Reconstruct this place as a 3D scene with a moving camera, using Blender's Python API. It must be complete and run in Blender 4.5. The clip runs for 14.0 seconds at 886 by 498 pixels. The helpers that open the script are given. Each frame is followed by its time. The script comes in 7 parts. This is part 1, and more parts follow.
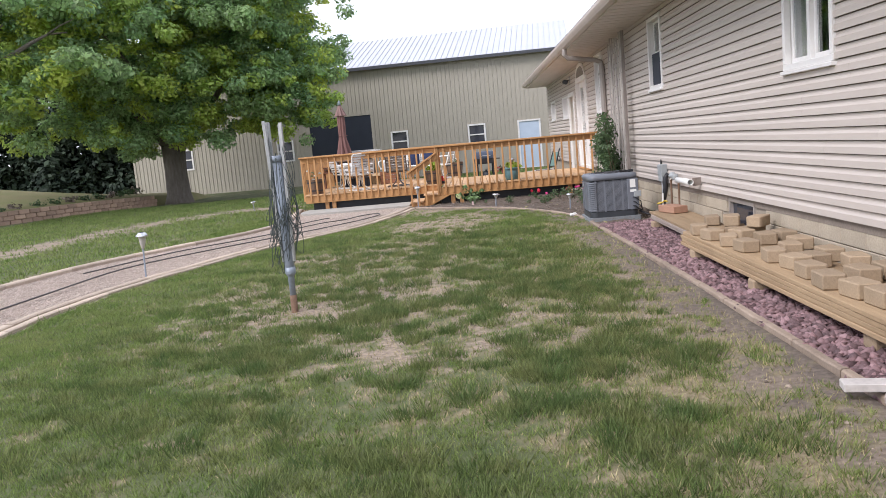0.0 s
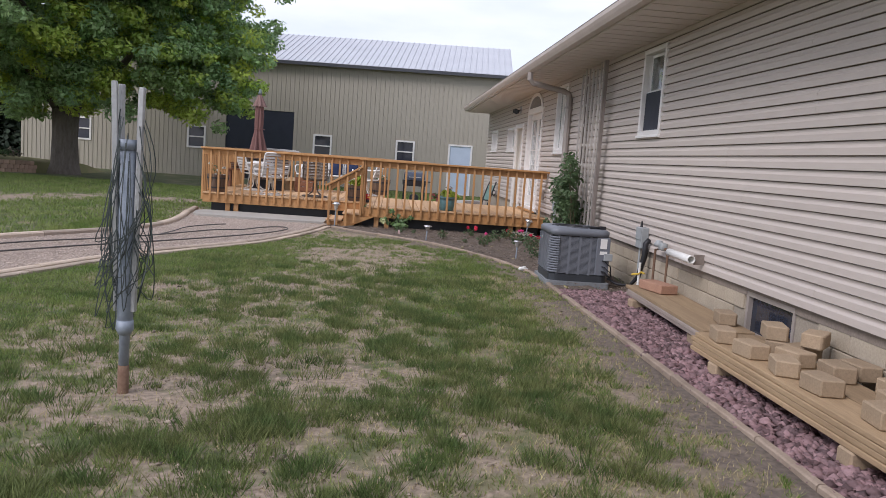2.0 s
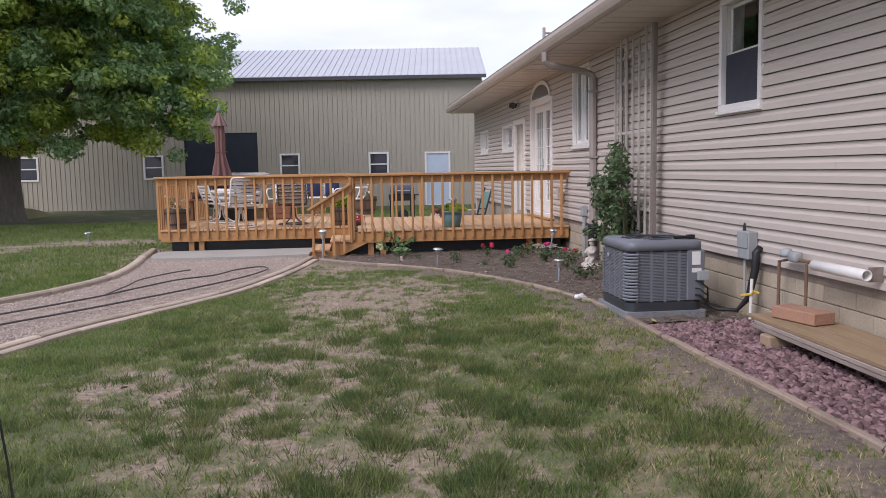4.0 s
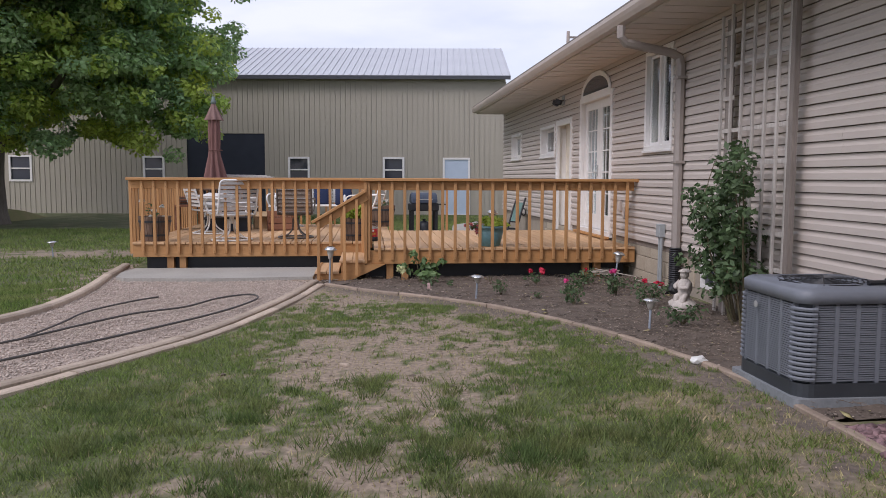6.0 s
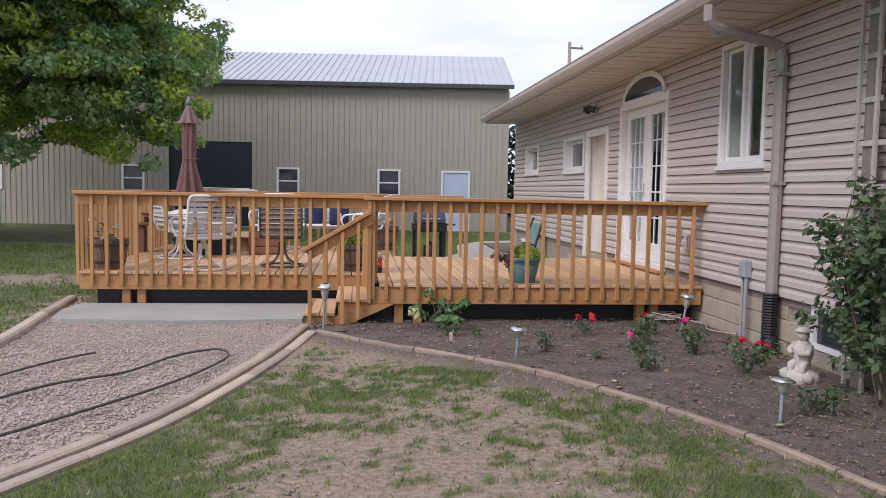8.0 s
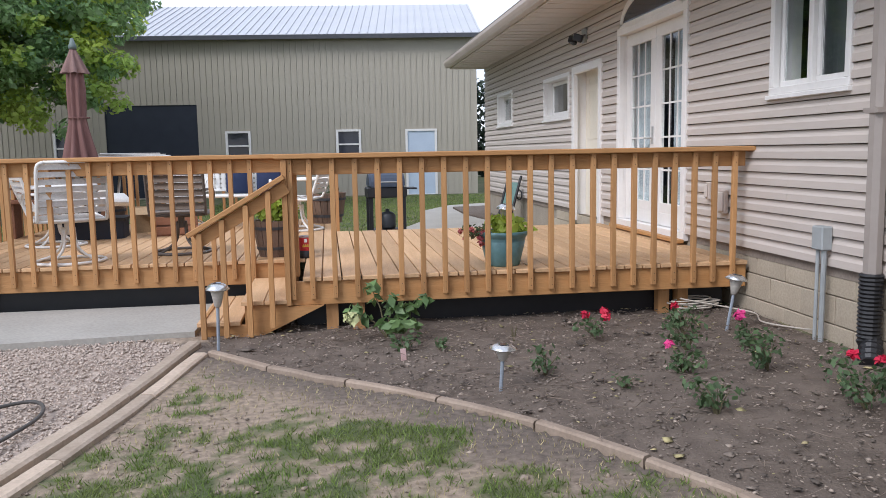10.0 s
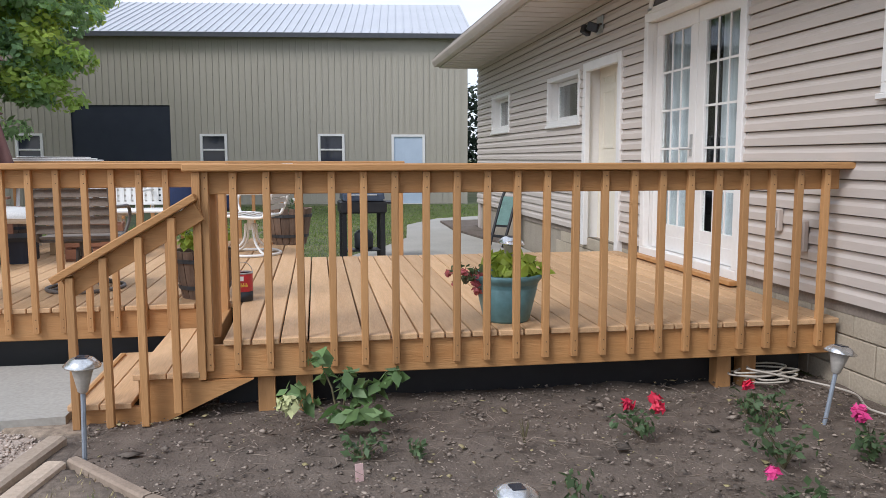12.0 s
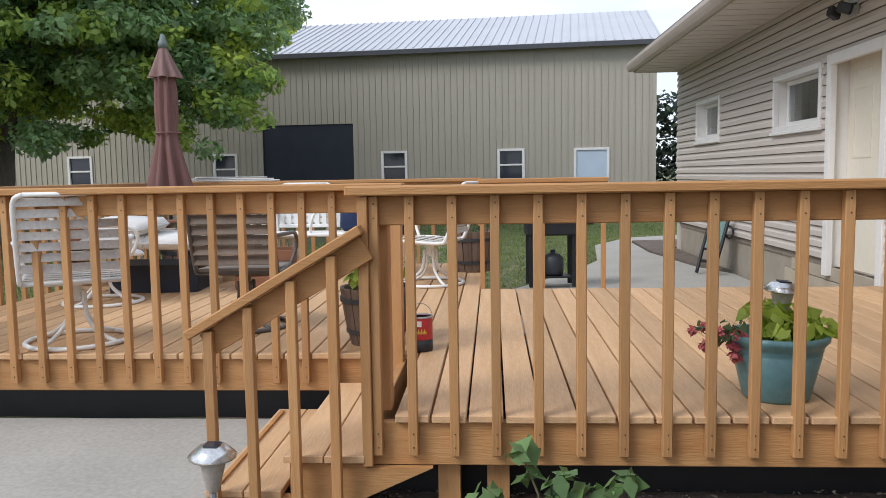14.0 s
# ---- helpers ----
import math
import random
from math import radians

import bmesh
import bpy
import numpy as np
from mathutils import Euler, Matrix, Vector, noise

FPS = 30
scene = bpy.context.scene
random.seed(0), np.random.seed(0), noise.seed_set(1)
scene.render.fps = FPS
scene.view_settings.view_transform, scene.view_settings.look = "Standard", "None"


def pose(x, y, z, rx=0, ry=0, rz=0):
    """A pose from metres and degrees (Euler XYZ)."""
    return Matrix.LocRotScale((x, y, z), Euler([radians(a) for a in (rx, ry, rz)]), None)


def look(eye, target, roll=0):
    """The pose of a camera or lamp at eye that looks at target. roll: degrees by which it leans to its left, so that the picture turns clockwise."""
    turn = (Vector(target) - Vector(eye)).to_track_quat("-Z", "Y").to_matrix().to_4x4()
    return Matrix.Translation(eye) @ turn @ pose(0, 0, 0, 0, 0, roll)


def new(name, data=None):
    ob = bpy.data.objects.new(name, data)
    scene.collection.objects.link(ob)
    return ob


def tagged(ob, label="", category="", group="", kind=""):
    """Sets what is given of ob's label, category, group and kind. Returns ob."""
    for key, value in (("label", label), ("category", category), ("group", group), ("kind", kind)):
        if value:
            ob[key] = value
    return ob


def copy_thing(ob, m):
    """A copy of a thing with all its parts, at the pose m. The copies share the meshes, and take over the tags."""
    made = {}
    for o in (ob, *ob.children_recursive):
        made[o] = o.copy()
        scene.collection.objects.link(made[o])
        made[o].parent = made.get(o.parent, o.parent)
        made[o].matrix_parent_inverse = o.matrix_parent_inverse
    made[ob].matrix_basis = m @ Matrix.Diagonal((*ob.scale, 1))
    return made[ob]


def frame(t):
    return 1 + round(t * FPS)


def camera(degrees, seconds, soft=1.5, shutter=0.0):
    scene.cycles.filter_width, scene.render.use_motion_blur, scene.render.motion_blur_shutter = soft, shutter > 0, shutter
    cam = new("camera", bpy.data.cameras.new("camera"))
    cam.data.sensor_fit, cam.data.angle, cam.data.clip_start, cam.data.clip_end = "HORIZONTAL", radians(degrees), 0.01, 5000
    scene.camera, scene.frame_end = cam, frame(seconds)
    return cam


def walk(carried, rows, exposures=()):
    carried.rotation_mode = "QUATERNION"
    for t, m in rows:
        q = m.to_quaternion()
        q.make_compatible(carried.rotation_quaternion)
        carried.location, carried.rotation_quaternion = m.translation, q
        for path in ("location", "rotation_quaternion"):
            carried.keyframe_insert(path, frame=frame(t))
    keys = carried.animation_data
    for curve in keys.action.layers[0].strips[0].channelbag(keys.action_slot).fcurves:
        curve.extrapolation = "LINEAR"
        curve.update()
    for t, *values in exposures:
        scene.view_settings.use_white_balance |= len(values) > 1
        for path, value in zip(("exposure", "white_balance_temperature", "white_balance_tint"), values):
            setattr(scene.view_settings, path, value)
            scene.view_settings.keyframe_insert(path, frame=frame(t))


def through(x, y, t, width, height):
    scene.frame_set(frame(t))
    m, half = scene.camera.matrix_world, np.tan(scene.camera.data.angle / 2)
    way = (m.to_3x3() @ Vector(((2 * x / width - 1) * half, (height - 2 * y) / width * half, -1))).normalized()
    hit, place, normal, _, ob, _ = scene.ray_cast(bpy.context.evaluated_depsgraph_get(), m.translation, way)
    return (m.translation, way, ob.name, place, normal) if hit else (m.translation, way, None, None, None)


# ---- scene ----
cam = camera(58.1, 14.0, soft=0.5)
PATH = [
    (0, (-2.805, 0.687, 1.364), (-2.898, 2.668, 1.102), -5.1),
    (0.5, (-2.86, 1.335, 1.396), (-2.924, 3.317, 1.138), -3.4),
    (1, (-2.959, 1.904, 1.392), (-3.003, 3.887, 1.141), -1.0),
    (1.5, (-3.008, 2.614, 1.386), (-2.994, 4.597, 1.125), -0.7),
    (2, (-3.091, 3.184, 1.398), (-2.949, 5.166, 1.177), 4.2),
    (2.5, (-3.135, 3.752, 1.415), (-3.048, 5.743, 1.25), -1.3),
    (3, (-3.271, 4.426, 1.413), (-3.148, 6.415, 1.247), -0.4),
    (3.2, (-3.336, 4.674, 1.405), (-3.204, 6.662, 1.221), -0.6),
    (5.3, (-3.627, 7.376, 1.357), (-3.305, 9.339, 1.145), -0.1),
    (5.5, (-3.634, 7.622, 1.365), (-3.318, 9.584, 1.138), 0.2),
    (6, (-3.6, 8.266, 1.33), (-3.414, 10.249, 1.152), 0.2),
    (6.5, (-3.709, 8.841, 1.352), (-3.585, 10.831, 1.195), 0.1),
    (7, (-3.757, 9.345, 1.347), (-3.596, 11.333, 1.193), -0.7),
    (7.5, (-3.745, 9.896, 1.376), (-3.572, 11.882, 1.213), -0.4),
    (7.7, (-3.785, 10.084, 1.4), (-3.575, 12.068, 1.259), 1.3),
    (9.8, (-3.326, 12.58, 1.334), (-3.051, 14.545, 1.081), -2.9),
    (10, (-3.321, 12.768, 1.316), (-3.041, 14.733, 1.074), -1.0),
    (10.5, (-3.26, 13.257, 1.321), (-2.939, 15.214, 1.064), -0.7),
    (11, (-3.097, 13.721, 1.336), (-2.789, 15.678, 1.057), -0.9),
    (11.5, (-3.06, 14.112, 1.348), (-2.726, 16.067, 1.089), -0.3),
    (12, (-3.037, 14.492, 1.346), (-2.726, 16.455, 1.12), -0.1),
    (12.5, (-3.003, 14.764, 1.417), (-2.909, 16.759, 1.297), -0.2),
    (13, (-3.113, 15.035, 1.412), (-3.08, 17.03, 1.286), 0.5),
    (13.5, (-3.155, 15.242, 1.38), (-3.249, 17.23, 1.176), 0.0),
    (14, (-3.133, 15.604, 1.36), (-3.258, 17.591, 1.174), -0.9),
]
walk(cam, [(t, look(eye, target, roll)) for t, eye, target, roll in PATH],
     exposures=[(0.0, 0.95, 6150, 17), (0.5, 0.88, 6150, 17), (1.0, 0.48, 6150, 18), (1.5, 0.5, 6150, 18), (2.0, 0.42, 6100, 19), (3.0, 0.25, 6100, 23), (5.3, 0.65, 6100, 22), (6.0, 0.22, 6100, 21), (6.5, 0.26, 6100, 22), (7.0, 0.42, 6100, 21), (7.5, 0.36, 6100, 21), (9.8, 0.64, 5900, 15), (11.5, 0.6, 5900, 14), (12.0, 0.58, 5950, 13), (12.5, 0.1, 5950, 14), (13.0, 0.08, 5950, 14), (13.5, 0.52, 6050, 12), (14.0, 0.52, 6050, 12)])

# ---- light ----
world = bpy.data.worlds.new("world")
scene.world = world
world.use_nodes = True
wn, wl = world.node_tree.nodes, world.node_tree.links
sky = wn.new("ShaderNodeTexSky")
sky.sky_type, sky.sun_disc = "NISHITA", False
sky.sun_elevation, sky.sun_rotation = radians(44), radians(231)
clouds = wn.new("ShaderNodeTexNoise")
clouds.inputs["Scale"].default_value, clouds.inputs["Detail"].default_value = 2.2, 6
stretch = wn.new("ShaderNodeMapping")
stretch.inputs["Scale"].default_value = (1, 1, 3.5)
where = wn.new("ShaderNodeTexCoord")
ramp = wn.new("ShaderNodeValToRGB")
ramp.color_ramp.elements[0].position, ramp.color_ramp.elements[1].position = 0.30, 0.62
ramp.color_ramp.elements[0].color, ramp.color_ramp.elements[1].color = (0.35, 0.35, 0.35, 1), (0.97, 0.97, 0.97, 1)
mix = wn.new("ShaderNodeMix")
mix.data_type = "RGBA"
mix.inputs["B"].default_value = (8.6, 9.0, 9.6, 1)
wl.new(where.outputs["Generated"], stretch.inputs["Vector"])
wl.new(stretch.outputs["Vector"], clouds.inputs["Vector"])
wl.new(clouds.outputs["Fac"], ramp.inputs["Fac"])
wl.new(ramp.outputs["Color"], mix.inputs["Factor"])
wl.new(sky.outputs["Color"], mix.inputs["A"])
wl.new(mix.outputs["Result"], wn["Background"].inputs["Color"])
wn["Background"].inputs["Strength"].default_value = 0.092

sun_data = bpy.data.lights.new("sun", "SUN")
sun_data.energy, sun_data.angle, sun_data.color = 1.5, radians(22), (1.0, 0.96, 0.9)
sun = new("sun", sun_data)
sun.matrix_basis = look((-20, -10, 25), (0, 6, 0))

# ---- materials ----
def V(n):
    return (n, n, n) if isinstance(n, (int, float)) else n


def surface(name, colour, second=None, rough=0.7, metal=0.0, scale=8.0, fine=60.0, bump=0.15, squeeze=(1, 1, 1), vary=0.12, blotch=0.5, island=False, coords="Object", grain=0.5, through=0.0):
    """A material with two scales of colour noise, piece-to-piece variation and fine relief."""
    m = bpy.data.materials.new(name)
    m.use_nodes = True
    n, l = m.node_tree.nodes, m.node_tree.links
    b = n["Principled BSDF"]
    b.inputs["Roughness"].default_value, b.inputs["Metallic"].default_value = rough, metal
    c = n.new("ShaderNodeTexCoord")
    mp = n.new("ShaderNodeMapping")
    mp.inputs["Scale"].default_value = squeeze
    l.new(c.outputs[coords], mp.inputs["Vector"])
    big, small = n.new("ShaderNodeTexNoise"), n.new("ShaderNodeTexNoise")
    big.inputs["Scale"].default_value, big.inputs["Detail"].default_value = scale, 4
    small.inputs["Scale"].default_value, small.inputs["Detail"].default_value = fine, 3
    for t in (big, small):
        l.new(mp.outputs["Vector"], t.inputs["Vector"])
    second = second or tuple(x * 0.7 for x in colour)
    r = n.new("ShaderNodeMapRange")
    r.inputs["From Min"].default_value, r.inputs["From Max"].default_value = 0.5 - 0.25 / max(blotch, 0.05) * 0.5, 0.5 + 0.25 / max(blotch, 0.05) * 0.5
    l.new(big.outputs["Fac"], r.inputs["Value"])
    mx = n.new("ShaderNodeMix")
    mx.data_type = "RGBA"
    mx.inputs["A"].default_value, mx.inputs["B"].default_value = (*colour, 1), (*second, 1)
    l.new(r.outputs["Result"], mx.inputs["Factor"])
    hsv = n.new("ShaderNodeHueSaturation")
    l.new(mx.outputs["Result"], hsv.inputs["Color"])
    add = n.new("ShaderNodeMath")
    add.operation = "MULTIPLY_ADD"
    l.new(small.outputs["Fac"], add.inputs[0])
    add.inputs[1].default_value, add.inputs[2].default_value = grain, 1 - grain / 2
    if vary:
        rnd = n.new("ShaderNodeNewGeometry").outputs["Random Per Island"] if island else n.new("ShaderNodeObjectInfo").outputs["Random"]
        v = n.new("ShaderNodeMath")
        v.operation = "MULTIPLY_ADD"
        l.new(rnd, v.inputs[0])
        v.inputs[1].default_value, v.inputs[2].default_value = 2 * vary, 1 - vary
        w = n.new("ShaderNodeMath")
        w.operation = "MULTIPLY"
        l.new(add.outputs[0], w.inputs[0])
        l.new(v.outputs[0], w.inputs[1])
        add = w
    l.new(add.outputs[0], hsv.inputs["Value"])
    l.new(hsv.outputs["Color"], b.inputs["Base Color"])
    if bump:
        bp = n.new("ShaderNodeBump")
        bp.inputs["Strength"].default_value, bp.inputs["Distance"].default_value = bump, 0.01
        l.new(small.outputs["Fac"], bp.inputs["Height"])
        l.new(bp.outputs["Normal"], b.inputs["Normal"])
    if through:
        tr, ms = n.new("ShaderNodeBsdfTranslucent"), n.new("ShaderNodeMixShader")
        ms.inputs["Fac"].default_value = through
        l.new(hsv.outputs["Color"], tr.inputs["Color"])
        l.new(b.outputs["BSDF"], ms.inputs[1])
        l.new(tr.outputs["BSDF"], ms.inputs[2])
        l.new(ms.outputs["Shader"], n["Material Output"].inputs["Surface"])
    return m


def glass(name, tint=(0.9, 0.95, 0.95), rough=0.02):
    m = bpy.data.materials.new(name)
    m.use_nodes = True
    b = m.node_tree.nodes["Principled BSDF"]
    b.inputs["Base Color"].default_value = (*tint, 1)
    b.inputs["Roughness"].default_value = rough
    b.inputs["Transmission Weight"].default_value = 1.0
    b.inputs["IOR"].default_value = 1.45
    return m


def lawn_material():
    """Lawn, dry grass and bare soil, mixed by the sheet's own cover."""
    m = surface("lawn", (0.078, 0.098, 0.036), (0.12, 0.132, 0.054), 0.95, scale=3, fine=90, bump=0.6, vary=0, blotch=0.8)
    n, l = m.node_tree.nodes, m.node_tree.links
    b = n["Principled BSDF"]
    green = [k for k in n if k.bl_idname == "ShaderNodeHueSaturation"][0]
    c = n.new("ShaderNodeTexCoord")

    def blend(a_socket, colours, attr, scale):
        t = n.new("ShaderNodeTexNoise")
        t.inputs["Scale"].default_value, t.inputs["Detail"].default_value = scale, 8
        l.new(c.outputs["Object"], t.inputs["Vector"])
        cr = n.new("ShaderNodeValToRGB")
        cr.color_ramp.elements[0].position, cr.color_ramp.elements[1].position = 0.3, 0.7
        cr.color_ramp.elements[0].color, cr.color_ramp.elements[1].color = (*colours[0], 1), (*colours[1], 1)
        l.new(t.outputs["Fac"], cr.inputs["Fac"])
        at = n.new("ShaderNodeAttribute")
        at.attribute_name = attr
        mx = n.new("ShaderNodeMix")
        mx.data_type = "RGBA"
        l.new(at.outputs["Fac"], mx.inputs["Factor"])
        l.new(a_socket, mx.inputs["A"])
        l.new(cr.outputs["Color"], mx.inputs["B"])
        return mx.outputs["Result"]

    s = blend(green.outputs["Color"], ((0.18, 0.14, 0.08), (0.34, 0.27, 0.175)), "dry", 30)
    s = blend(s, ((0.185, 0.142, 0.102), (0.38, 0.298, 0.22)), "bare", 26)
    s = blend(s, ((0.095, 0.075, 0.06), (0.19, 0.152, 0.12)), "loam", 26)
    l.new(s, b.inputs["Base Color"])
    return m


M_LAWN = lawn_material()
M_BLADE = surface("grass_blade", (0.15, 0.225, 0.052), (0.24, 0.285, 0.09), 0.8, scale=1.6, fine=20, bump=0, vary=0.45, island=True, blotch=0.9, through=0.45)
M_STRAW = surface("dry_blade", (0.44, 0.36, 0.2), (0.30, 0.27, 0.12), 0.9, scale=1.5, fine=20, bump=0, vary=0.3, island=True)
M_SOIL = surface("bed_soil", (0.102, 0.078, 0.06), (0.18, 0.142, 0.112), 0.95, scale=6, fine=70, bump=0.9, vary=0)
M_CHIP = surface("mulch_chip", (0.085, 0.065, 0.052), (0.37, 0.305, 0.245), 0.95, scale=9, fine=60, bump=0.3, vary=0.6, island=True)
M_CLOD = surface("soil_clod", (0.40, 0.32, 0.25), (0.16, 0.125, 0.095), 0.95, scale=5, fine=60, bump=0.3, vary=0.5, island=True)
M_PEBBLE = surface("path_gravel", (0.53, 0.44, 0.37), (0.41, 0.335, 0.275), 0.85, scale=8, fine=60, bump=0.4, vary=0.24, island=True)
M_PATH = surface("path_bed", (0.47, 0.385, 0.32), (0.33, 0.262, 0.212), 0.95, scale=4, fine=55, bump=1.0, vary=0, blotch=0.8)
M_LAVA = surface("red_rock", (0.15, 0.085, 0.086), (0.27, 0.175, 0.178), 0.9, scale=6, fine=60, bump=0.5, vary=0.55, island=True)
M_LAVABED = surface("red_rock_bed", (0.13, 0.07, 0.065), (0.2, 0.12, 0.115), 0.95, scale=9, fine=50, bump=1.0, vary=0)
M_CURB = surface("curb_concrete", (0.25, 0.19, 0.14), (0.35, 0.275, 0.21), 0.9, scale=5, fine=60, bump=0.4, vary=0.15)
M_TIMBER = surface("landscape_timber", (0.40, 0.315, 0.235), (0.50, 0.405, 0.315), 0.9, scale=7, fine=50, bump=0.5, vary=0.2)
M_CONC = surface("concrete", (0.40, 0.378, 0.333), (0.33, 0.312, 0.273), 0.9, scale=1.6, fine=40, bump=0.15, vary=0.05)
M_BLOCK = surface("foundation_block", (0.37, 0.31, 0.23), (0.45, 0.385, 0.29), 0.9, scale=3, fine=60, bump=0.4, vary=0.08)
M_MORTAR = surface("mortar", (0.36, 0.31, 0.24), (0.29, 0.25, 0.2), 0.95, scale=5, fine=60, bump=0.4, vary=0)
M_SIDING = surface("vinyl_siding", (0.56, 0.495, 0.44), (0.51, 0.45, 0.40), 0.5, scale=0.6, fine=14, bump=0.06, squeeze=(1, 0.4, 3), vary=0.03, blotch=0.4, grain=0.1)
M_WHITE = surface("white_vinyl", (0.80, 0.78, 0.75), (0.72, 0.70, 0.67), 0.45, scale=2, fine=30, bump=0.03, vary=0.02, grain=0.1)
M_SOFFIT = surface("soffit", (0.62, 0.555, 0.50), (0.57, 0.51, 0.46), 0.6, scale=2, fine=30, bump=0.03, vary=0, grain=0.1)
M_GUTTER = surface("gutter", (0.55, 0.47, 0.41), (0.48, 0.41, 0.36), 0.4, scale=3, fine=30, bump=0.03, vary=0, grain=0.1)
M_SHINGLE = surface("shingle", (0.17, 0.15, 0.135), (0.24, 0.215, 0.19), 0.95, scale=3, fine=60, bump=0.6, vary=0)
M_CREAM = surface("cream_door", (0.78, 0.72, 0.60), (0.74, 0.68, 0.56), 0.5, scale=2, fine=30, bump=0.03, vary=0, grain=0.1)
M_GLASS = glass("window_glass")
# near-black: the dimness of unlit rooms is put into the colour
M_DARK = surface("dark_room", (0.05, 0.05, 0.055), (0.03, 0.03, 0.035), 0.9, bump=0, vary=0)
M_CURTAIN = surface("curtain", (0.30, 0.31, 0.32), (0.2, 0.21, 0.22), 0.9, scale=4, bump=0.05, squeeze=(1, 8, 0.3), vary=0)
M_BARN = surface("barn_steel", (0.405, 0.37, 0.30), (0.38, 0.345, 0.28), 0.5, scale=0.5, fine=8, bump=0.03, vary=0, grain=0.1)
M_BARNTRIM = surface("barn_trim", (0.05, 0.055, 0.065), (0.07, 0.07, 0.08), 0.5, bump=0.02, vary=0, grain=0.1)
M_TIN = surface("roof_steel", (0.57, 0.58, 0.60), (0.52, 0.53, 0.55), 0.4, metal=0.3, scale=0.7, fine=10, bump=0.03, vary=0, grain=0.1)
M_NAVY = surface("dark_sliding_door", (0.012, 0.017, 0.03), (0.02, 0.025, 0.04), 0.6, scale=2, bump=0.02, vary=0, grain=0.1)
M_DECK = surface("stained_deck_wood", (0.62, 0.405, 0.225), (0.50, 0.30, 0.145), 0.7, scale=3, fine=30, bump=0.3, squeeze=(6, 0.4, 6), vary=0.16, grain=0.45)
M_RAIL = surface("stained_rail_wood", (0.49, 0.262, 0.10), (0.40, 0.195, 0.065), 0.65, scale=3, fine=28, bump=0.3, squeeze=(0.6, 6, 6), vary=0.06, grain=0.28)
M_POST = surface("stained_baluster_wood", (0.50, 0.272, 0.11), (0.40, 0.20, 0.072), 0.65, scale=3, fine=28, bump=0.3, squeeze=(6, 6, 0.5), vary=0.14, grain=0.28)
M_LUMBER = surface("stacked_lumber", (0.40, 0.285, 0.165), (0.27, 0.185, 0.105), 0.8, scale=3, fine=30, bump=0.3, squeeze=(6, 0.5, 6), vary=0.18)
M_OLDLUMBER = surface("weathered_board", (0.36, 0.31, 0.27), (0.25, 0.2, 0.165), 0.85, scale=3, fine=30, bump=0.4, squeeze=(6, 0.5, 6), vary=0.2)
M_PAVER = surface("tan_paver", (0.37, 0.275, 0.18), (0.29, 0.215, 0.135), 0.9, scale=6, fine=70, bump=0.4, vary=0.14)
M_BRICK = surface("red_brick", (0.40, 0.23, 0.15), (0.33, 0.18, 0.12), 0.9, scale=6, fine=70, bump=0.4, vary=0.1)
M_STONEWALL = surface("retaining_block", (0.34, 0.225, 0.155), (0.43, 0.30, 0.215), 0.9, scale=4, fine=40, bump=0.5, vary=0.2)
M_BARK = surface("bark", (0.13, 0.11, 0.09), (0.21, 0.18, 0.15), 0.95, scale=4, fine=16, bump=1.0, squeeze=(3, 3, 0.6), vary=0)
M_LEAF = surface("leaf", (0.26, 0.41, 0.19), (0.41, 0.55, 0.25), 0.5, scale=0.7, fine=6, bump=0, vary=0.4, island=True, blotch=0.9, through=0.55)
# lit copy of the leaf: sunlight on the crown put into a yellower colour
M_LEAFLIT = surface("sunlit_leaf", (0.58, 0.66, 0.13), (0.36, 0.50, 0.12), 0.5, scale=0.6, fine=6, bump=0, vary=0.3, island=True, blotch=0.9, through=0.5)
M_PINE = surface("dark_foliage", (0.015, 0.03, 0.018), (0.035, 0.055, 0.027), 0.8, scale=0.5, fine=6, bump=0, vary=0.4, island=True)
M_SHRUB = surface("shrub_leaf", (0.07, 0.125, 0.052), (0.125, 0.185, 0.08), 0.6, scale=4, fine=20, bump=0, vary=0.35, island=True, through=0.35)
M_LIME = surface("lime_leaf", (0.46, 0.55, 0.08), (0.34, 0.45, 0.06), 0.6, scale=6, fine=20, bump=0, vary=0.3, island=True, through=0.35)
M_GALV = surface("galvanised_steel", (0.33, 0.37, 0.42), (0.26, 0.295, 0.34), 0.6, metal=0.25, scale=6, fine=40, bump=0.1, vary=0.05)
M_ALU = surface("aluminium_tube", (0.47, 0.47, 0.455), (0.37, 0.37, 0.36), 0.55, metal=0.35, scale=6, fine=40, bump=0.08, vary=0.05)
M_RUST = surface("rusty_sleeve", (0.14, 0.08, 0.05), (0.22, 0.14, 0.09), 0.9, scale=12, fine=50, bump=0.4, vary=0)
M_LINE = surface("clothesline", (0.035, 0.05, 0.045), (0.07, 0.08, 0.075), 0.7, bump=0, vary=0)
M_ACGREY = surface("grey_enamel", (0.15, 0.162, 0.185), (0.175, 0.187, 0.208), 0.5, scale=4, fine=40, bump=0.08, vary=0, grain=0.1)
M_ACDARK = surface("dark_enamel", (0.03, 0.034, 0.04), (0.045, 0.05, 0.055), 0.5, scale=4, fine=40, bump=0.05, vary=0, grain=0.1)
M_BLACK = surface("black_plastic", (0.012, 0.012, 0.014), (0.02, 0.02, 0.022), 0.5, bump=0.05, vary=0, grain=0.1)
M_PLASTIC = surface("white_plastic", (0.82, 0.81, 0.77), (0.72, 0.71, 0.67), 0.5, scale=6, fine=30, bump=0.03, vary=0.03, grain=0.1)
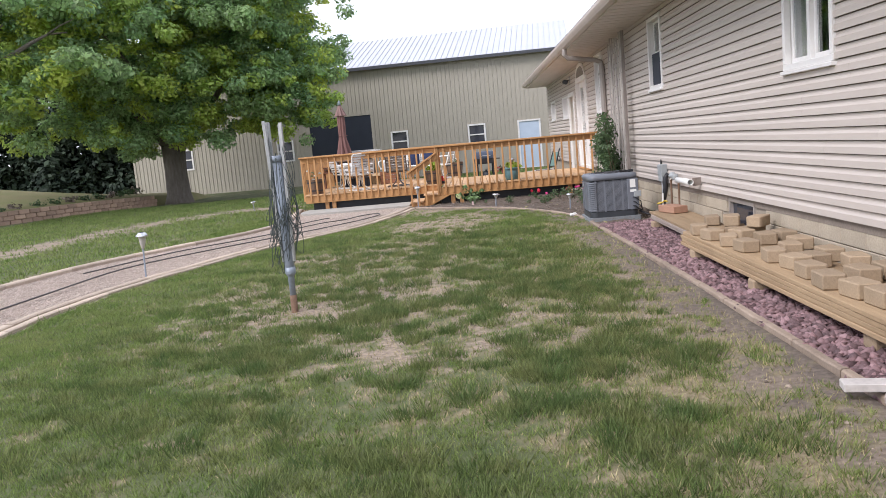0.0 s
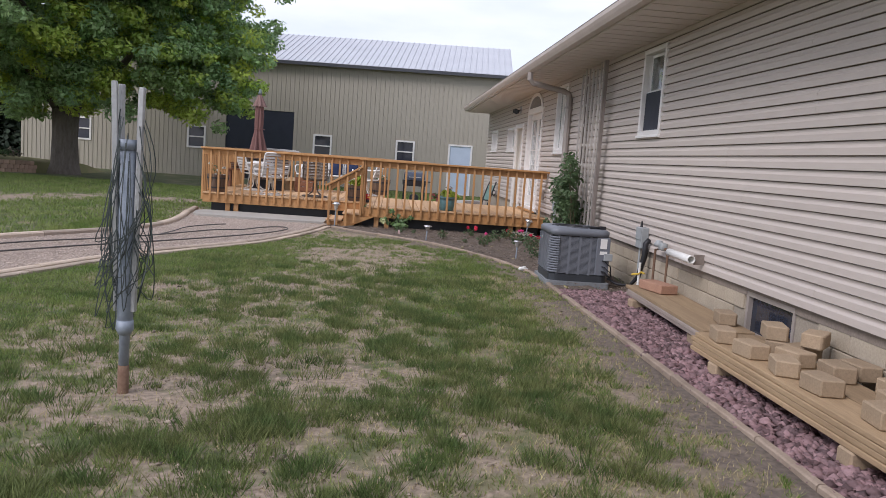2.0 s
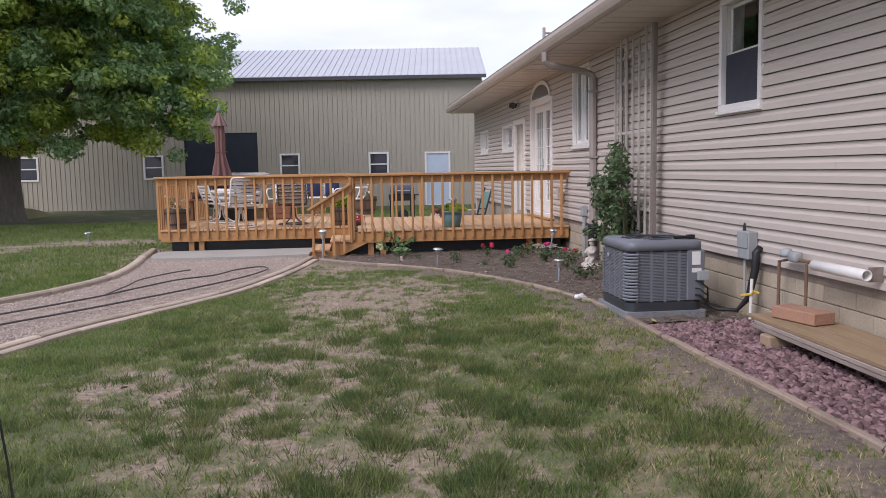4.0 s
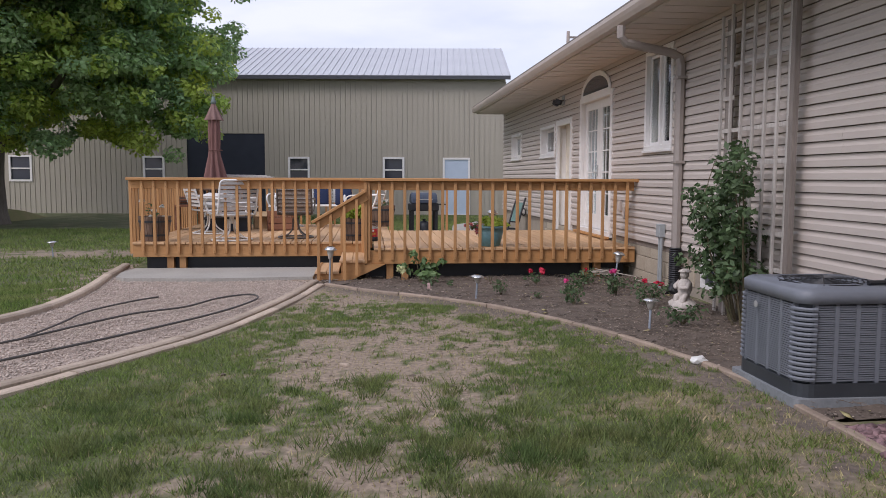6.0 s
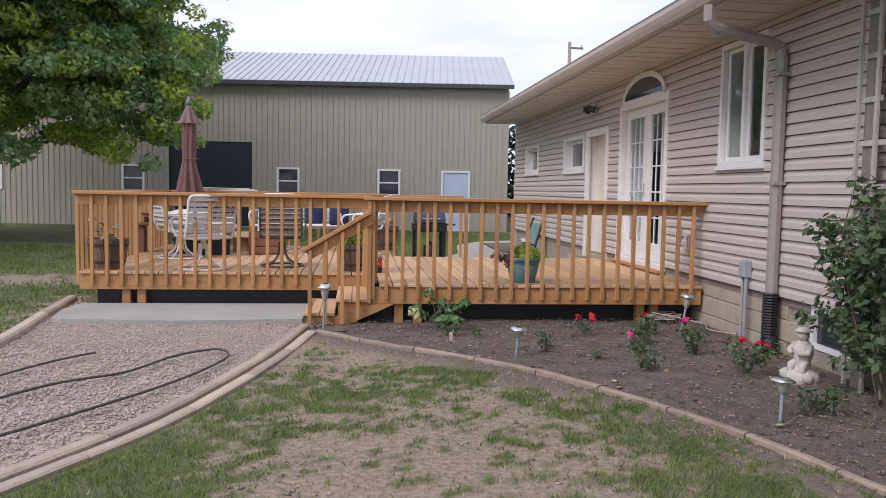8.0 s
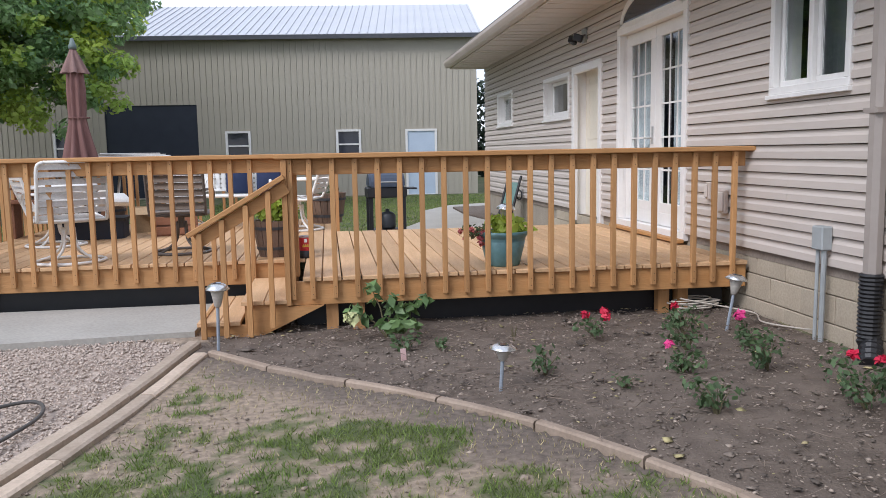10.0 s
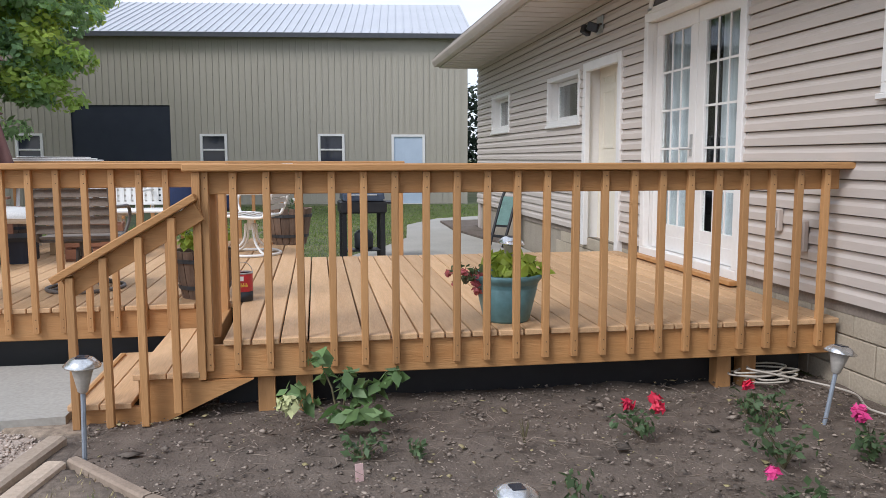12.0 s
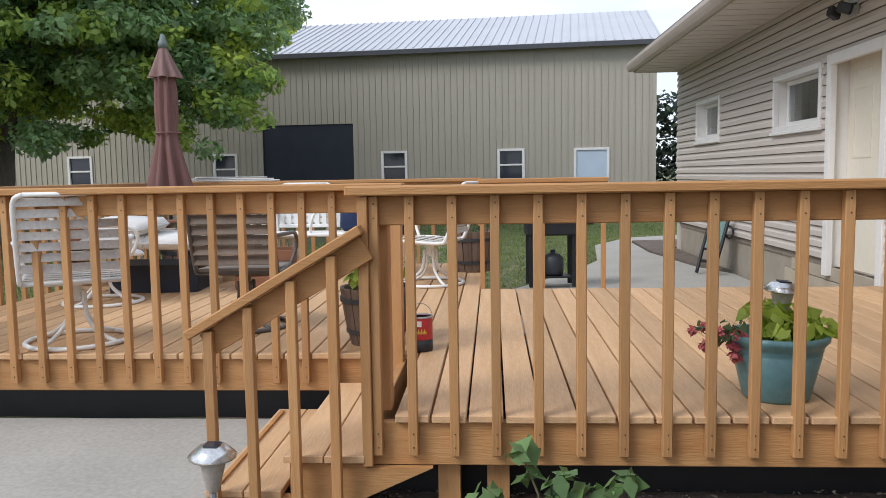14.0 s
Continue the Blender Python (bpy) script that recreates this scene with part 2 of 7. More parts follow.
M_GREYBOX = surface("grey_box", (0.38, 0.40, 0.40), (0.3, 0.32, 0.32), 0.55, scale=6, fine=40, bump=0.05, vary=0.05, grain=0.1)


# ---- building helpers ----
def finish(name, bm, material, smooth=False):
    me = bpy.data.meshes.new(name)
    bmesh.ops.recalc_face_normals(bm, faces=bm.faces)
    bm.to_mesh(me)
    bm.free()
    me.materials.append(material)
    if smooth:
        me.polygons.foreach_set("use_smooth", [True] * len(me.polygons))
    return me


def structure(name, bm, material, label="", category="", smooth=False):
    return tagged(new(name, finish(name, bm, material, smooth)), label, category, kind="structure")


def thing(name, label, category, group="", kind=""):
    return tagged(new(name), label, category, group, kind)


def part(name, bm, material, parent, label="", smooth=False, kind=""):
    me = bm if isinstance(bm, bpy.types.Mesh) else finish(name, bm, material, smooth)
    ob = new(name, me)
    ob.parent = parent
    return tagged(ob, label, kind=kind)


def box(bm, x0, x1, y0, y1, z0, z1, bevel=0.0, turn=None):
    r = bmesh.ops.create_cube(bm, size=1)
    vs = r["verts"]
    for v in vs:
        v.co = Vector(((x0 + x1) / 2 + v.co.x * (x1 - x0), (y0 + y1) / 2 + v.co.y * (y1 - y0), (z0 + z1) / 2 + v.co.z * (z1 - z0)))
    if bevel:
        es = list({e for v in vs for e in v.link_edges})
        vs = bmesh.ops.bevel(bm, geom=es, offset=bevel, segments=1, affect="EDGES")["verts"]
    if turn is not None:
        bmesh.ops.transform(bm, matrix=turn, verts=vs)
    return bm


def boxes(*rows, bevel=0.0):
    bm = bmesh.new()
    for r in rows:
        box(bm, *r, bevel=bevel)
    return bm


def tube(bm, pts, radii, seg=8, closed=False, caps=True):
    """A tube swept along points; radii: one number or one a point."""
    pts = [Vector(p) for p in pts]
    n = len(pts)
    radii = [radii] * n if isinstance(radii, (int, float)) else radii
    rings, ref = [], None
    for i, p in enumerate(pts):
        a, b = (pts[i - 1], pts[(i + 1) % n]) if closed else (pts[max(i - 1, 0)], pts[min(i + 1, n - 1)])
        d = (b - a).normalized()
        if ref is None:
            ref = d.orthogonal().normalized()
        ref = (ref - d * ref.dot(d)).normalized()
        side = d.cross(ref)
        rings.append([bm.verts.new(p + (ref * math.cos(2 * math.pi * k / seg) + side * math.sin(2 * math.pi * k / seg)) * radii[i]) for k in range(seg)])
    for i in range(n if closed else n - 1):
        a, b = rings[i], rings[(i + 1) % n]
        for k in range(seg):
            bm.faces.new((a[k], a[(k + 1) % seg], b[(k + 1) % seg], b[k]))
    if caps and not closed:
        bm.faces.new(rings[0][::-1])
        bm.faces.new(rings[-1])
    return bm


def lathe(bm, profile, seg=24, centre=(0, 0, 0)):
    """Turns a profile of (radius, height) about the upright axis."""
    cx, cy, cz = centre
    rings = []
    for r, z in profile:
        rings.append([bm.verts.new((cx + r * math.cos(2 * math.pi * k / seg), cy + r * math.sin(2 * math.pi * k / seg), cz + z)) for k in range(seg)])
    for a, b in zip(rings, rings[1:]):
        for k in range(seg):
            bm.faces.new((a[k], a[(k + 1) % seg], b[(k + 1) % seg], b[k]))
    bm.faces.new(rings[0][::-1])
    bm.faces.new(rings[-1])
    return bm


def prism(bm, outline, axis, a, b):
    """An outline in a plane, drawn out from a to b along the axis across it."""
    def at(p, d):
        return {"x": (d, p[0], p[1]), "y": (p[0], d, p[1]), "z": (p[0], p[1], d)}[axis]
    lo, hi = [bm.verts.new(at(p, a)) for p in outline], [bm.verts.new(at(p, b)) for p in outline]
    n = len(outline)
    for i in range(n):
        bm.faces.new((lo[i], lo[(i + 1) % n], hi[(i + 1) % n], hi[i]))
    bm.faces.new(lo[::-1])
    bm.faces.new(hi)
    return bm


def spline(pts, steps=8):
    """Smooth curve through plan points."""
    out, n = [], len(pts)
    for i in range(n - 1):
        p0, p1, p2, p3 = (np.array(pts[max(0, min(n - 1, j))], float) for j in (i - 1, i, i + 1, i + 2))
        for k in range(steps):
            t = k / steps
            out.append(tuple(0.5 * (2 * p1 + (p2 - p0) * t + (2 * p0 - 5 * p1 + 4 * p2 - p3) * t * t + (3 * p1 - p0 - 3 * p2 + p3) * t ** 3)))
    out.append(tuple(float(c) for c in pts[-1]))
    return out


def raw_mesh(name, verts, faces, material):
    """A mesh from arrays: verts (n, 3), faces (m, 3 or 4)."""
    me = bpy.data.meshes.new(name)
    k = faces.shape[1]
    me.vertices.add(len(verts))
    me.vertices.foreach_set("co", np.ascontiguousarray(verts, np.float32).ravel())
    me.loops.add(faces.size)
    me.loops.foreach_set("vertex_index", np.ascontiguousarray(faces, np.int32).ravel())
    me.polygons.add(len(faces))
    me.polygons.foreach_set("loop_start", np.arange(0, faces.size, k, dtype=np.int32))
    me.update(calc_edges=True)
    me.materials.append(material)
    return me


rng = np.random.default_rng(7)


def vnoise(x, y, scale, seed):
    """Smooth lattice noise, 0 to 1."""
    table = np.random.default_rng(seed).random((256, 256))
    u, v = x * scale + 1000, y * scale + 1000
    i, j = np.floor(u).astype(int), np.floor(v).astype(int)
    f, g = u - i, v - j
    f, g = f * f * (3 - 2 * f), g * g * (3 - 2 * g)
    p = lambda a, b: table[a % 256, b % 256]
    return (p(i, j) * (1 - f) + p(i + 1, j) * f) * (1 - g) + (p(i, j + 1) * (1 - f) + p(i + 1, j + 1) * f) * g


def fbm(x, y, scale, seed):
    return (vnoise(x, y, scale, seed) * 0.5 + vnoise(x, y, scale * 2.1, seed + 1) * 0.28 + vnoise(x, y, scale * 4.3, seed + 2) * 0.15 + vnoise(x, y, scale * 9, seed + 3) * 0.07)


def inside(x, y, poly):
    """Which points lie in a plan outline."""
    r = np.zeros(np.shape(x), bool)
    n = len(poly)
    for k in range(n):
        (xa, ya), (xb, yb) = poly[k][:2], poly[(k + 1) % n][:2]
        if ya != yb:
            r ^= ((ya > y) != (yb > y)) & (x < (xb - xa) * (y - ya) / (yb - ya) + xa)
    return r


# ---- ground ----
def ground_height(x, y):
    s = np.clip((y - 26) / 15, 0, 1)
    return -0.33 * s * s * (3 - 2 * s)


PATH_NEAR = spline([(-6.95, 3.0), (-7.25, 7.4), (-7.27, 8.6), (-7.02, 10.1), (-6.5, 11.8), (-6.1, 12.95), (-5.5, 14.08), (-4.98, 15.15), (-4.6, 16.5), (-4.4, 17.5), (-4.26, 18.4)])
PATH_FAR = spline([(-8.7, 3.0), (-9.05, 9.0), (-8.85, 11.3), (-8.4, 12.8), (-7.8, 14.0), (-7.1, 15.35), (-6.82, 16.4), (-6.83, 17.6), (-7.0, 18.9), (-7.15, 20.3)])
BED_EDGE = spline([(-4.13, 18.12), (-3.72, 17.66), (-3.3, 17.28), (-2.92, 16.97), (-2.36, 16.35), (-1.93, 15.65), (-1.56, 14.85), (-1.31, 14.05), (-1.13, 13.2), (-1.12, 12.2), (-1.06, 10.0), (-1.01, 7.5), (-0.98, 5.0), (-0.98, 2.0), (-0.98, -4.0)])
PATH_AREA = PATH_NEAR + PATH_FAR[::-1]
BED_AREA = [p for p in BED_EDGE if p[1] > 12.3] + [(0, 12.3), (0, 22), (-3.7, 22), (-4.2, 18.7)]
ROCK_AREA = [p for p in BED_EDGE if p[1] <= 12.3] + [(0, -4), (0, 12.3)]


def bump2(x, y, cx, cy, rx, ry):
    return np.exp(-(((x - cx) / rx) ** 2 + ((y - cy) / ry) ** 2))


def edge_x(y):
    e = np.array(sorted((p[1], p[0]) for p in BED_EDGE))
    return np.interp(y, e[:, 0], e[:, 1])


WORN = spline([(-12.6, 8.0), (-11.9, 14.0), (-11.6, 17.0), (-11.0, 20.0), (-9.7, 22.2), (-8.2, 22.4)], 4)


def cover(x, y):
    """How bare and how dry the lawn is, 0 to 1 each."""
    n4 = (fbm(x, y, 17.0, 71) - 0.5) * 2.6
    n1, n2, n3 = (fbm(x, y, 1.3, 11) - 0.5) * 2.6, (fbm(x, y, 3.4, 31) - 0.5) * 2.6, (fbm(x, y, 8.0, 51) - 0.5) * 2.6
    patchy = 0.75 * bump2(x, y, -3.4, 8.4, 1.9, 4.6) + 0.35 * bump2(x, y, -5.3, 8.6, 1.0, 1.4) + 0.3 * bump2(x, y, -2.2, 5.0, 0.9, 3.0) + 0.3 * bump2(x, y, -3.7, 11.6, 0.9, 1.8)
    patchy = patchy * np.clip((y - 3.6) / 2.4, 0.12, 1)
    bare = 0.6 * bump2(x, y, -4.45, 7.6, 0.95, 0.8) + 0.45 * bump2(x, y, -3.45, 5.9, 0.6, 0.5) + 1.15 * bump2(x, y, -3.35, 14.4, 1.1, 1.7) + 0.1 * bump2(x, y, -3.6, 11.3, 0.8, 1.2) + 0.35 * bump2(x, y, -3.5, 8.4, 1.0, 0.6) + 0.6 * bump2(x, y, -4.9, 11.0, 0.8, 0.6)
    d_edge = edge_x(y) - x
    strip = np.clip(1.35 - d_edge / 0.55, 0, 1) * (x < edge_x(y) + 0.05)
    bare += 0.95 * strip * np.clip((y - 1) / 2, 0.35, 1)
    bare += 0.75 * np.clip((y - 15.7) / 1.0, 0, 1) * (x > -4.7) * (x < 0) * (y < 20)
    e = np.array(sorted((p[1], p[0]) for p in PATH_NEAR))
    d = x - np.interp(y, e[:, 0], e[:, 1])
    near_path = np.where((d > -0.1) & (y < 18.5) & (y > 3), np.clip(1 - d / 0.42, 0, 1), 0)
    f = np.array(sorted((p[1], p[0]) for p in PATH_FAR))
    d2 = np.interp(y, f[:, 0], f[:, 1]) - x
    far_path = np.where((d2 > -0.1) & (y < 21) & (y > 3), np.clip(1 - d2 / 0.9, 0, 1), 0)
    bare += 0.6 * near_path + 0.75 * far_path
    away = np.full(np.shape(x), 9.0)
    for p in WORN:
        away = np.minimum(away, np.hypot(x - p[0], y - p[1]))
    bare += 1.2 * np.exp(-(away / 0.8) ** 2)
    rough = np.clip(patchy + bare, 0, 1)
    green_bed = 0.45 * bump2(x, y, -2.45, 11.0, 0.7, 1.6) + 0.3 * bump2(x, y, -1.9, 14.0, 0.4, 1.2) + 0.35 * bump2(x, y, -5.2, 13.0, 1.0, 1.5) + 0.72 * bump2(x, y, -2.95, 16.38, 0.8, 0.25) + 0.5 * bump2(x, y, -2.15, 15.3, 0.35, 0.6)
    b = np.clip((bare + 0.68 * patchy - green_bed + (n1 * 0.2 + n2 * 0.5 + n3 * 0.75 + n4 * 0.75) * (0.12 + rough) - 0.42) * 2.6, 0, 1)
    dry = 0.2 + 0.8 * patchy + 0.5 * bare + 0.75 * np.clip(1.5 - d_edge / 1.1, 0, 1) * (y < 13) - green_bed
    dry = np.clip((dry + n1 * 0.2 + n2 * 0.4 + n3 * 0.6 + n4 * 0.55 - 0.40) * 1.5, 0, 0.85)
    return b, dry * (1 - b)


def ground_sheet():
    xs = np.unique(np.concatenate([np.linspace(-900, -60, 8), np.linspace(-60, -16, 40), np.arange(-16, -9, 0.25), np.arange(-9, 0.2, 0.055), np.linspace(0.3, 60, 30), np.linspace(60, 900, 8)]))
    ys = np.unique(np.concatenate([np.linspace(-300, -10, 12), np.arange(-10, 0, 0.4), np.arange(0, 19, 0.055), np.arange(19, 30, 0.2), np.linspace(30, 60, 40), np.linspace(60, 1500, 12)]))
    X, Y = np.meshgrid(xs, ys)
    Z = ground_height(X, Y)
    n, m = X.shape
    near = (X > -12) & (X < 0.2) & (Y > -3) & (Y < 20)
    Z = Z + np.where(near, (fbm(X, Y, 1.5, 5) - 0.5) * 0.03, 0)
    low = inside(X, Y, PATH_AREA) | inside(X, Y, BED_AREA) | inside(X, Y, ROCK_AREA)
    Z = np.where(low, Z - 0.05, Z)
    idx = np.arange(n * m).reshape(n, m)
    faces = np.stack([idx[:-1, :-1], idx[:-1, 1:], idx[1:, 1:], idx[1:, :-1]], -1).reshape(-1, 4)
    me = raw_mesh("ground", np.stack([X, Y, Z], -1).reshape(-1, 3), faces, M_LAWN)
    bare, dry = cover(X, Y)
    for key, val in (("bare", bare), ("dry", dry)):
        at = me.attributes.new(key, "FLOAT", "POINT")
        at.data.foreach_set("value", val.astype(np.float32).ravel())
    loam = np.clip(1.5 - (edge_x(Y) - X) / 0.5 + (fbm(X, Y, 3.0, 23) - 0.5) * 1.6, 0, 1) * (X > -6) * (Y < 18.5) * bare
    at = me.attributes.new("loam", "FLOAT", "POINT")
    at.data.foreach_set("value", loam.astype(np.float32).ravel())
    me.polygons.foreach_set("use_smooth", [True] * len(me.polygons))
    tagged(new("ground", me), "patchy green lawn with dry and bare soil patches", "ground", kind="structure")


ground_sheet()


def area_sheet(name, poly, material, label, z, rough=0.02, step=0.08, category="ground"):
    """A slightly uneven sheet inside a plan outline."""
    px, py = [p[0] for p in poly], [p[1] for p in poly]
    xs, ys = np.arange(min(px) - step, max(px) + step, step), np.arange(min(py) - step, max(py) + step, step)
    X, Y = np.meshgrid(xs, ys)
    Z = z + (fbm(X, Y, 3, 77) - 0.5) * rough
    n, m = X.shape
    idx = np.arange(n * m).reshape(n, m)
    faces = np.stack([idx[:-1, :-1], idx[:-1, 1:], idx[1:, 1:], idx[1:, :-1]], -1).reshape(-1, 4)
    cx, cy = X.ravel()[faces].mean(1), Y.ravel()[faces].mean(1)
    faces = faces[inside(cx, cy, poly)]
    used, inv = np.unique(faces, return_inverse=True)
    verts = np.stack([X.ravel(), Y.ravel(), Z.ravel()], -1)[used]
    me = raw_mesh(name, verts, inv.reshape(-1, 4), material)
    me.polygons.foreach_set("use_smooth", [True] * len(me.polygons))
    return tagged(new(name, me), label, category, kind="structure")


area_sheet("gravel_path", PATH_AREA, M_PATH, "tan gravel garden path between timber edgings", -0.005, 0.02, category="path")
area_sheet("flower_bed", BED_AREA, M_SOIL, "bare brown soil flower bed before the deck", 0.0, 0.075, 0.045, category="flower bed")
area_sheet("rock_bed", ROCK_AREA, M_LAVABED, "bed of purplish red landscape rock along the house", -0.02, 0.03, category="rock bed")


def scatter(name, poly, count, size, material, label, z=0.0, flat=0.6, seed=1, keep=None, spread=0.0):
    """Many small broken stones or chips as one piece of stuff."""
    g = np.random.default_rng(seed)
    px, py = [p[0] for p in poly], [p[1] for p in poly]
    x, y = g.uniform(min(px), max(px), count * 4), g.uniform(min(py), max(py), count * 4)
    ok = inside(x, y, poly)
    if keep is not None:
        ok &= keep(x, y)
    x, y = x[ok][:count], y[ok][:count]
    n = len(x)
    base = np.array([(1, 0, 0), (-1, 0, 0), (0, 1, 0), (0, -1, 0), (0, 0, 1), (0, 0, -1)], float)
    tri = np.array([(0, 2, 4), (2, 1, 4), (1, 3, 4), (3, 0, 4), (2, 0, 5), (1, 2, 5), (3, 1, 5), (0, 3, 5)])
    s = size * g.uniform(0.5, 1.3, (n, 1, 1)) * np.exp(spread * (g.normal(size=(n, 1, 1)) - 0.6)) * np.concatenate([g.uniform(0.7, 1.3, (n, 1, 2)), flat * g.uniform(0.7, 1.2, (n, 1, 1))], -1)
    v = (base[None] + g.uniform(-0.35, 0.35, (n, 6, 3))) * s
    a, t = g.uniform(0, 6.28, n), g.uniform(-0.5, 0.5, n)
    ca, sa, ct, st = np.cos(a), np.sin(a), np.cos(t), np.sin(t)
    vx, vy, vz = v[..., 0], v[..., 1], v[..., 2]
    vx, vz = vx * ct[:, None] - vz * st[:, None], vx * st[:, None] + vz * ct[:, None]
    vx, vy = vx * ca[:, None] - vy * sa[:, None], vx * sa[:, None] + vy * ca[:, None]
    v = np.stack([vx + x[:, None], vy + y[:, None], vz + z + size * flat * 0.3], -1).reshape(-1, 3)
    f = (tri[None] + (np.arange(n) * 6)[:, None, None]).reshape(-1, 3)
    return tagged(new(name, raw_mesh(name, v, f, material)), label, name.replace("_", " "), kind="stuff")


scatter("gravel", PATH_AREA, 48000, 0.0105, M_PEBBLE, "loose tan and grey gravel on the garden path", 0.002, 0.6, 3, keep=lambda x, y: y > 8)
scatter("landscape_rock", ROCK_AREA, 12000, 0.036, M_LAVA, "purplish red crushed landscape rock", 0.0, 0.65, 4, keep=lambda x, y: y > 3)
scatter("mulch", BED_AREA, 24000, 0.0088, M_CHIP, "scattered mulch chips and twigs on the soil", 0.012, 0.35, 5, spread=0.45)
LAWN_MIDDLE = [(-6.0, 1.5), (-1.25, 1.5), (-1.3, 14.5), (-2.3, 16.2), (-4.3, 17.2), (-5.0, 14.5)]
scatter("soil_clods", LAWN_MIDDLE, 9000, 0.006, M_CLOD, "small soil clods and grit on the bare patches", 0.0, 0.55, 9, keep=lambda x, y: (cover(x, y)[0] > 0.35) & ~inside(x, y, BED_AREA) & ~inside(x, y, ROCK_AREA), spread=0.7)
scatter("litter", BED_AREA, 700, 0.012, M_STRAW, "pale dry leaf bits on the soil", 0.018, 0.22, 6, spread=0.5)


def kerb(name, line, width, height, material, label, length, piece="edging_block", lift=0.0, side=0.0):
    """An edging along a plan curve, laid as separate pieces."""
    pts = [np.array(p) for p in line]
    d = [0.0]
    for a, b in zip(pts, pts[1:]):
        d.append(d[-1] + float(np.linalg.norm(b - a)))
    at = lambda s: np.array([np.interp(s, d, [p[0] for p in pts]), np.interp(s, d, [p[1] for p in pts])])
    owner = tagged(new(name), label, "edging", kind="structure")
    count = max(1, round(d[-1] / length))
    for i in range(count):
        s0, s1 = d[-1] * i / count + 0.006, d[-1] * (i + 1) / count - 0.006
        bm = bmesh.new()
        rings = []
        for k in range(4):
            s = s0 + (s1 - s0) * k / 3
            p, q = at(s), at(min(s + 0.02, d[-1])) - at(max(s - 0.02, 0))
            q = q / np.linalg.norm(q)
            nrm = np.array([-q[1], q[0]])
            j = rng.uniform(-0.004, 0.004)
            prof = [(-0.5, -0.06), (-0.5, height * 0.7), (-0.33, height), (0.33, height), (0.5, height * 0.7), (0.5, -0.06)]
            rings.append([bm.verts.new((*(p + nrm * (u * width + side)), v + lift + j)) for u, v in prof])
        for a, b in zip(rings, rings[1:]):
            for k in range(6):
                bm.faces.new((a[k], a[(k + 1) % 6], b[(k + 1) % 6], b[k]))
        bm.faces.new(rings[0][::-1])
        bm.faces.new(rings[-1])
        part(piece, bm, material, owner)


kerb("bed_edging", BED_EDGE, 0.055, 0.032, M_CURB, "narrow tan concrete kerb along the beds", 0.62)
kerb("path_edging_inner", [p for p in PATH_NEAR], 0.10, 0.04, M_TIMBER, "rounded weathered edging beside the gravel path", 1.25, "edging_timber", 0, 0.02)
kerb("path_edging_outer", [(p[0] + 0.02, p[1] - 0.02) for p in PATH_NEAR if p[1] < 18.2], 0.095, 0.03, M_TIMBER, "flat tan edging stones beside the lawn", 0.9, "edging_block", 0, -0.088)
kerb("path_edging_far", PATH_FAR, 0.12, 0.06, M_TIMBER, "weathered timber edging on the far side of the path", 1.25, "edging_timber")

# ---- house ----
# sheathing darkened so that the lap gaps read as shadow lines
M_LAPSHADE = surface("lap_shade_sheathing", (0.22, 0.18, 0.145), (0.27, 0.225, 0.185), 0.95, bump=0.1, vary=0)
WIN_A, WIN_B, WIN_C = (6.97, 7.91, 1.73, 2.89), (12.37, 13.15, 1.89, 2.91), (17.50, 18.41, 1.70, 2.92)
WIN_D, WIN_E = (23.46, 24.73, 1.77, 2.35), (26.86, 28.08, 1.79, 2.37)
FRENCH, SIDE = (19.84, 21.58, 0.46, 2.63), (22.16, 23.29, 0.36, 2.39)
BASEMENT = [(8.93, 9.76, 0.10, 0.48), (15.75, 16.65, 0.14, 0.50)]
Y0, Y1, SIDING0, SOFFIT = -6.0, 29.4, 0.505, 3.03
HOLES = [WIN_A, WIN_B, WIN_C, WIN_D, WIN_E, FRENCH, SIDE]
ARCH_Y, ARCH_Z, ARCH_R, ARCH_H = 20.71, 2.66, 0.80, 0.34


def cells(y0, y1, z0, z1, holes):
    """Rectangles of a wall that leave its openings free."""
    ys = sorted({y0, y1, *[v for h in holes for v in h[:2] if y0 < v < y1]})
    for a, b in zip(ys, ys[1:]):
        cuts = sorted((max(h[2], z0), min(h[3], z1)) for h in holes if h[0] < (a + b) / 2 < h[1] and h[2] < z1 and h[3] > z0)
        z = z0
        for lo, hi in cuts:
            if lo - z > 0.001:
                yield a, b, z, lo
            z = max(z, hi)
        if z1 - z > 0.001:
            yield a, b, z, z1


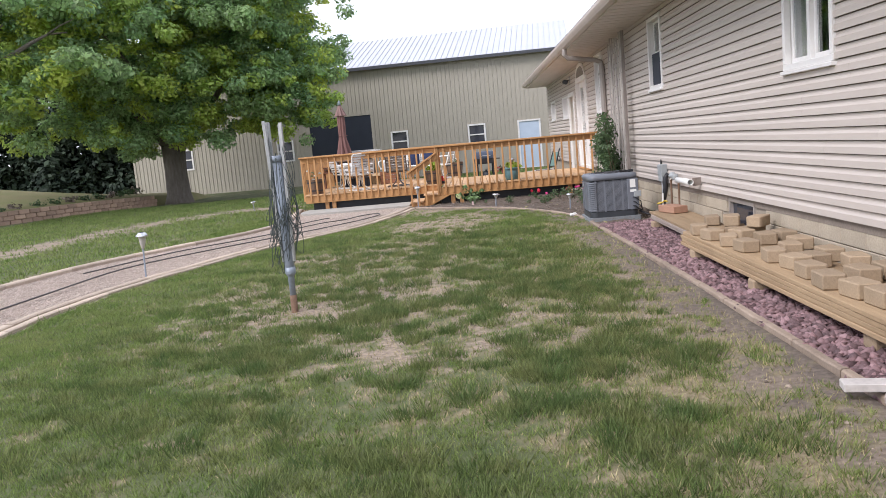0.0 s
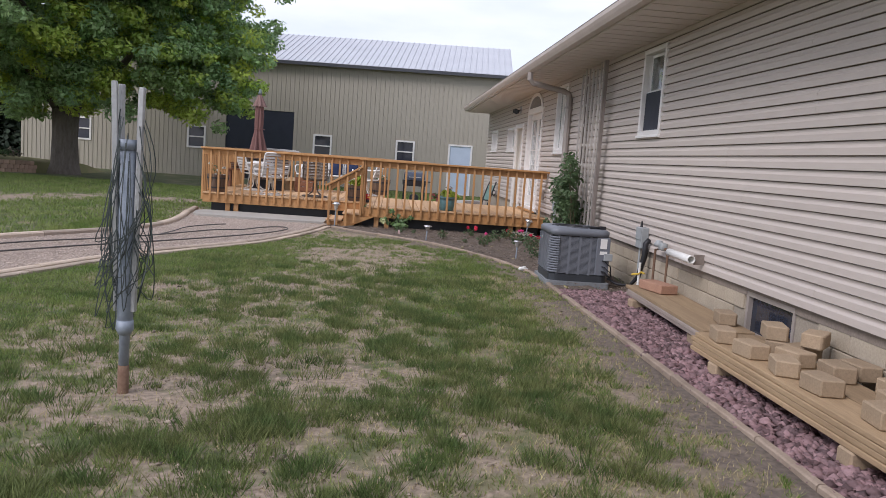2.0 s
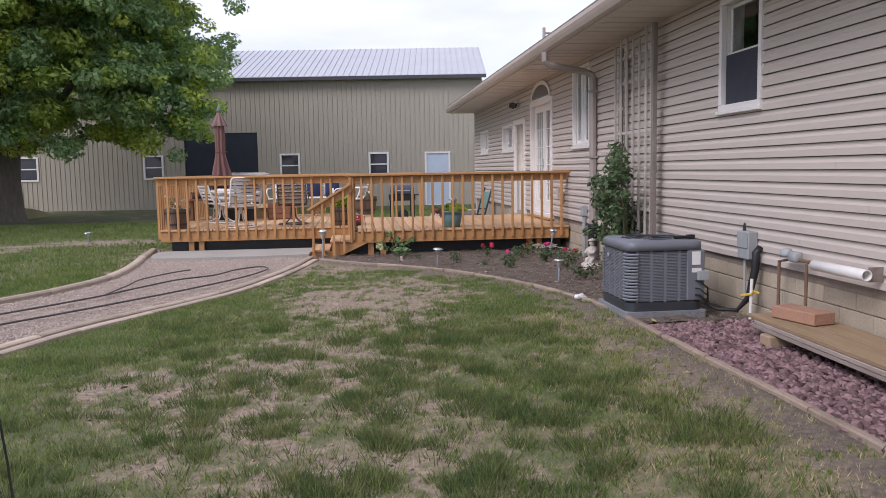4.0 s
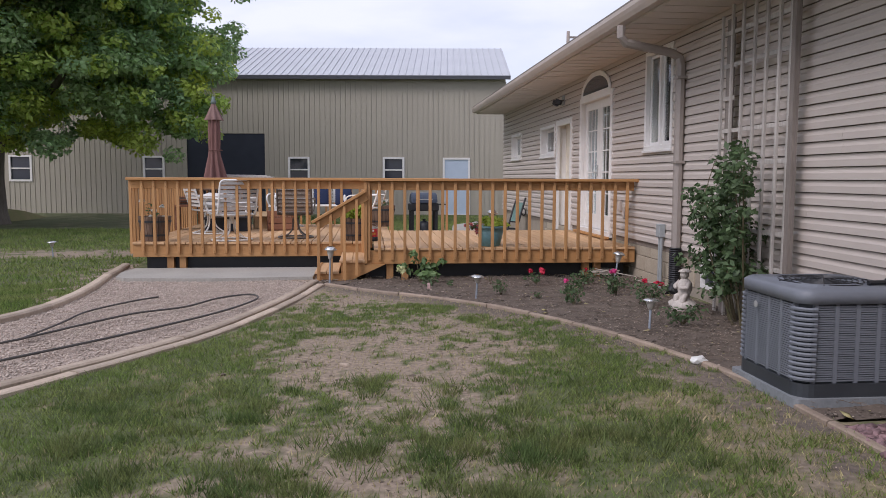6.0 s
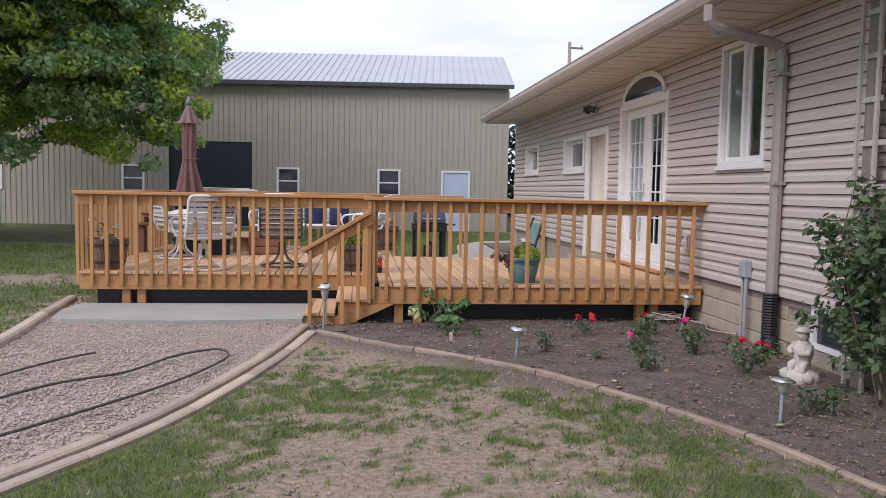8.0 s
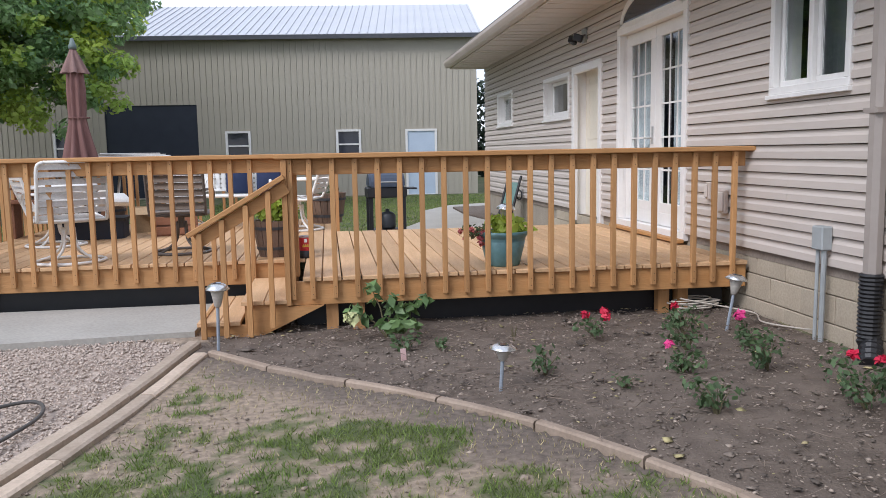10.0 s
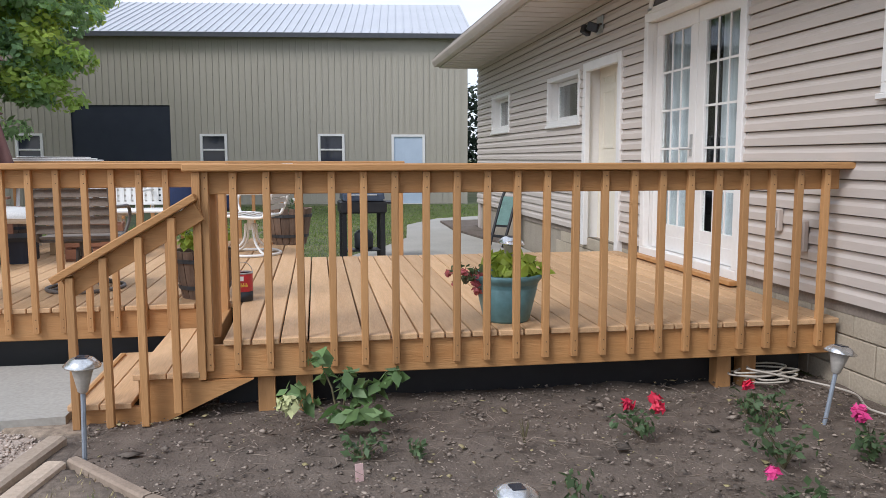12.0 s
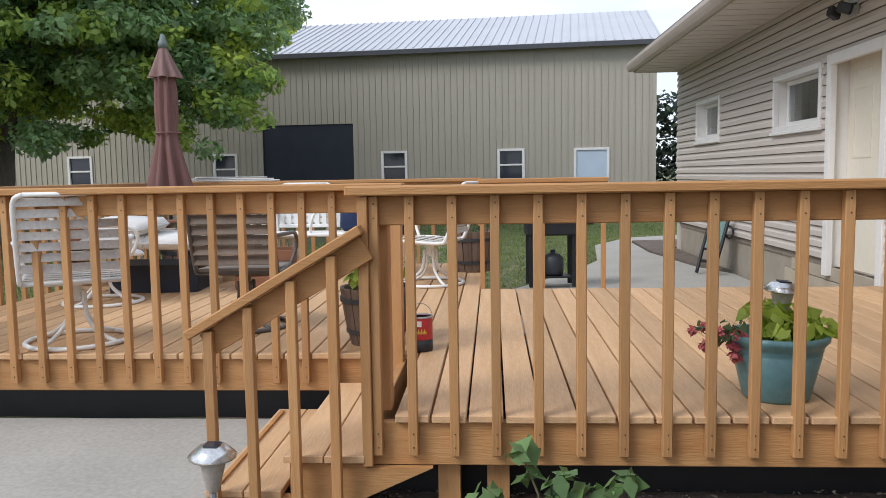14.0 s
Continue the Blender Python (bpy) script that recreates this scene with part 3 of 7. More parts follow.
def house():
    bm = bmesh.new()
    for a, b, c, d in cells(Y0, Y1, 0.44, SOFFIT + 0.05, HOLES + BASEMENT):
        box(bm, 0.012, 0.20, a, b, c, d)
    west = structure("wall_west", bm, M_LAPSHADE, "long house wall of greige vinyl lap siding", "wall")
    courses = math.ceil((SOFFIT - SIDING0) / 0.1016)
    for i in range(courses):
        z = SIDING0 + i * 0.1016
        top = min(z + 0.1016, SOFFIT)
        # a raised flat below, a hollow cove above
        face = lambda q: -float(np.interp(q - z, (0.0, 0.058, 0.070, 0.080, 0.1016), (0.0235, 0.0205, 0.0115, 0.0070, 0.0060)))
        joints = [Y0 + (1.3 * (i // 2 * 5 % 3) + 0.45 * (i // 2 % 4)) + 3.66 * k for k in range(12)]
        bm = bmesh.new()
        for a, b, c, d in cells(Y0, Y1, z, top, HOLES):
            if d - c < 0.02:
                continue
            e = c + (0.0065 if c == z else 0)
            cut = [a] + [j for j in joints if a + 0.2 < j < b - 0.2] + [b]
            for n, (u, v) in enumerate(zip(cut, cut[1:])):
                u += 0.0022 if n else 0
                prof = [(0.010, e + 0.012), (face(c) + 0.008, e + 0.012), (face(c) + 0.008, e)]
                prof += [(face(q), q) for q in [e + 0.0015] + [z + h for h in (0.058, 0.070, 0.080) if e + 0.004 < z + h < d - 0.002] + [d]] + [(0.010, d)]
                va, vb = [bm.verts.new((x, u, q)) for x, q in prof], [bm.verts.new((x, v, q)) for x, q in prof]
                m = len(prof)
                for k in range(m):
                    bm.faces.new((va[k], va[(k + 1) % m], vb[(k + 1) % m], vb[k]))
                bm.faces.new(va[::-1])
                bm.faces.new(vb)
        part("siding_course", bm, M_SIDING, west)
    # end walls, back wall, floor and ceiling close the house
    structure("wall_north", boxes((0.0, 9.2, Y1 - 0.2, Y1 - 0.012, 0.0, 3.0)), M_SIDING, "greige gable end wall of the house", "wall")
    structure("wall_south", boxes((0.0, 9.2, Y0 - 0.2, Y0 - 0.002, 0.0, 3.0)), M_SIDING, "greige gable end wall of the house", "wall")
    structure("wall_east", boxes((9.0, 9.2, Y0, Y1 - 0.21, 0.0, 3.0)), M_SIDING, "greige back wall of the house", "wall")
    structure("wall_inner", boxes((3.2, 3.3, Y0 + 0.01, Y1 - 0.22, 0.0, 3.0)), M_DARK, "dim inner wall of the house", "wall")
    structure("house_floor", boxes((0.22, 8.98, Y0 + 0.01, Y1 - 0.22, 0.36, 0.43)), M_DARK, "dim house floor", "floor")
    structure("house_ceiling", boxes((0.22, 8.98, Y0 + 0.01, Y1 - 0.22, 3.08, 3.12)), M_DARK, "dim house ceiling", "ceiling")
    # foundation of block, each block a piece
    bm = bmesh.new()
    for a, b, c, d in cells(Y0, Y1, -0.15, 0.44, BASEMENT):
        box(bm, 0.030, 0.20, a, b, c, d)
    base = structure("foundation", bm, M_MORTAR, "tan painted concrete block foundation", "foundation")
    shared = {}
    for row, z in enumerate((-0.08, 0.115, 0.31)):
        y = 3.0 + (0.2 if row % 2 else 0.0)
        while y < 24:
            if not any(h[0] < y + 0.39 and h[1] > y for h in BASEMENT):
                h = 0.19 if row < 2 else 0.13
                if h not in shared:
                    shared[h] = finish("block", box(bmesh.new(), 0.014, 0.10, 0.004, 0.396, 0.003, h, 0.005), M_BLOCK)
                ob = part("block", shared[h], M_BLOCK, base)
                ob.location = (rng.uniform(-0.002, 0.002), y, z)
            y += 0.4
    # eave: soffit, fascia, gutter
    structure("soffit", boxes((-0.74, 0.02, Y0 - 0.3, Y1 + 0.01, SOFFIT - 0.02, SOFFIT + 0.0), *[(-0.74, 0.0, Y0 - 0.3 + k * 0.305, Y0 - 0.29 + k * 0.305, SOFFIT - 0.026, SOFFIT - 0.02) for k in range(118)]), M_SOFFIT, "greige vented soffit under the eave", "soffit")
    g = thing("gutter", "long greige metal rain gutter along the eave", "gutter")
    bm = bmesh.new()
    prof = [(-0.745, 3.155), (-0.745, 3.030), (-0.83, 3.030), (-0.855, 3.075), (-0.87, 3.115), (-0.87, 3.160), (-0.86, 3.160), (-0.858, 3.115), (-0.842, 3.075), (-0.825, 3.040), (-0.755, 3.040), (-0.755, 3.155)]
    prism(bm, prof, "y", Y0 - 0.3, Y1 + 0.02)
    part("trough", bm, M_GUTTER, g)
    r = thing("house_roof", "low-pitched grey-brown shingle roof", "roof", kind="structure")
    bm = bmesh.new()
    prism(bm, [(-0.82, 3.165), (4.6, 4.73), (4.6, 4.83), (-0.82, 3.215)], "y", Y0 - 0.3, Y1 + 0.01)
    prism(bm, [(10.0, 3.14), (4.6, 4.73), (4.6, 4.83), (10.0, 3.19)], "y", Y0 - 0.3, Y1 + 0.01)
    part("roof_slopes", bm, M_SHINGLE, r)
    part("fascia", boxes((-0.743, -0.715, Y0 - 0.3, Y1 + 0.01, 3.03, 3.18)), M_GUTTER, r)
    bm = bmesh.new()
    for yy in (Y1 - 0.115, Y0 - 0.29):
        prism(bm, [(-0.71, 3.035), (9.2, 3.035), (9.2, 3.15), (4.6, 4.69), (-0.71, 3.14)], "y", yy, yy + 0.11)
    part("gable_end", bm, M_SOFFIT, r)


house()


def frame_ring(bm, x0, x1, y0, y1, z0, z1, w, bevel=0.0):
    """A rectangular frame with members w wide."""
    box(bm, x0, x1, y0, y1, z0, z0 + w, bevel)
    box(bm, x0, x1, y0, y1, z1 - w, z1, bevel)
    box(bm, x0, x1, y0, y0 + w, z0 + w, z1 - w, bevel)
    box(bm, x0, x1, y1 - w, y1, z0 + w, z1 - w, bevel)
    return bm


def pane(parent, x, y0, y1, z0, z1):
    ob = part("pane", boxes((x, x + 0.006, y0, y1, z0, z1)), M_GLASS, parent, "clear window glass")
    ob.visible_shadow = False
    return ob


def window(name, hole, label, kind="casement", depth=0.03):
    y0, y1, z0, z1 = hole
    w = tagged(new(name), label, "window", kind="structure")
    part("window_frame", frame_ring(bmesh.new(), -0.035, 0.02, y0 - 0.015, y1 + 0.015, z0 - 0.01, z1 + 0.015, 0.055, 0.004), M_WHITE, w)
    part("window_sill", boxes((-0.055, 0.0, y0 - 0.03, y1 + 0.03, z0 - 0.045, z0 - 0.012), bevel=0.004), M_WHITE, w)
    jamb = bmesh.new()
    frame_ring(jamb, 0.021, 0.195, y0 + 0.001, y1 - 0.001, z0 + 0.001, z1 - 0.001, 0.035)
    part("jamb", jamb, M_WHITE, w)
    a, b, c, d = y0 + 0.042, y1 - 0.042, z0 + 0.048, z1 - 0.042
    mid = (a + b) / 2
    if kind == "casement":
        part("mullion", boxes((-0.01, 0.06, mid - 0.028, mid + 0.028, c - 0.004, d + 0.004), bevel=0.003), M_WHITE, w)
        for p, q in ((a, mid - 0.03), (mid + 0.03, b)):
            part("sash", frame_ring(bmesh.new(), 0.024, 0.055, p, q, c, d, 0.04, 0.003), M_WHITE, w)
            pane(w, 0.04, p + 0.042, q - 0.042, c + 0.042, d - 0.042)
    elif kind == "hung":
        zm = (c + d) / 2
        part("sash", frame_ring(bmesh.new(), 0.024, 0.05, a, b, c, zm + 0.02, 0.035, 0.003), M_WHITE, w)
        part("sash", frame_ring(bmesh.new(), 0.052, 0.075, a, b, zm - 0.02, d, 0.035, 0.003), M_WHITE, w)
        pane(w, 0.036, a + 0.036, b - 0.036, c + 0.036, zm - 0.017)
        pane(w, 0.062, a + 0.036, b - 0.036, zm + 0.017, d - 0.036)
        part("insect_screen", boxes((0.016, 0.018, a + 0.002, b - 0.002, c + 0.002, zm)), M_SCREEN, w, "dark insect screen")
    else:
        part("sash", frame_ring(bmesh.new(), depth + 0.04, depth + 0.075, a, b, c, d, 0.05, 0.004), M_WHITE, w)
        pane(w, depth + 0.055, a + 0.052, b - 0.052, c + 0.052, d - 0.052)
    # outside casements this sheet is near-black, standing in for the dim room
    part("curtain", boxes((0.45, 0.47, y0 - 0.25, y1 + 0.25, z0 - 0.2, z1 + 0.1)), M_CURTAIN if kind == "casement" else M_DARK, w, "drawn curtain, near-black where the room looks dim")
    return w


M_SPOUT = surface("spout_paint", (0.36, 0.315, 0.28), (0.31, 0.27, 0.24), 0.45, scale=3, fine=30, bump=0.03, vary=0, grain=0.1)
M_NIGHTGLASS = surface("dark_glass", (0.03, 0.035, 0.05), (0.035, 0.04, 0.055), 0.06, bump=0, vary=0)
M_SCREEN = surface("insect_screen", (0.03, 0.035, 0.05), (0.04, 0.045, 0.06), 0.8, bump=0, vary=0)
window("window_1", WIN_A, "white vinyl two-sash casement window in the siding")
window("window_2", WIN_B, "tall white single-hung window with dark lower screen", "hung")
window("window_3", WIN_C, "tall white two-sash casement window above the flower bed")
window("window_4", WIN_D, "small recessed white fixed window near the side door", "fixed", 0.06)
window("window_5", WIN_E, "small recessed white fixed window at the house's far end", "fixed", 0.06)
for k, h in enumerate(BASEMENT):
    w = tagged(new("window_%d" % (6 + k)), "small dark basement window in the block foundation", "window", kind="structure")
    part("window_frame", frame_ring(bmesh.new(), 0.02, 0.08, h[0] + 0.002, h[1] - 0.002, h[2] + 0.002, h[3] - 0.002, 0.04), M_WHITE if k else M_SPOUT, w)
    part("pane", boxes((0.06, 0.066, h[0] + 0.042, h[1] - 0.042, h[2] + 0.042, h[3] - 0.042)), M_NIGHTGLASS, w, "dark reflective glass")
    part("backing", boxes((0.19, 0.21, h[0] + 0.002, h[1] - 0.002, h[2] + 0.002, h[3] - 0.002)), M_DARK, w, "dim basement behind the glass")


def french_door():
    y0, y1, z0, z1 = FRENCH
    d = tagged(new("door_1"), "white double french patio door with gridded glass", "door", kind="structure")
    bm = bmesh.new()
    frame_ring(bm, -0.04, 0.02, y0 - 0.02, y1 + 0.02, z0 - 0.02, z1 + 0.02, 0.085, 0.005)
    part("door_frame", bm, M_WHITE, d)
    jamb = frame_ring(bmesh.new(), 0.021, 0.195, y0 + 0.001, y1 - 0.001, z0 + 0.001, z1 - 0.001, 0.06)
    part("jamb", jamb, M_WHITE, d)
    part("threshold", boxes((-0.11, -0.042, y0 - 0.05, y1 + 0.05, z0 - 0.035, z0 + 0.0), bevel=0.004), M_RAIL, d, "stained wooden sill board")
    mid = (y0 + y1) / 2
    for a, b in ((y0 + 0.065, mid - 0.004), (mid + 0.004, y1 - 0.065)):
        lo, hi = z0 + 0.066, z1 - 0.066
        leaf = part("door_leaf", frame_ring(bmesh.new(), 0.05, 0.094, a, b, lo, hi, 0.13, 0.004), M_WHITE, d)
        part("bottom_rail", boxes((0.052, 0.092, a + 0.131, b - 0.131, lo + 0.13, lo + 0.23)), M_WHITE, leaf)
        p = part("pane", boxes((0.070, 0.076, a + 0.13, b - 0.13, lo + 0.23, hi - 0.13)), M_GLASS, leaf, "clear door glass")
        p.visible_shadow = False
        w, h = (b - a - 0.26), (hi - lo - 0.36)
        for k in (1, 2):
            part("glazing_bar", boxes((0.060, 0.069, a + 0.13 + w * k / 3 - 0.009, a + 0.13 + w * k / 3 + 0.009, lo + 0.231, hi - 0.131)), M_WHITE, leaf)
        for k in range(1, 5):
            part("glazing_bar", boxes((0.062, 0.068, a + 0.131, b - 0.131, lo + 0.23 + h * k / 5 - 0.009, lo + 0.23 + h * k / 5 + 0.009)), M_WHITE, leaf)
    bm = bmesh.new()
    tube(bm, [(0.05, mid + 0.06, 1.42), (0.0, mid + 0.06, 1.42), (0.0, mid + 0.17, 1.42)], 0.009, 8)
    box(bm, 0.042, 0.05, mid + 0.04, mid + 0.08, 1.36, 1.54)
    part("door_handle", bm, M_ALU, d, "brushed metal lever handle")
    # curtains widened to carry the panes' sky reflection as well
    part("curtain", boxes((0.16, 0.17, y0 + 0.1, mid - 0.22, z0 + 0.05, z1 - 0.1), (0.16, 0.17, mid + 0.16, y1 - 0.08, z0 + 0.05, z1 - 0.1)), M_LACESKY, d, "pale hanging curtain, tinted like sky reflected in the panes")
    # half-round light over the door
    arch = tagged(new("window_8"), "half-round white fanlight with dark glass above the french door", "window", kind="structure")
    def half(r, h, n=20):
        return [(ARCH_Y - r * math.cos(math.pi * k / n), ARCH_Z + h * math.sin(math.pi * k / n)) for k in range(n + 1)]
    bm = bmesh.new()
    o, i = half(ARCH_R, ARCH_H), half(ARCH_R - 0.075, ARCH_H - 0.075)
    for x0, x1 in ((-0.045, -0.024),):
        va, vb = [bm.verts.new((x0, *p)) for p in o], [bm.verts.new((x0, *p)) for p in i]
        wa, wb = [bm.verts.new((x1, *p)) for p in o], [bm.verts.new((x1, *p)) for p in i]
        for k in range(20):
            for q in ((va[k], va[k + 1], vb[k + 1], vb[k]), (wa[k], wb[k], wb[k + 1], wa[k + 1]), (va[k], wa[k], wa[k + 1], va[k + 1]), (vb[k], vb[k + 1], wb[k + 1], wb[k])):
                bm.faces.new(q)
    box(bm, -0.045, -0.024, ARCH_Y - ARCH_R, ARCH_Y + ARCH_R, ARCH_Z - 0.03, ARCH_Z + 0.02)
    part("window_frame", bm, M_WHITE, arch)
    bm = bmesh.new()
    prism(bm, half(ARCH_R - 0.07, ARCH_H - 0.07), "x", -0.034, -0.026)
    part("pane", bm, M_NIGHTGLASS, arch, "dark reflective glass")


# white lace, with the bluish reflection of the sky put into its colour
M_LACESKY = surface("lace_and_reflection", (0.62, 0.66, 0.68), (0.46, 0.50, 0.53), 0.9, scale=3, fine=30, bump=0.1, squeeze=(1, 10, 0.3), vary=0)
french_door()


def side_door():
    y0, y1, z0, z1 = SIDE
    d = tagged(new("door_2"), "cream side door set deep in a white frame, with pet flap", "door", kind="structure")
    bm = bmesh.new()
    box(bm, -0.04, 0.02, y0 - 0.01, y0 + 0.085, z0, z1 + 0.01, 0.004)
    box(bm, -0.04, 0.02, y1 - 0.085, y1 + 0.01, z0, z1 + 0.01, 0.004)
    box(bm, -0.04, 0.02, y0 + 0.086, y1 - 0.086, z1 - 0.085, z1 + 0.01, 0.004)
    box(bm, 0.021, 0.195, y0 + 0.001, y0 + 0.03, z0, z1 - 0.001)
    box(bm, 0.021, 0.195, y1 - 0.03, y1 - 0.001, z0, z1 - 0.001)
    box(bm, 0.021, 0.195, y0 + 0.031, y1 - 0.031, z1 - 0.03, z1 - 0.001)
    part("door_frame", bm, M_WHITE, d)
    a, b, lo, hi = y0 + 0.033, y1 - 0.033, z0 + 0.012, z1 - 0.032
    bm = boxes((0.15, 0.19, a, b, lo, hi))
    for p, q in ((a + 0.12, (a + b) / 2 - 0.06), ((a + b) / 2 + 0.06, b - 0.12)):
        for u, v in ((lo + 1.08, lo + 1.72), (lo + 1.78, hi - 0.1)):
            frame_ring(bm, 0.143, 0.15, p, q, u, v, 0.025)
    part("door_leaf", bm, M_CREAM, d, "cream panelled door")
    part("pet_flap", boxes((0.128, 0.149, a + 0.12, a + 0.40, lo + 0.08, lo + 0.52), bevel=0.005), M_WHITE, d, "white framed pet flap")
    part("flap", boxes((0.120, 0.127, a + 0.17, a + 0.35, lo + 0.13, lo + 0.47)), M_ACDARK, d, "dark rubber flap")
    bm = bmesh.new()
    bmesh.ops.create_uvsphere(bm, u_segments=12, v_segments=8, radius=0.03, matrix=Matrix.Translation((0.10, a + 0.07, 1.38)))
    tube(bm, [(0.15, a + 0.07, 1.38), (0.11, a + 0.07, 1.38)], 0.012, 8)
    part("door_handle", bm, M_BRASS, d, "brass door knob", True)


M_BRASS = surface("brass", (0.45, 0.33, 0.13), (0.38, 0.27, 0.1), 0.35, metal=0.9, bump=0, vary=0)
side_door()


# ---- barn ----
def barn():
    turn = Matrix.Translation((2.50, 43.79, 0)) @ Matrix.Rotation(radians(-5.7), 4, "Z")
    L, D, EZ, RZ, G = 24.9, 12.0, 5.84, 7.88, -0.4
    b = thing("barn", "large tan ribbed steel barn with pale metal roof", "barn")
    doors = [(-22.25, -21.3, 1.15, 2.23), (-16.2, -15.33, 1.15, 2.21), (-14.26, -10.76, G + 0.12, 3.27), (-9.67, -8.8, 1.15, 2.19), (-5.42, -4.55, 1.15, 2.19), (-2.73, -1.6, G + 0.05, 2.17)]
    bm = bmesh.new()
    for a, c, u, v in cells(-L, 0, G, EZ, doors):
        box(bm, a, c, 0.0, 0.15, u, v)
    bmesh.ops.remove_doubles(bm, verts=bm.verts, dist=0.001)
    part("front_wall", bm, M_BARN, b, "tan steel wall")
    part("back_wall", boxes((-L + 0.151, -0.151, D - 0.15, D, G, EZ)), M_BARN, b, "tan steel wall")
    for x0, x1 in ((-L, -L + 0.15), (-0.15, 0.0)):
        bm = bmesh.new()
        prism(bm, [(0.151, G), (D, G), (D, EZ), (D / 2, RZ - 0.1), (0.151, EZ)], "x", x0, x1)
        part("gable_wall", bm, M_BARN, b, "tan steel wall")
    bm = bmesh.new()
    k = 0
    x = -L + 0.05
    while x < -0.05:
        for a, c, u, v in cells(x - 0.016, x + 0.016, G, EZ - 0.02, doors):
            box(bm, a, c, -0.024, -0.0005, u, v)
        x += 0.23
    part("rib", bm, M_BARN, b, "raised steel ribs", kind="stuff")
    bm = bmesh.new()
    slope = (RZ - EZ) / (D / 2)
    for sgn in (0, 1):
        pts = [(-0.35, EZ - 0.35 * slope + 0.04), (D / 2, RZ + 0.04), (D / 2, RZ + 0.10), (-0.35, EZ - 0.35 * slope + 0.10)]
        pts = [(D - p if sgn else p, z) for p, z in pts]
        prism(bm, pts, "x", -L - 0.15, 0.2)
    part("roof", bm, M_TIN, b, "pale ribbed metal roof")
    bm = bmesh.new()
    x = -L
    while x < 0.15:
        prism(bm, [(-0.34, EZ - 0.34 * slope + 0.102), (D / 2 - 0.02, RZ + 0.098), (D / 2 - 0.02, RZ + 0.135), (-0.34, EZ - 0.34 * slope + 0.14)], "x", x, x + 0.035)
        x += 0.305
    part("roof_rib", bm, M_TIN, b, "raised roof seams", kind="stuff")
    part("eave_trim", boxes((-L - 0.14, 0.19, -0.40, -0.352, EZ - 0.20, EZ - 0.04)), M_BARNTRIM, b, "dark eave trim")
    for x in (-0.10, -L - 0.03):
        part("corner_trim", boxes((x, x + 0.13, -0.035, -0.026, G, EZ - 0.27)), M_BARN, b)
    for a, c, u, v in doors:
        if v > 3:
            part("sliding_door", boxes((a + 0.002, c - 0.002, 0.03, 0.08, u, v - 0.002)), M_NAVY, b, "dark navy barn door")
            continue
        w = part("window" if u > 1 else "door", boxes((a - 0.05, a + 0.04, -0.045, 0.03, u - 0.05, v + 0.05), (c - 0.04, c + 0.05, -0.045, 0.03, u - 0.05, v + 0.05), (a + 0.041, c - 0.041, -0.045, 0.03, v - 0.03, v + 0.05), (a + 0.041, c - 0.041, -0.045, 0.03, u - 0.05, u + 0.04)), M_WHITE, b, "white frame")
        if u > 1:
            part("meeting_rail", boxes((a + 0.041, c - 0.041, -0.02, 0.03, (u + v) / 2 - 0.03, (u + v) / 2 + 0.03)), M_WHITE, w)
            part("pane", boxes((a + 0.041, c - 0.041, 0.031, 0.04, u + 0.04, v - 0.03)), M_NIGHTGLASS, w, "dark glass")
        else:
            part("door_leaf", boxes((a + 0.041, c - 0.041, 0.0, 0.06, u + 0.04, v - 0.031)), M_PALEBLUE, w, "pale blue steel door")
    b.matrix_basis = turn


M_PALEBLUE = surface("pale_blue_door", (0.50, 0.58, 0.68), (0.45, 0.53, 0.63), 0.5, scale=2, bump=0.02, vary=0)
barn()

# ---- deck ----
FZ = 0.41
deck = thing("wooden_deck", "orange-stained wooden deck with baluster railing and side steps", "deck")
M_SCREW = surface("screw_head", (0.15, 0.09, 0.045), (0.11, 0.07, 0.04), 0.5, metal=0.6, bump=0, vary=0)
BAL = finish("baluster", box(bmesh.new(), -0.019, 0.019, -0.019, 0.019, 0, 1.03, 0.003), M_POST)


def screw_heads():
    """The two screws at the head and two at the foot of a baluster."""
    bm = bmesh.new()
    for z in (0.035, 0.09, 0.945, 1.0):
        bmesh.ops.create_cone(bm, cap_ends=True, segments=8, radius1=0.0036, radius2=0.003, depth=0.003, matrix=Matrix.Translation((0.002, -0.0202, z)) @ Matrix.Rotation(radians(90), 4, "X"))
    return finish("screws", bm, M_SCREW)


SCREWS = screw_heads()


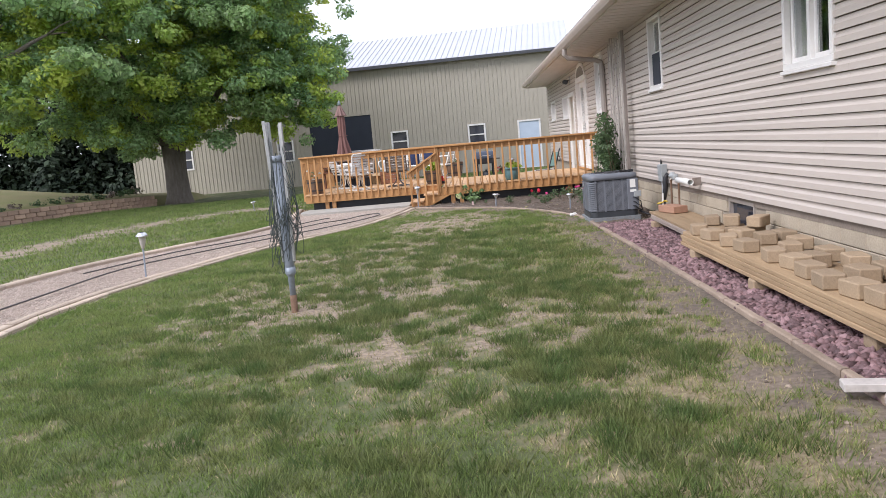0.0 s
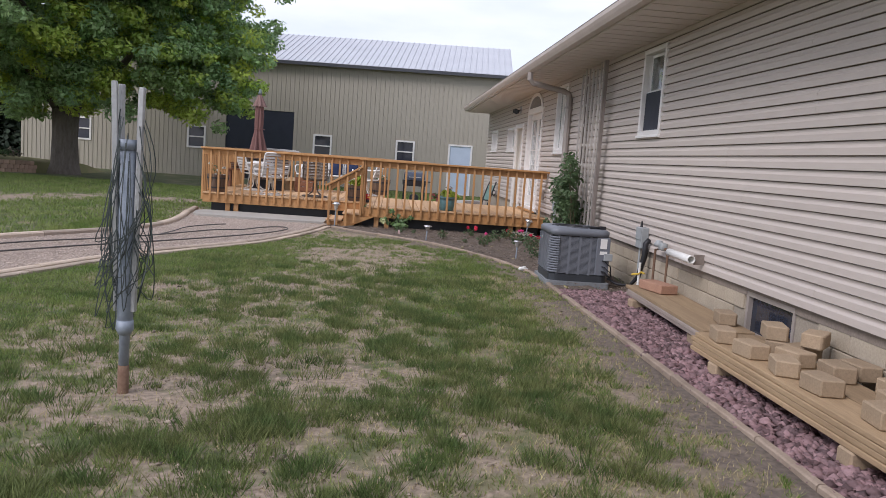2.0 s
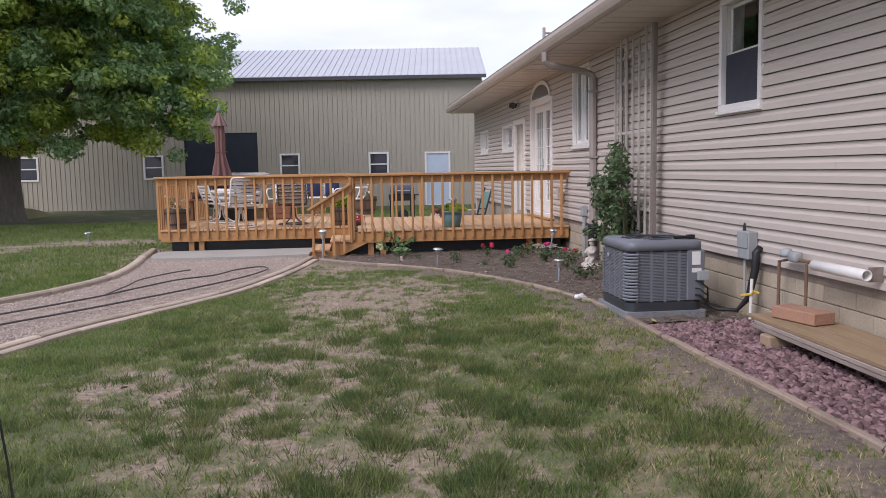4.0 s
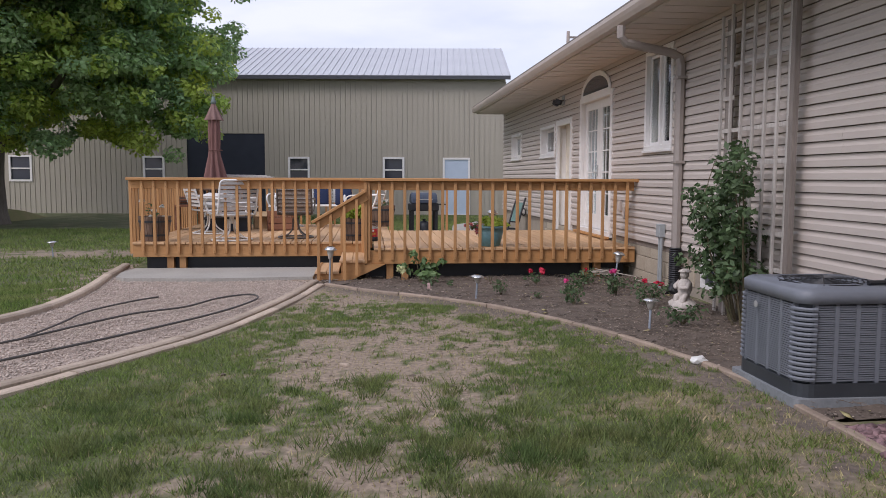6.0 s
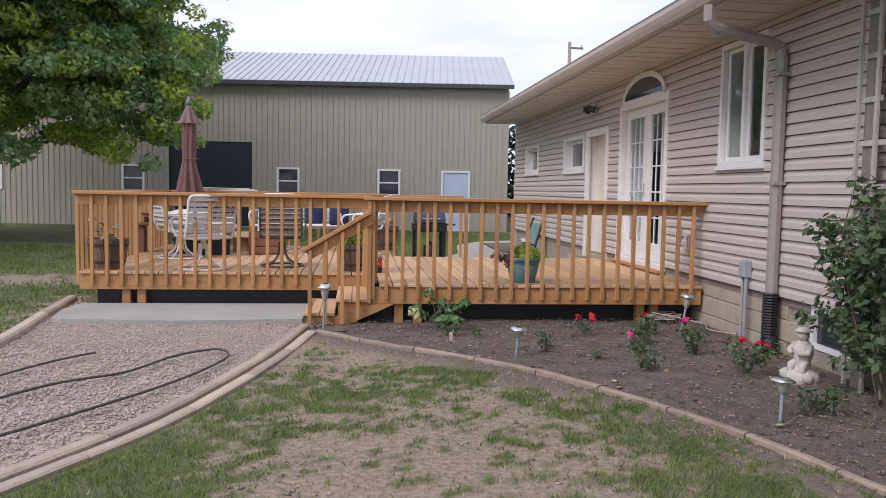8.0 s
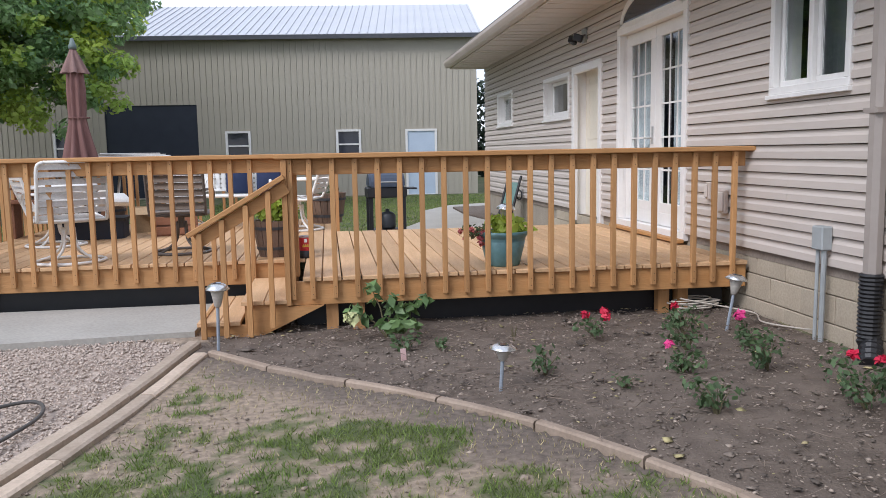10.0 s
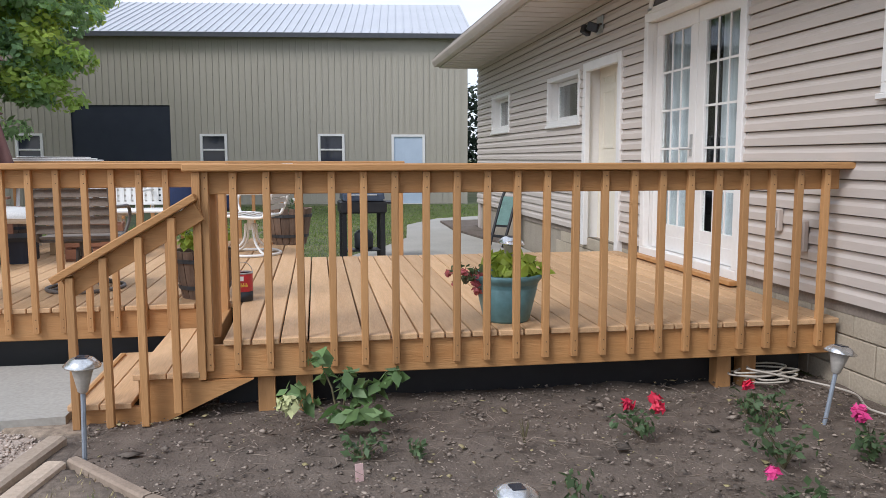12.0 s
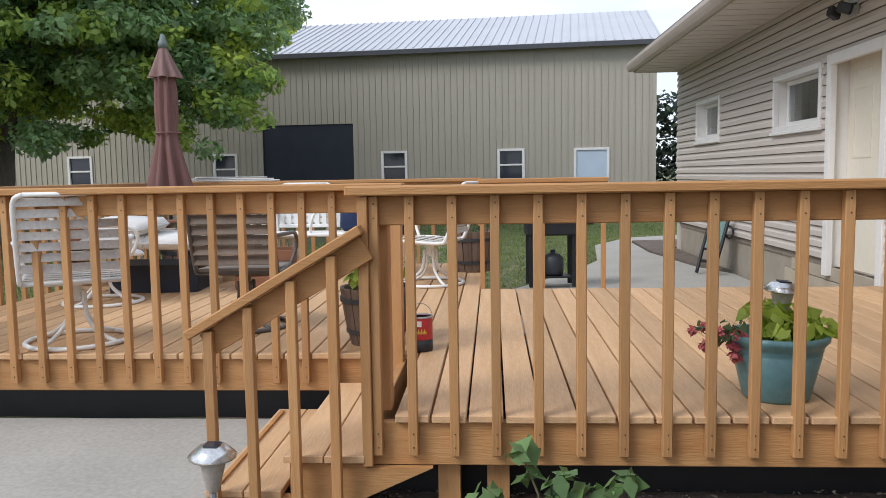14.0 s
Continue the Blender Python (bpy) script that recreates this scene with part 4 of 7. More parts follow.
def railing(owner, p, q, spacing=0.163, out=(0, -1), cap_over=(0.0, 0.0), bal_lo=0.25, marks=None):
    """A straight railing from p to q with its outer side towards out."""
    p, q, o = Vector((*p, 0)), Vector((*q, 0)), Vector((*out, 0))
    d = (q - p).normalized()
    n = (q - p).length
    turn = Matrix.Translation(p) @ Matrix(((d.x, -o.x, 0, 0), (d.y, -o.y, 0, 0), (0, 0, 1, 0), (0, 0, 0, 1)))
    cap = box(bmesh.new(), -cap_over[0], n + cap_over[1], -0.075, 0.070, 1.282, 1.32, 0.006)
    cap.transform(turn)
    part("rail_cap", cap, M_RAIL, owner)
    board = box(bmesh.new(), 0.0, n, -0.002, 0.036, 1.165, 1.2815, 0.004)
    board.transform(turn)
    part("top_rail", board, M_RAIL, owner)
    count = max(2, round(n / spacing))
    for s in marks or [0.03 + (n - 0.06) * i / count for i in range(count + 1)]:
        at = p + d * s + o * 0.0215
        ob = part("baluster", BAL, M_POST, owner)
        ob.matrix_basis = Matrix.Translation((at.x, at.y, bal_lo)) @ Matrix.Rotation(math.atan2(d.y, d.x) + rng.uniform(-0.02, 0.02), 4, "Z") @ Matrix.Rotation(rng.uniform(-0.004, 0.004), 4, "X")
        if out == (0, -1):
            part("screws", SCREWS, M_SCREW, ob, kind="stuff")


def build_deck():
    # joists and rim boards
    for r in ((-3.64, -0.02, 18.70, 18.74, 0.20, 0.378), (-3.64, -3.60, 18.742, 19.80, 0.20, 0.378), (-6.90, -3.642, 19.80, 19.84, 0.20, 0.378), (-6.90, -6.86, 19.842, 24.1, 0.20, 0.378), (-6.858, -3.25, 24.06, 24.1, 0.20, 0.378), (-3.29, -3.25, 22.16, 24.058, 0.20, 0.378), (-3.248, -0.02, 22.12, 22.16, 0.20, 0.378)):
        part("rim_board", boxes(r, bevel=0.004), M_RAIL, deck)
    for x in np.arange(-6.45, -0.2, 0.61):
        y0 = 18.745 if x > -3.6 else 19.845
        y1 = 22.115 if x > -3.3 else 24.055
        part("joist", boxes((x, x + 0.04, y0, y1, 0.205, 0.375)), M_RAIL, deck)
    for x, y in ((-0.66, 18.86), (-0.50, 18.86), (-3.32, 18.80), (-3.12, 18.80), (-6.40, 19.89), (-6.23, 19.89), (-4.0, 22.0), (-6.6, 23.6), (-0.6, 21.8), (-3.4, 23.8)):
        part("post", boxes((x - 0.045, x + 0.045, y - 0.045, y + 0.045, -0.1, 0.2045)), M_POST, deck)
    # deck boards run away from the house front
    shared = {}
    for x in np.arange(-6.9985 + 0.101, -0.06, 0.1465):
        front = 18.675 if x > -3.66 else 19.775
        back = 22.17 if x > -3.26 else 24.11
        key = (front, back)
        if key not in shared:
            shared[key] = finish("deck_board", box(bmesh.new(), 0, 0.1365, front, back, FZ - 0.031, FZ, 0.004), M_DECK)
        ob = part("deck_board", shared[key], M_DECK, deck)
        ob.location = (x, rng.uniform(-0.004, 0.004), rng.uniform(-0.0015, 0.0015))
    railing(deck, (-3.64, 18.70), (-0.05, 18.70), cap_over=(0.06, 0.05), marks=[0.045] + [0.185 + 0.1652 * k for k in range(21)])
    railing(deck, (-6.90, 19.80), (-3.62, 19.80), cap_over=(0.05, 0.02), marks=[2.92 - 0.163 * k for k in range(18)])
    railing(deck, (-6.90, 24.1), (-6.90, 19.80), out=(-1, 0), cap_over=(0.04, 0.0))
    railing(deck, (-3.25, 24.1), (-6.90, 24.1), out=(0, 1))
    railing(deck, (-2.2, 22.16), (-3.25, 22.16), out=(0, 1), spacing=0.62)
    # newel posts at the top of the steps
    part("newel_post", boxes((-3.655, -3.615, 18.645, 18.698, 0.21, 1.28), bevel=0.003), M_POST, deck)
    part("newel_post", boxes((-3.64, -3.55, 18.742, 18.832, FZ, 1.28), bevel=0.004), M_POST, deck)
    part("newel_post", boxes((-3.70, -3.61, 19.71, 19.797, FZ - 0.2, 1.16), bevel=0.004), M_POST, deck)
    # steps down to the slab
    for x0, x1, z in ((-3.98, -3.645, 0.255), (-4.30, -3.985, 0.11)):
        for k in range(2):
            w = (x1 - x0) / 2
            part("tread_board", boxes((x0 + k * w + 0.003, x0 + (k + 1) * w - 0.003, 18.64, 19.76, z - 0.03, z), bevel=0.003), M_DECK, deck)
    for y in (18.665, 19.70):
        bm = bmesh.new()
        prism(bm, [(-4.27, -0.03), (-3.88, -0.03), (-3.38, 0.20), (-3.645, 0.20), (-3.645, 0.224), (-3.955, 0.224), (-3.955, 0.079), (-4.27, 0.079)], "y", y, y + 0.034)
        part("stringer", bm, M_RAIL, deck)
    for x0, z in ((-3.955, 0.08), (-4.27, -0.02)):
        part("riser", boxes((x0, x0 + 0.02, 18.70, 19.695, z, z + 0.143)), M_RAIL, deck)
    bm = bmesh.new()
    a = math.atan2(1.165 - 0.77, 0.67)
    m = Matrix.Translation((-4.33, 18.62, 0.765)) @ Matrix.Rotation(-a, 4, "Y")
    box(bm, 0.0, 0.80, -0.055, 0.055, -0.034, 0.004, 0.005, turn=m)
    part("stair_rail_cap", bm, M_RAIL, deck)
    bm = bmesh.new()
    box(bm, 0.03, 0.775, 0.0, 0.036, -0.135, -0.036, 0.003, turn=m)
    part("stair_top_rail", bm, M_RAIL, deck)
    for x in (-4.24, -4.08, -3.91, -3.75):
        top = 0.725 + (x + 4.33) * math.tan(a) - 0.01
        bm = boxes((x - 0.019, x + 0.019, 18.580, 18.618, 0.0 if x < -3.8 else 0.06, top), bevel=0.003)
        part("stair_baluster", bm, M_POST, deck)


build_deck()
bm = bmesh.new()
prism(bm, [(-6.83, 18.78), (-6.7, 18.66), (-5.6, 18.56), (-4.32, 18.68), (-4.32, 19.79), (-6.86, 19.79), (-6.92, 19.3)], "z", -0.06, 0.045)
structure("concrete_slab", bm, M_CONC, "pale concrete slab beside the deck steps", "slab")
WALK_AREA = [(-3.1, 22.2), (-0.02, 22.2), (-0.02, 26.1), (-0.3, 26.9), (-0.55, 29.0), (-0.5, 31.0), (0.9, 31.3), (0.9, 32.7), (-0.4, 32.0), (-1.25, 30.4), (-1.55, 27.8), (-2.0, 26.6), (-2.7, 25.2), (-3.1, 24.5)]
bm = bmesh.new()
prism(bm, WALK_AREA, "z", -0.2, 0.02)
structure("concrete_walk", bm, M_CONC, "grey concrete walk behind the deck", "walkway")


# ---- trees ----
def leaves(centres, radii, per, size, seed, droop=0.0):
    """Many small bent leaves in clumps round the given centres: vertices and faces."""
    g = np.random.default_rng(seed)
    vs, ds = [], []
    for (cx, cy, cz), r in zip(centres, radii):
        n = int(per * r * r)
        d = g.normal(size=(n, 3))
        d /= np.linalg.norm(d, axis=1)[:, None]
        p = d * (r * g.uniform(0.3, 1.0, (n, 1)) ** 0.6) * np.array([1, 1, 0.7]) + np.array([cx, cy, cz])
        vs.append(p)
        ds.append(d)
    p, d = np.concatenate(vs), np.concatenate(ds)
    n = len(p)
    s = size * g.uniform(0.6, 1.4, (n, 1))
    # blades face outwards and up, as on a real twig
    nrm = d * 0.75 + g.normal(size=(n, 3)) * 0.45 + np.array([0, 0, 0.55])
    u = g.normal(size=(n, 3))
    u[:, 2] -= droop * 2
    u -= nrm * (u * nrm).sum(1)[:, None] / (nrm * nrm).sum(1)[:, None]
    u /= np.linalg.norm(u, axis=1)[:, None]
    w = np.cross(nrm, u)
    w /= np.linalg.norm(w, axis=1)[:, None]
    v = np.stack([p - u * s, p + w * s * 0.55, p + u * s, p - w * s * 0.55], 1).reshape(-1, 3)
    return v, np.arange(4 * n).reshape(-1, 4)


def tree(name, label, base, trunk_r, fork, limbs, clumps, leaf, per, seed, lit=0.25):
    """A tapered trunk with limbs and a crown of leaf clumps (x, y, z, radius) in the tree's own frame."""
    t = thing(name, label, "tree")
    bm = bmesh.new()
    tube(bm, [(0, 0, -0.4), (0, 0, 0.0), (0.02, 0, 0.5), (0.0, 0.02, fork * 0.6), (0.03, 0, fork)], [trunk_r * 1.55, trunk_r * 1.3, trunk_r * 1.02, trunk_r * 0.92, trunk_r * 1.0], 14)
    part("trunk", bm, M_BARK, t, "rough grey-brown bark", True)
    g = np.random.default_rng(seed)
    for k, (tx, ty, tz) in enumerate(limbs):
        bm = bmesh.new()
        a, b = np.array([0.0, 0.0, fork - 0.25]), np.array([tx, ty, tz])
        pts = [tuple(a + (b - a) * s + np.array([0, 0, 0.9 * math.sin(s * 3.1)]) + g.normal(size=3) * 0.12 * (0 < s < 1)) for s in (0, 0.2, 0.4, 0.6, 0.8, 1.0)]
        tube(bm, pts, [trunk_r * 0.55, trunk_r * 0.4, trunk_r * 0.26, trunk_r * 0.17, trunk_r * 0.1, 0.015], 8)
        for s in (2, 3, 4):
            q = np.array(pts[s])
            e = q + g.normal(size=3) * np.array([1.4, 1.4, 0.8]) + (b - a) * 0.12
            tube(bm, [tuple(q), tuple((q + e) / 2 + g.normal(size=3) * 0.1), tuple(e)], [trunk_r * 0.14, trunk_r * 0.08, 0.012], 6)
        part("limb", bm, M_BARK, t, smooth=True)
    c = np.array(clumps)
    # a share of the clumps takes the leaf colour with light painted in
    pick = g.random(len(c)) < lit
    for nm, sel, mt in (("crown", ~pick, leaf[0]), ("young_growth", pick, leaf[1])):
        if sel.any():
            v, f = leaves(c[sel, :3], c[sel, 3], per, leaf[2], seed + len(nm))
            part(nm, raw_mesh(nm, v, f, mt), mt, t, "dense green leaves" if nm == "crown" else "yellow-green leaves coloured as sunlit", kind="stuff")
    t.matrix_basis = Matrix.Translation(base)
    return t


def crown_clumps(seed, n, centre, radii, low, size):
    """Boughs spread over an uneven crown; each a flat fan of leaf sprays, with gaps between the boughs."""
    g = np.random.default_rng(seed)
    out, k = [], 0
    while k < n:
        d = g.normal(size=3)
        d /= np.linalg.norm(d)
        r = g.uniform(0.16, 1.0) ** 0.5 * (1 + 0.2 * math.sin(3 * d[0] + 2.1 * seed) * math.cos(4 * d[1]))
        p = np.array(centre) + d * np.array(radii) * r
        if p[2] < low + g.uniform(0, 0.7):
            continue
        k += 1
        side = np.cross(d, (0, 0, 1))
        side /= np.linalg.norm(side) + 1e-6
        reach = size * g.uniform(0.8, 1.5)
        for q in range(7):
            u, v = g.normal() * 0.62, g.uniform(-0.6, 0.9)
            c = p + side * u * reach + np.array((d[0], d[1], 0)) * v * reach * 0.8 + np.array((0, 0, -0.28 * v * v * reach - 0.18 * abs(u) * reach + g.normal() * 0.1))
            if c[2] > low - 0.3:
                out.append((*c, size * g.uniform(0.34, 0.62)))
    return out


tree("maple_tree", "broad old maple with dense green and yellow-green crown", (-15.75, 35.2, -0.3), 0.50, 2.6,
     [(3.5, -2.5, 6.5), (-3.5, -2, 7), (1.5, 3, 8.5), (-1.5, -3.5, 8), (0.5, 0.5, 11), (5.0, 0.5, 6.0), (-5, 1, 6)],
     crown_clumps(3, 440, (0.2, -0.8, 7.8), (7.5, 7.0, 6.4), 2.45, 1.0) + crown_clumps(17, 26, (5.4, -2.0, 4.6), (2.1, 1.2, 1.7), 2.7, 0.85) + [(6.6, -1.2, 3.6, 0.7), (7.2, -1.4, 3.0, 0.5), (5.4, -2.0, 2.9, 0.7), (6.3, -1.9, 2.3, 0.4), (3.2, -3.4, 2.5, 0.6), (7.9, -0.6, 8.8, 0.6), (8.6, -0.4, 9.0, 0.45), (8.2, -0.7, 7.4, 0.5), (8.0, -1.0, 6.2, 0.45), (7.4, -1.6, 5.2, 0.6), (8.8, -0.6, 8.1, 0.35), (9.3, -0.5, 9.6, 0.35), (9.2, -0.7, 11.2, 0.4), (7.6, -0.9, 10.4, 0.7), (8.4, -0.8, 10.6, 0.45)], (M_LEAF, M_LEAFLIT, 0.088), 560, 21, 0.36)
tree("maple_tree", "large dark green shade tree beside the retaining wall", (-18.7, 25.6, 0.0), 0.36, 3.4,
     [(2.5, -1.5, 6.5), (-2.5, -1, 7), (1.0, 2, 8), (-1.0, -2.5, 7.5), (3.0, 1.5, 6)],
     crown_clumps(8, 100, (0.2, 0, 7.6), (5.4, 5.0, 5.4), 3.3, 0.9), (M_LEAF, M_LEAFLIT, 0.095), 480, 37, 0.25)


def far_woods():
    g = np.random.default_rng(5)
    clumps = []
    for row in range(2):
        for x in np.arange(-66, -21.5, 1.0):
            y = 52 + 3 * row + 0.25 * (x + 40) + g.uniform(-1.5, 1.5)
            h = g.uniform(7, 11)
            for z in np.arange(0.2, h, 1.0):
                clumps.append((x + g.uniform(-0.7, 0.7), y + g.uniform(-1, 1), z, g.uniform(1.1, 1.7) * (1.1 - 0.4 * z / h)))
    for x in np.arange(3.2, 14, 1.2):
        y = 62 + g.uniform(-2, 2)
        for z in np.arange(0.3, 6.2, 1.2):
            clumps.append((x, y, z, g.uniform(0.9, 1.4)))
    c = np.array(clumps)
    v, f = leaves(c[:, :3], c[:, 3], 105, 0.21, 6)
    tagged(new("far_woods", raw_mesh("far_woods", v, f, M_PINE)), "dark dense wood beyond the barn and the berm", "woods", kind="stuff")


far_woods()

# ---- things along the house ----
def place(ob, x, y, z=0.0, turn=0.0, lean=0.0, side=0.0):
    ob.matrix_basis = pose(x, y, z, lean, side, turn)
    return ob


def rounded(w, d, r, n=5):
    """Plan outline of a rectangle with rounded corners, centred."""
    out = []
    for cx, cy, a0 in ((w / 2 - r, d / 2 - r, 0), (-w / 2 + r, d / 2 - r, 90), (-w / 2 + r, -d / 2 + r, 180), (w / 2 - r, -d / 2 + r, 270)):
        for k in range(n + 1):
            a = radians(a0 + 90 * k / n)
            out.append((cx + r * math.cos(a), cy + r * math.sin(a)))
    return out


M_PAD = surface("grey_pad", (0.19, 0.205, 0.215), (0.25, 0.26, 0.265), 0.8, scale=4, fine=40, bump=0.2, vary=0)
M_HYDRANGEA = surface("hydrangea_leaf", (0.10, 0.19, 0.06), (0.17, 0.26, 0.09), 0.5, scale=5, fine=30, bump=0.05, vary=0.3, island=True, through=0.3)
M_TAG = surface("faded_tag", (0.62, 0.36, 0.34), (0.7, 0.55, 0.52), 0.5, bump=0, vary=0)


def air_conditioner():
    a = thing("air_conditioner", "dark grey louvred air conditioner condenser on a concrete pad", "air conditioner")
    w, d, h = 0.72, 0.78, 0.655
    bm = bmesh.new()
    prism(bm, rounded(w + 0.05, d + 0.05, 0.03), "z", -0.05, 0.02)
    part("pad", bm, M_PAD, a, "dark grey composite pad")
    bm = bmesh.new()
    prism(bm, rounded(w, d, 0.10), "z", 0.02, 0.10)
    part("base_pan", bm, M_ACDARK, a, "dark base pan")
    bm = bmesh.new()
    prism(bm, rounded(w - 0.06, d - 0.06, 0.08), "z", 0.1005, h - 0.08)
    part("coil", bm, M_ACDARK, a, "dark finned coil")
    top = bmesh.new()
    lo, mid, hi = rounded(w + 0.01, d + 0.01, 0.11), rounded(w + 0.01, d + 0.01, 0.11), rounded(w - 0.05, d - 0.05, 0.09)
    inner = [(0.29 * math.cos(math.atan2(y, x)), 0.29 * math.sin(math.atan2(y, x))) for x, y in hi]
    well = [(x * 0.98, y * 0.98) for x, y in inner]
    rings = [[top.verts.new((x, y, z)) for x, y in pts] for pts, z in ((lo, h - 0.085), (mid, h - 0.02), (hi, h), (inner, h + 0.004), (inner, h + 0.012), (well, h - 0.03))]
    for p, q in zip(rings, rings[1:]):
        for k in range(len(p)):
            top.faces.new((p[k], p[(k + 1) % len(p)], q[(k + 1) % len(p)], q[k]))
    top.faces.new(rings[-1])
    top.faces.new(rings[0][::-1])
    part("top_cover", top, M_ACGREY, a, "grey moulded top cover", True)
    for k in range(1, 9):
        r = 0.033 * k
        g = bmesh.new()
        tube(g, [(r * math.cos(t), r * math.sin(t), h + 0.006 + 0.01 * (1 - k / 9)) for t in np.linspace(0, 2 * math.pi, 25)[:-1]], 0.003, 5, closed=True)
        part("guard_ring", g, M_BLACK, a, "black wire fan guard")
    for k in range(6):
        t = math.pi * k / 3
        g = bmesh.new()
        tube(g, [(0, 0, h + 0.018), (0.29 * math.cos(t), 0.29 * math.sin(t), h + 0.006)], 0.003, 5)
        part("guard_spoke", g, M_BLACK, a)
    # louvred side panels
    for nx, ny, half, off in ((0, -1, w / 2 - 0.10, d / 2), (-1, 0, d / 2 - 0.10, w / 2), (0, 1, w / 2 - 0.10, d / 2)):
        bm = bmesh.new()
        tx, ty = -ny, nx
        for k in range(5):
            u = -half + 2 * half * k / 4
            c = (nx * (off - 0.0235) + tx * u, ny * (off - 0.0235) + ty * u)
            box(bm, c[0] - 0.012, c[0] + 0.012, c[1] - 0.012, c[1] + 0.012, 0.101, h - 0.086)
        for k in range(33):
            z = 0.112 + k * (h - 0.205) / 33
            p, q = (nx * (off - 0.018) - tx * half, ny * (off - 0.018) - ty * half), (nx * (off - 0.018) + tx * half, ny * (off - 0.018) + ty * half)
            x0, x1, y0, y1 = min(p[0], q[0]) - 0.006, max(p[0], q[0]) + 0.006, min(p[1], q[1]) - 0.006, max(p[1], q[1]) + 0.006
            box(bm, x0, x1, y0, y1, z, z + 0.0095)
        part("louvre_panel", bm, M_ACGREY, a, "grey louvred panel")
    for cx, cy in ((-1, -1), (-1, 1), (1, 1)):
        bm = bmesh.new()
        for k in range(15):
            z = 0.115 + k * (h - 0.215) / 15
            pts = []
            for t in np.linspace(0, 90, 6):
                ang = radians(t)
                pts.append((cx * (w / 2 - 0.10 + 0.10 * math.cos(ang)), cy * (d / 2 - 0.10 + 0.10 * math.sin(ang)), z + 0.012))
            tube(bm, pts, 0.012, 6)
        part("corner_louvre", bm, M_ACGREY, a, "curved corner louvres")
    bm = bmesh.new()
    box(bm, w / 2 - 0.16, w / 2 + 0.002, -d / 2 - 0.006, -d / 2 + 0.16, 0.11, h - 0.088, 0.006)
    part("service_panel", bm, M_ACGREY, a, "plain grey service panel")
    part("data_label", boxes((w / 2 - 0.12, w / 2 - 0.04, -d / 2 - 0.010, -d / 2 - 0.007, h - 0.22, h - 0.10)), M_PLASTIC, a, "white rating label")
    part("data_label", boxes((w / 2 - 0.12, w / 2 - 0.03, -d / 2 - 0.010, -d / 2 - 0.007, h - 0.29, h - 0.25)), M_PLASTIC, a, "small white label")
    part("junction_box", boxes((w / 2 - 0.07, w / 2 + 0.03, -d / 2 - 0.045, -d / 2 - 0.007, h - 0.36, h - 0.275), bevel=0.004), M_GREYBOX, a, "small pale junction box")
    bm = bmesh.new()
    for z, r in ((0.16, 0.012), (0.22, 0.007), (0.29, 0.007)):
        tube(bm, [(w / 2 - 0.08, -d / 2 - 0.007, z), (w / 2 - 0.06, -d / 2 - 0.05, z), (w / 2 - 0.02, -d / 2 - 0.06, z - 0.04), (w / 2 + 0.02, -d / 2 - 0.03, z - 0.06), (w / 2 + 0.05, -d / 2 + 0.02, 0.09)], r, 6)
    part("refrigerant_line", bm, M_BLACK, a, "black insulated lines")
    bm = bmesh.new()
    lathe(bm, [(0.001, 0), (0.022, 0), (0.022, 0.006), (0.001, 0.008)], 14)
    bm.transform(Matrix.Translation((-w / 2 - 0.012, 0.12, h - 0.16)) @ Matrix.Rotation(radians(-90), 4, "Y"))
    part("badge", bm, M_ALU, a, "round silver badge")
    place(a, -0.765, 12.98, 0.04)
    bm = bmesh.new()
    tube(bm, [(-0.40, 12.60, 0.12), (-0.3, 12.52, 0.07), (-0.18, 12.40, 0.08), (-0.11, 12.33, 0.2), (-0.07, 12.30, 0.45), (-0.07, 12.29, 0.6), (-0.03, 12.29, 0.65)], [0.013, 0.014, 0.018, 0.03, 0.034, 0.034, 0.03], 8)
    line = thing("line_set", "dark insulated refrigerant lines running up the wall", "pipe")
    part("insulated_pipe", bm, M_BLACK, line, smooth=True)
    st = thing("tool_handle", "short black tool resting on the condenser top", "tool")
    bm = bmesh.new()
    tube(bm, [(-0.09, 0, 0), (0.06, 0.02, 0.0)], 0.014, 8)
    box(bm, 0.04, 0.11, -0.005, 0.045, -0.016, 0.02, 0.004)
    part("grip", bm, M_BLACK, st)
    place(st, -0.55, 12.72, 0.716)


air_conditioner()


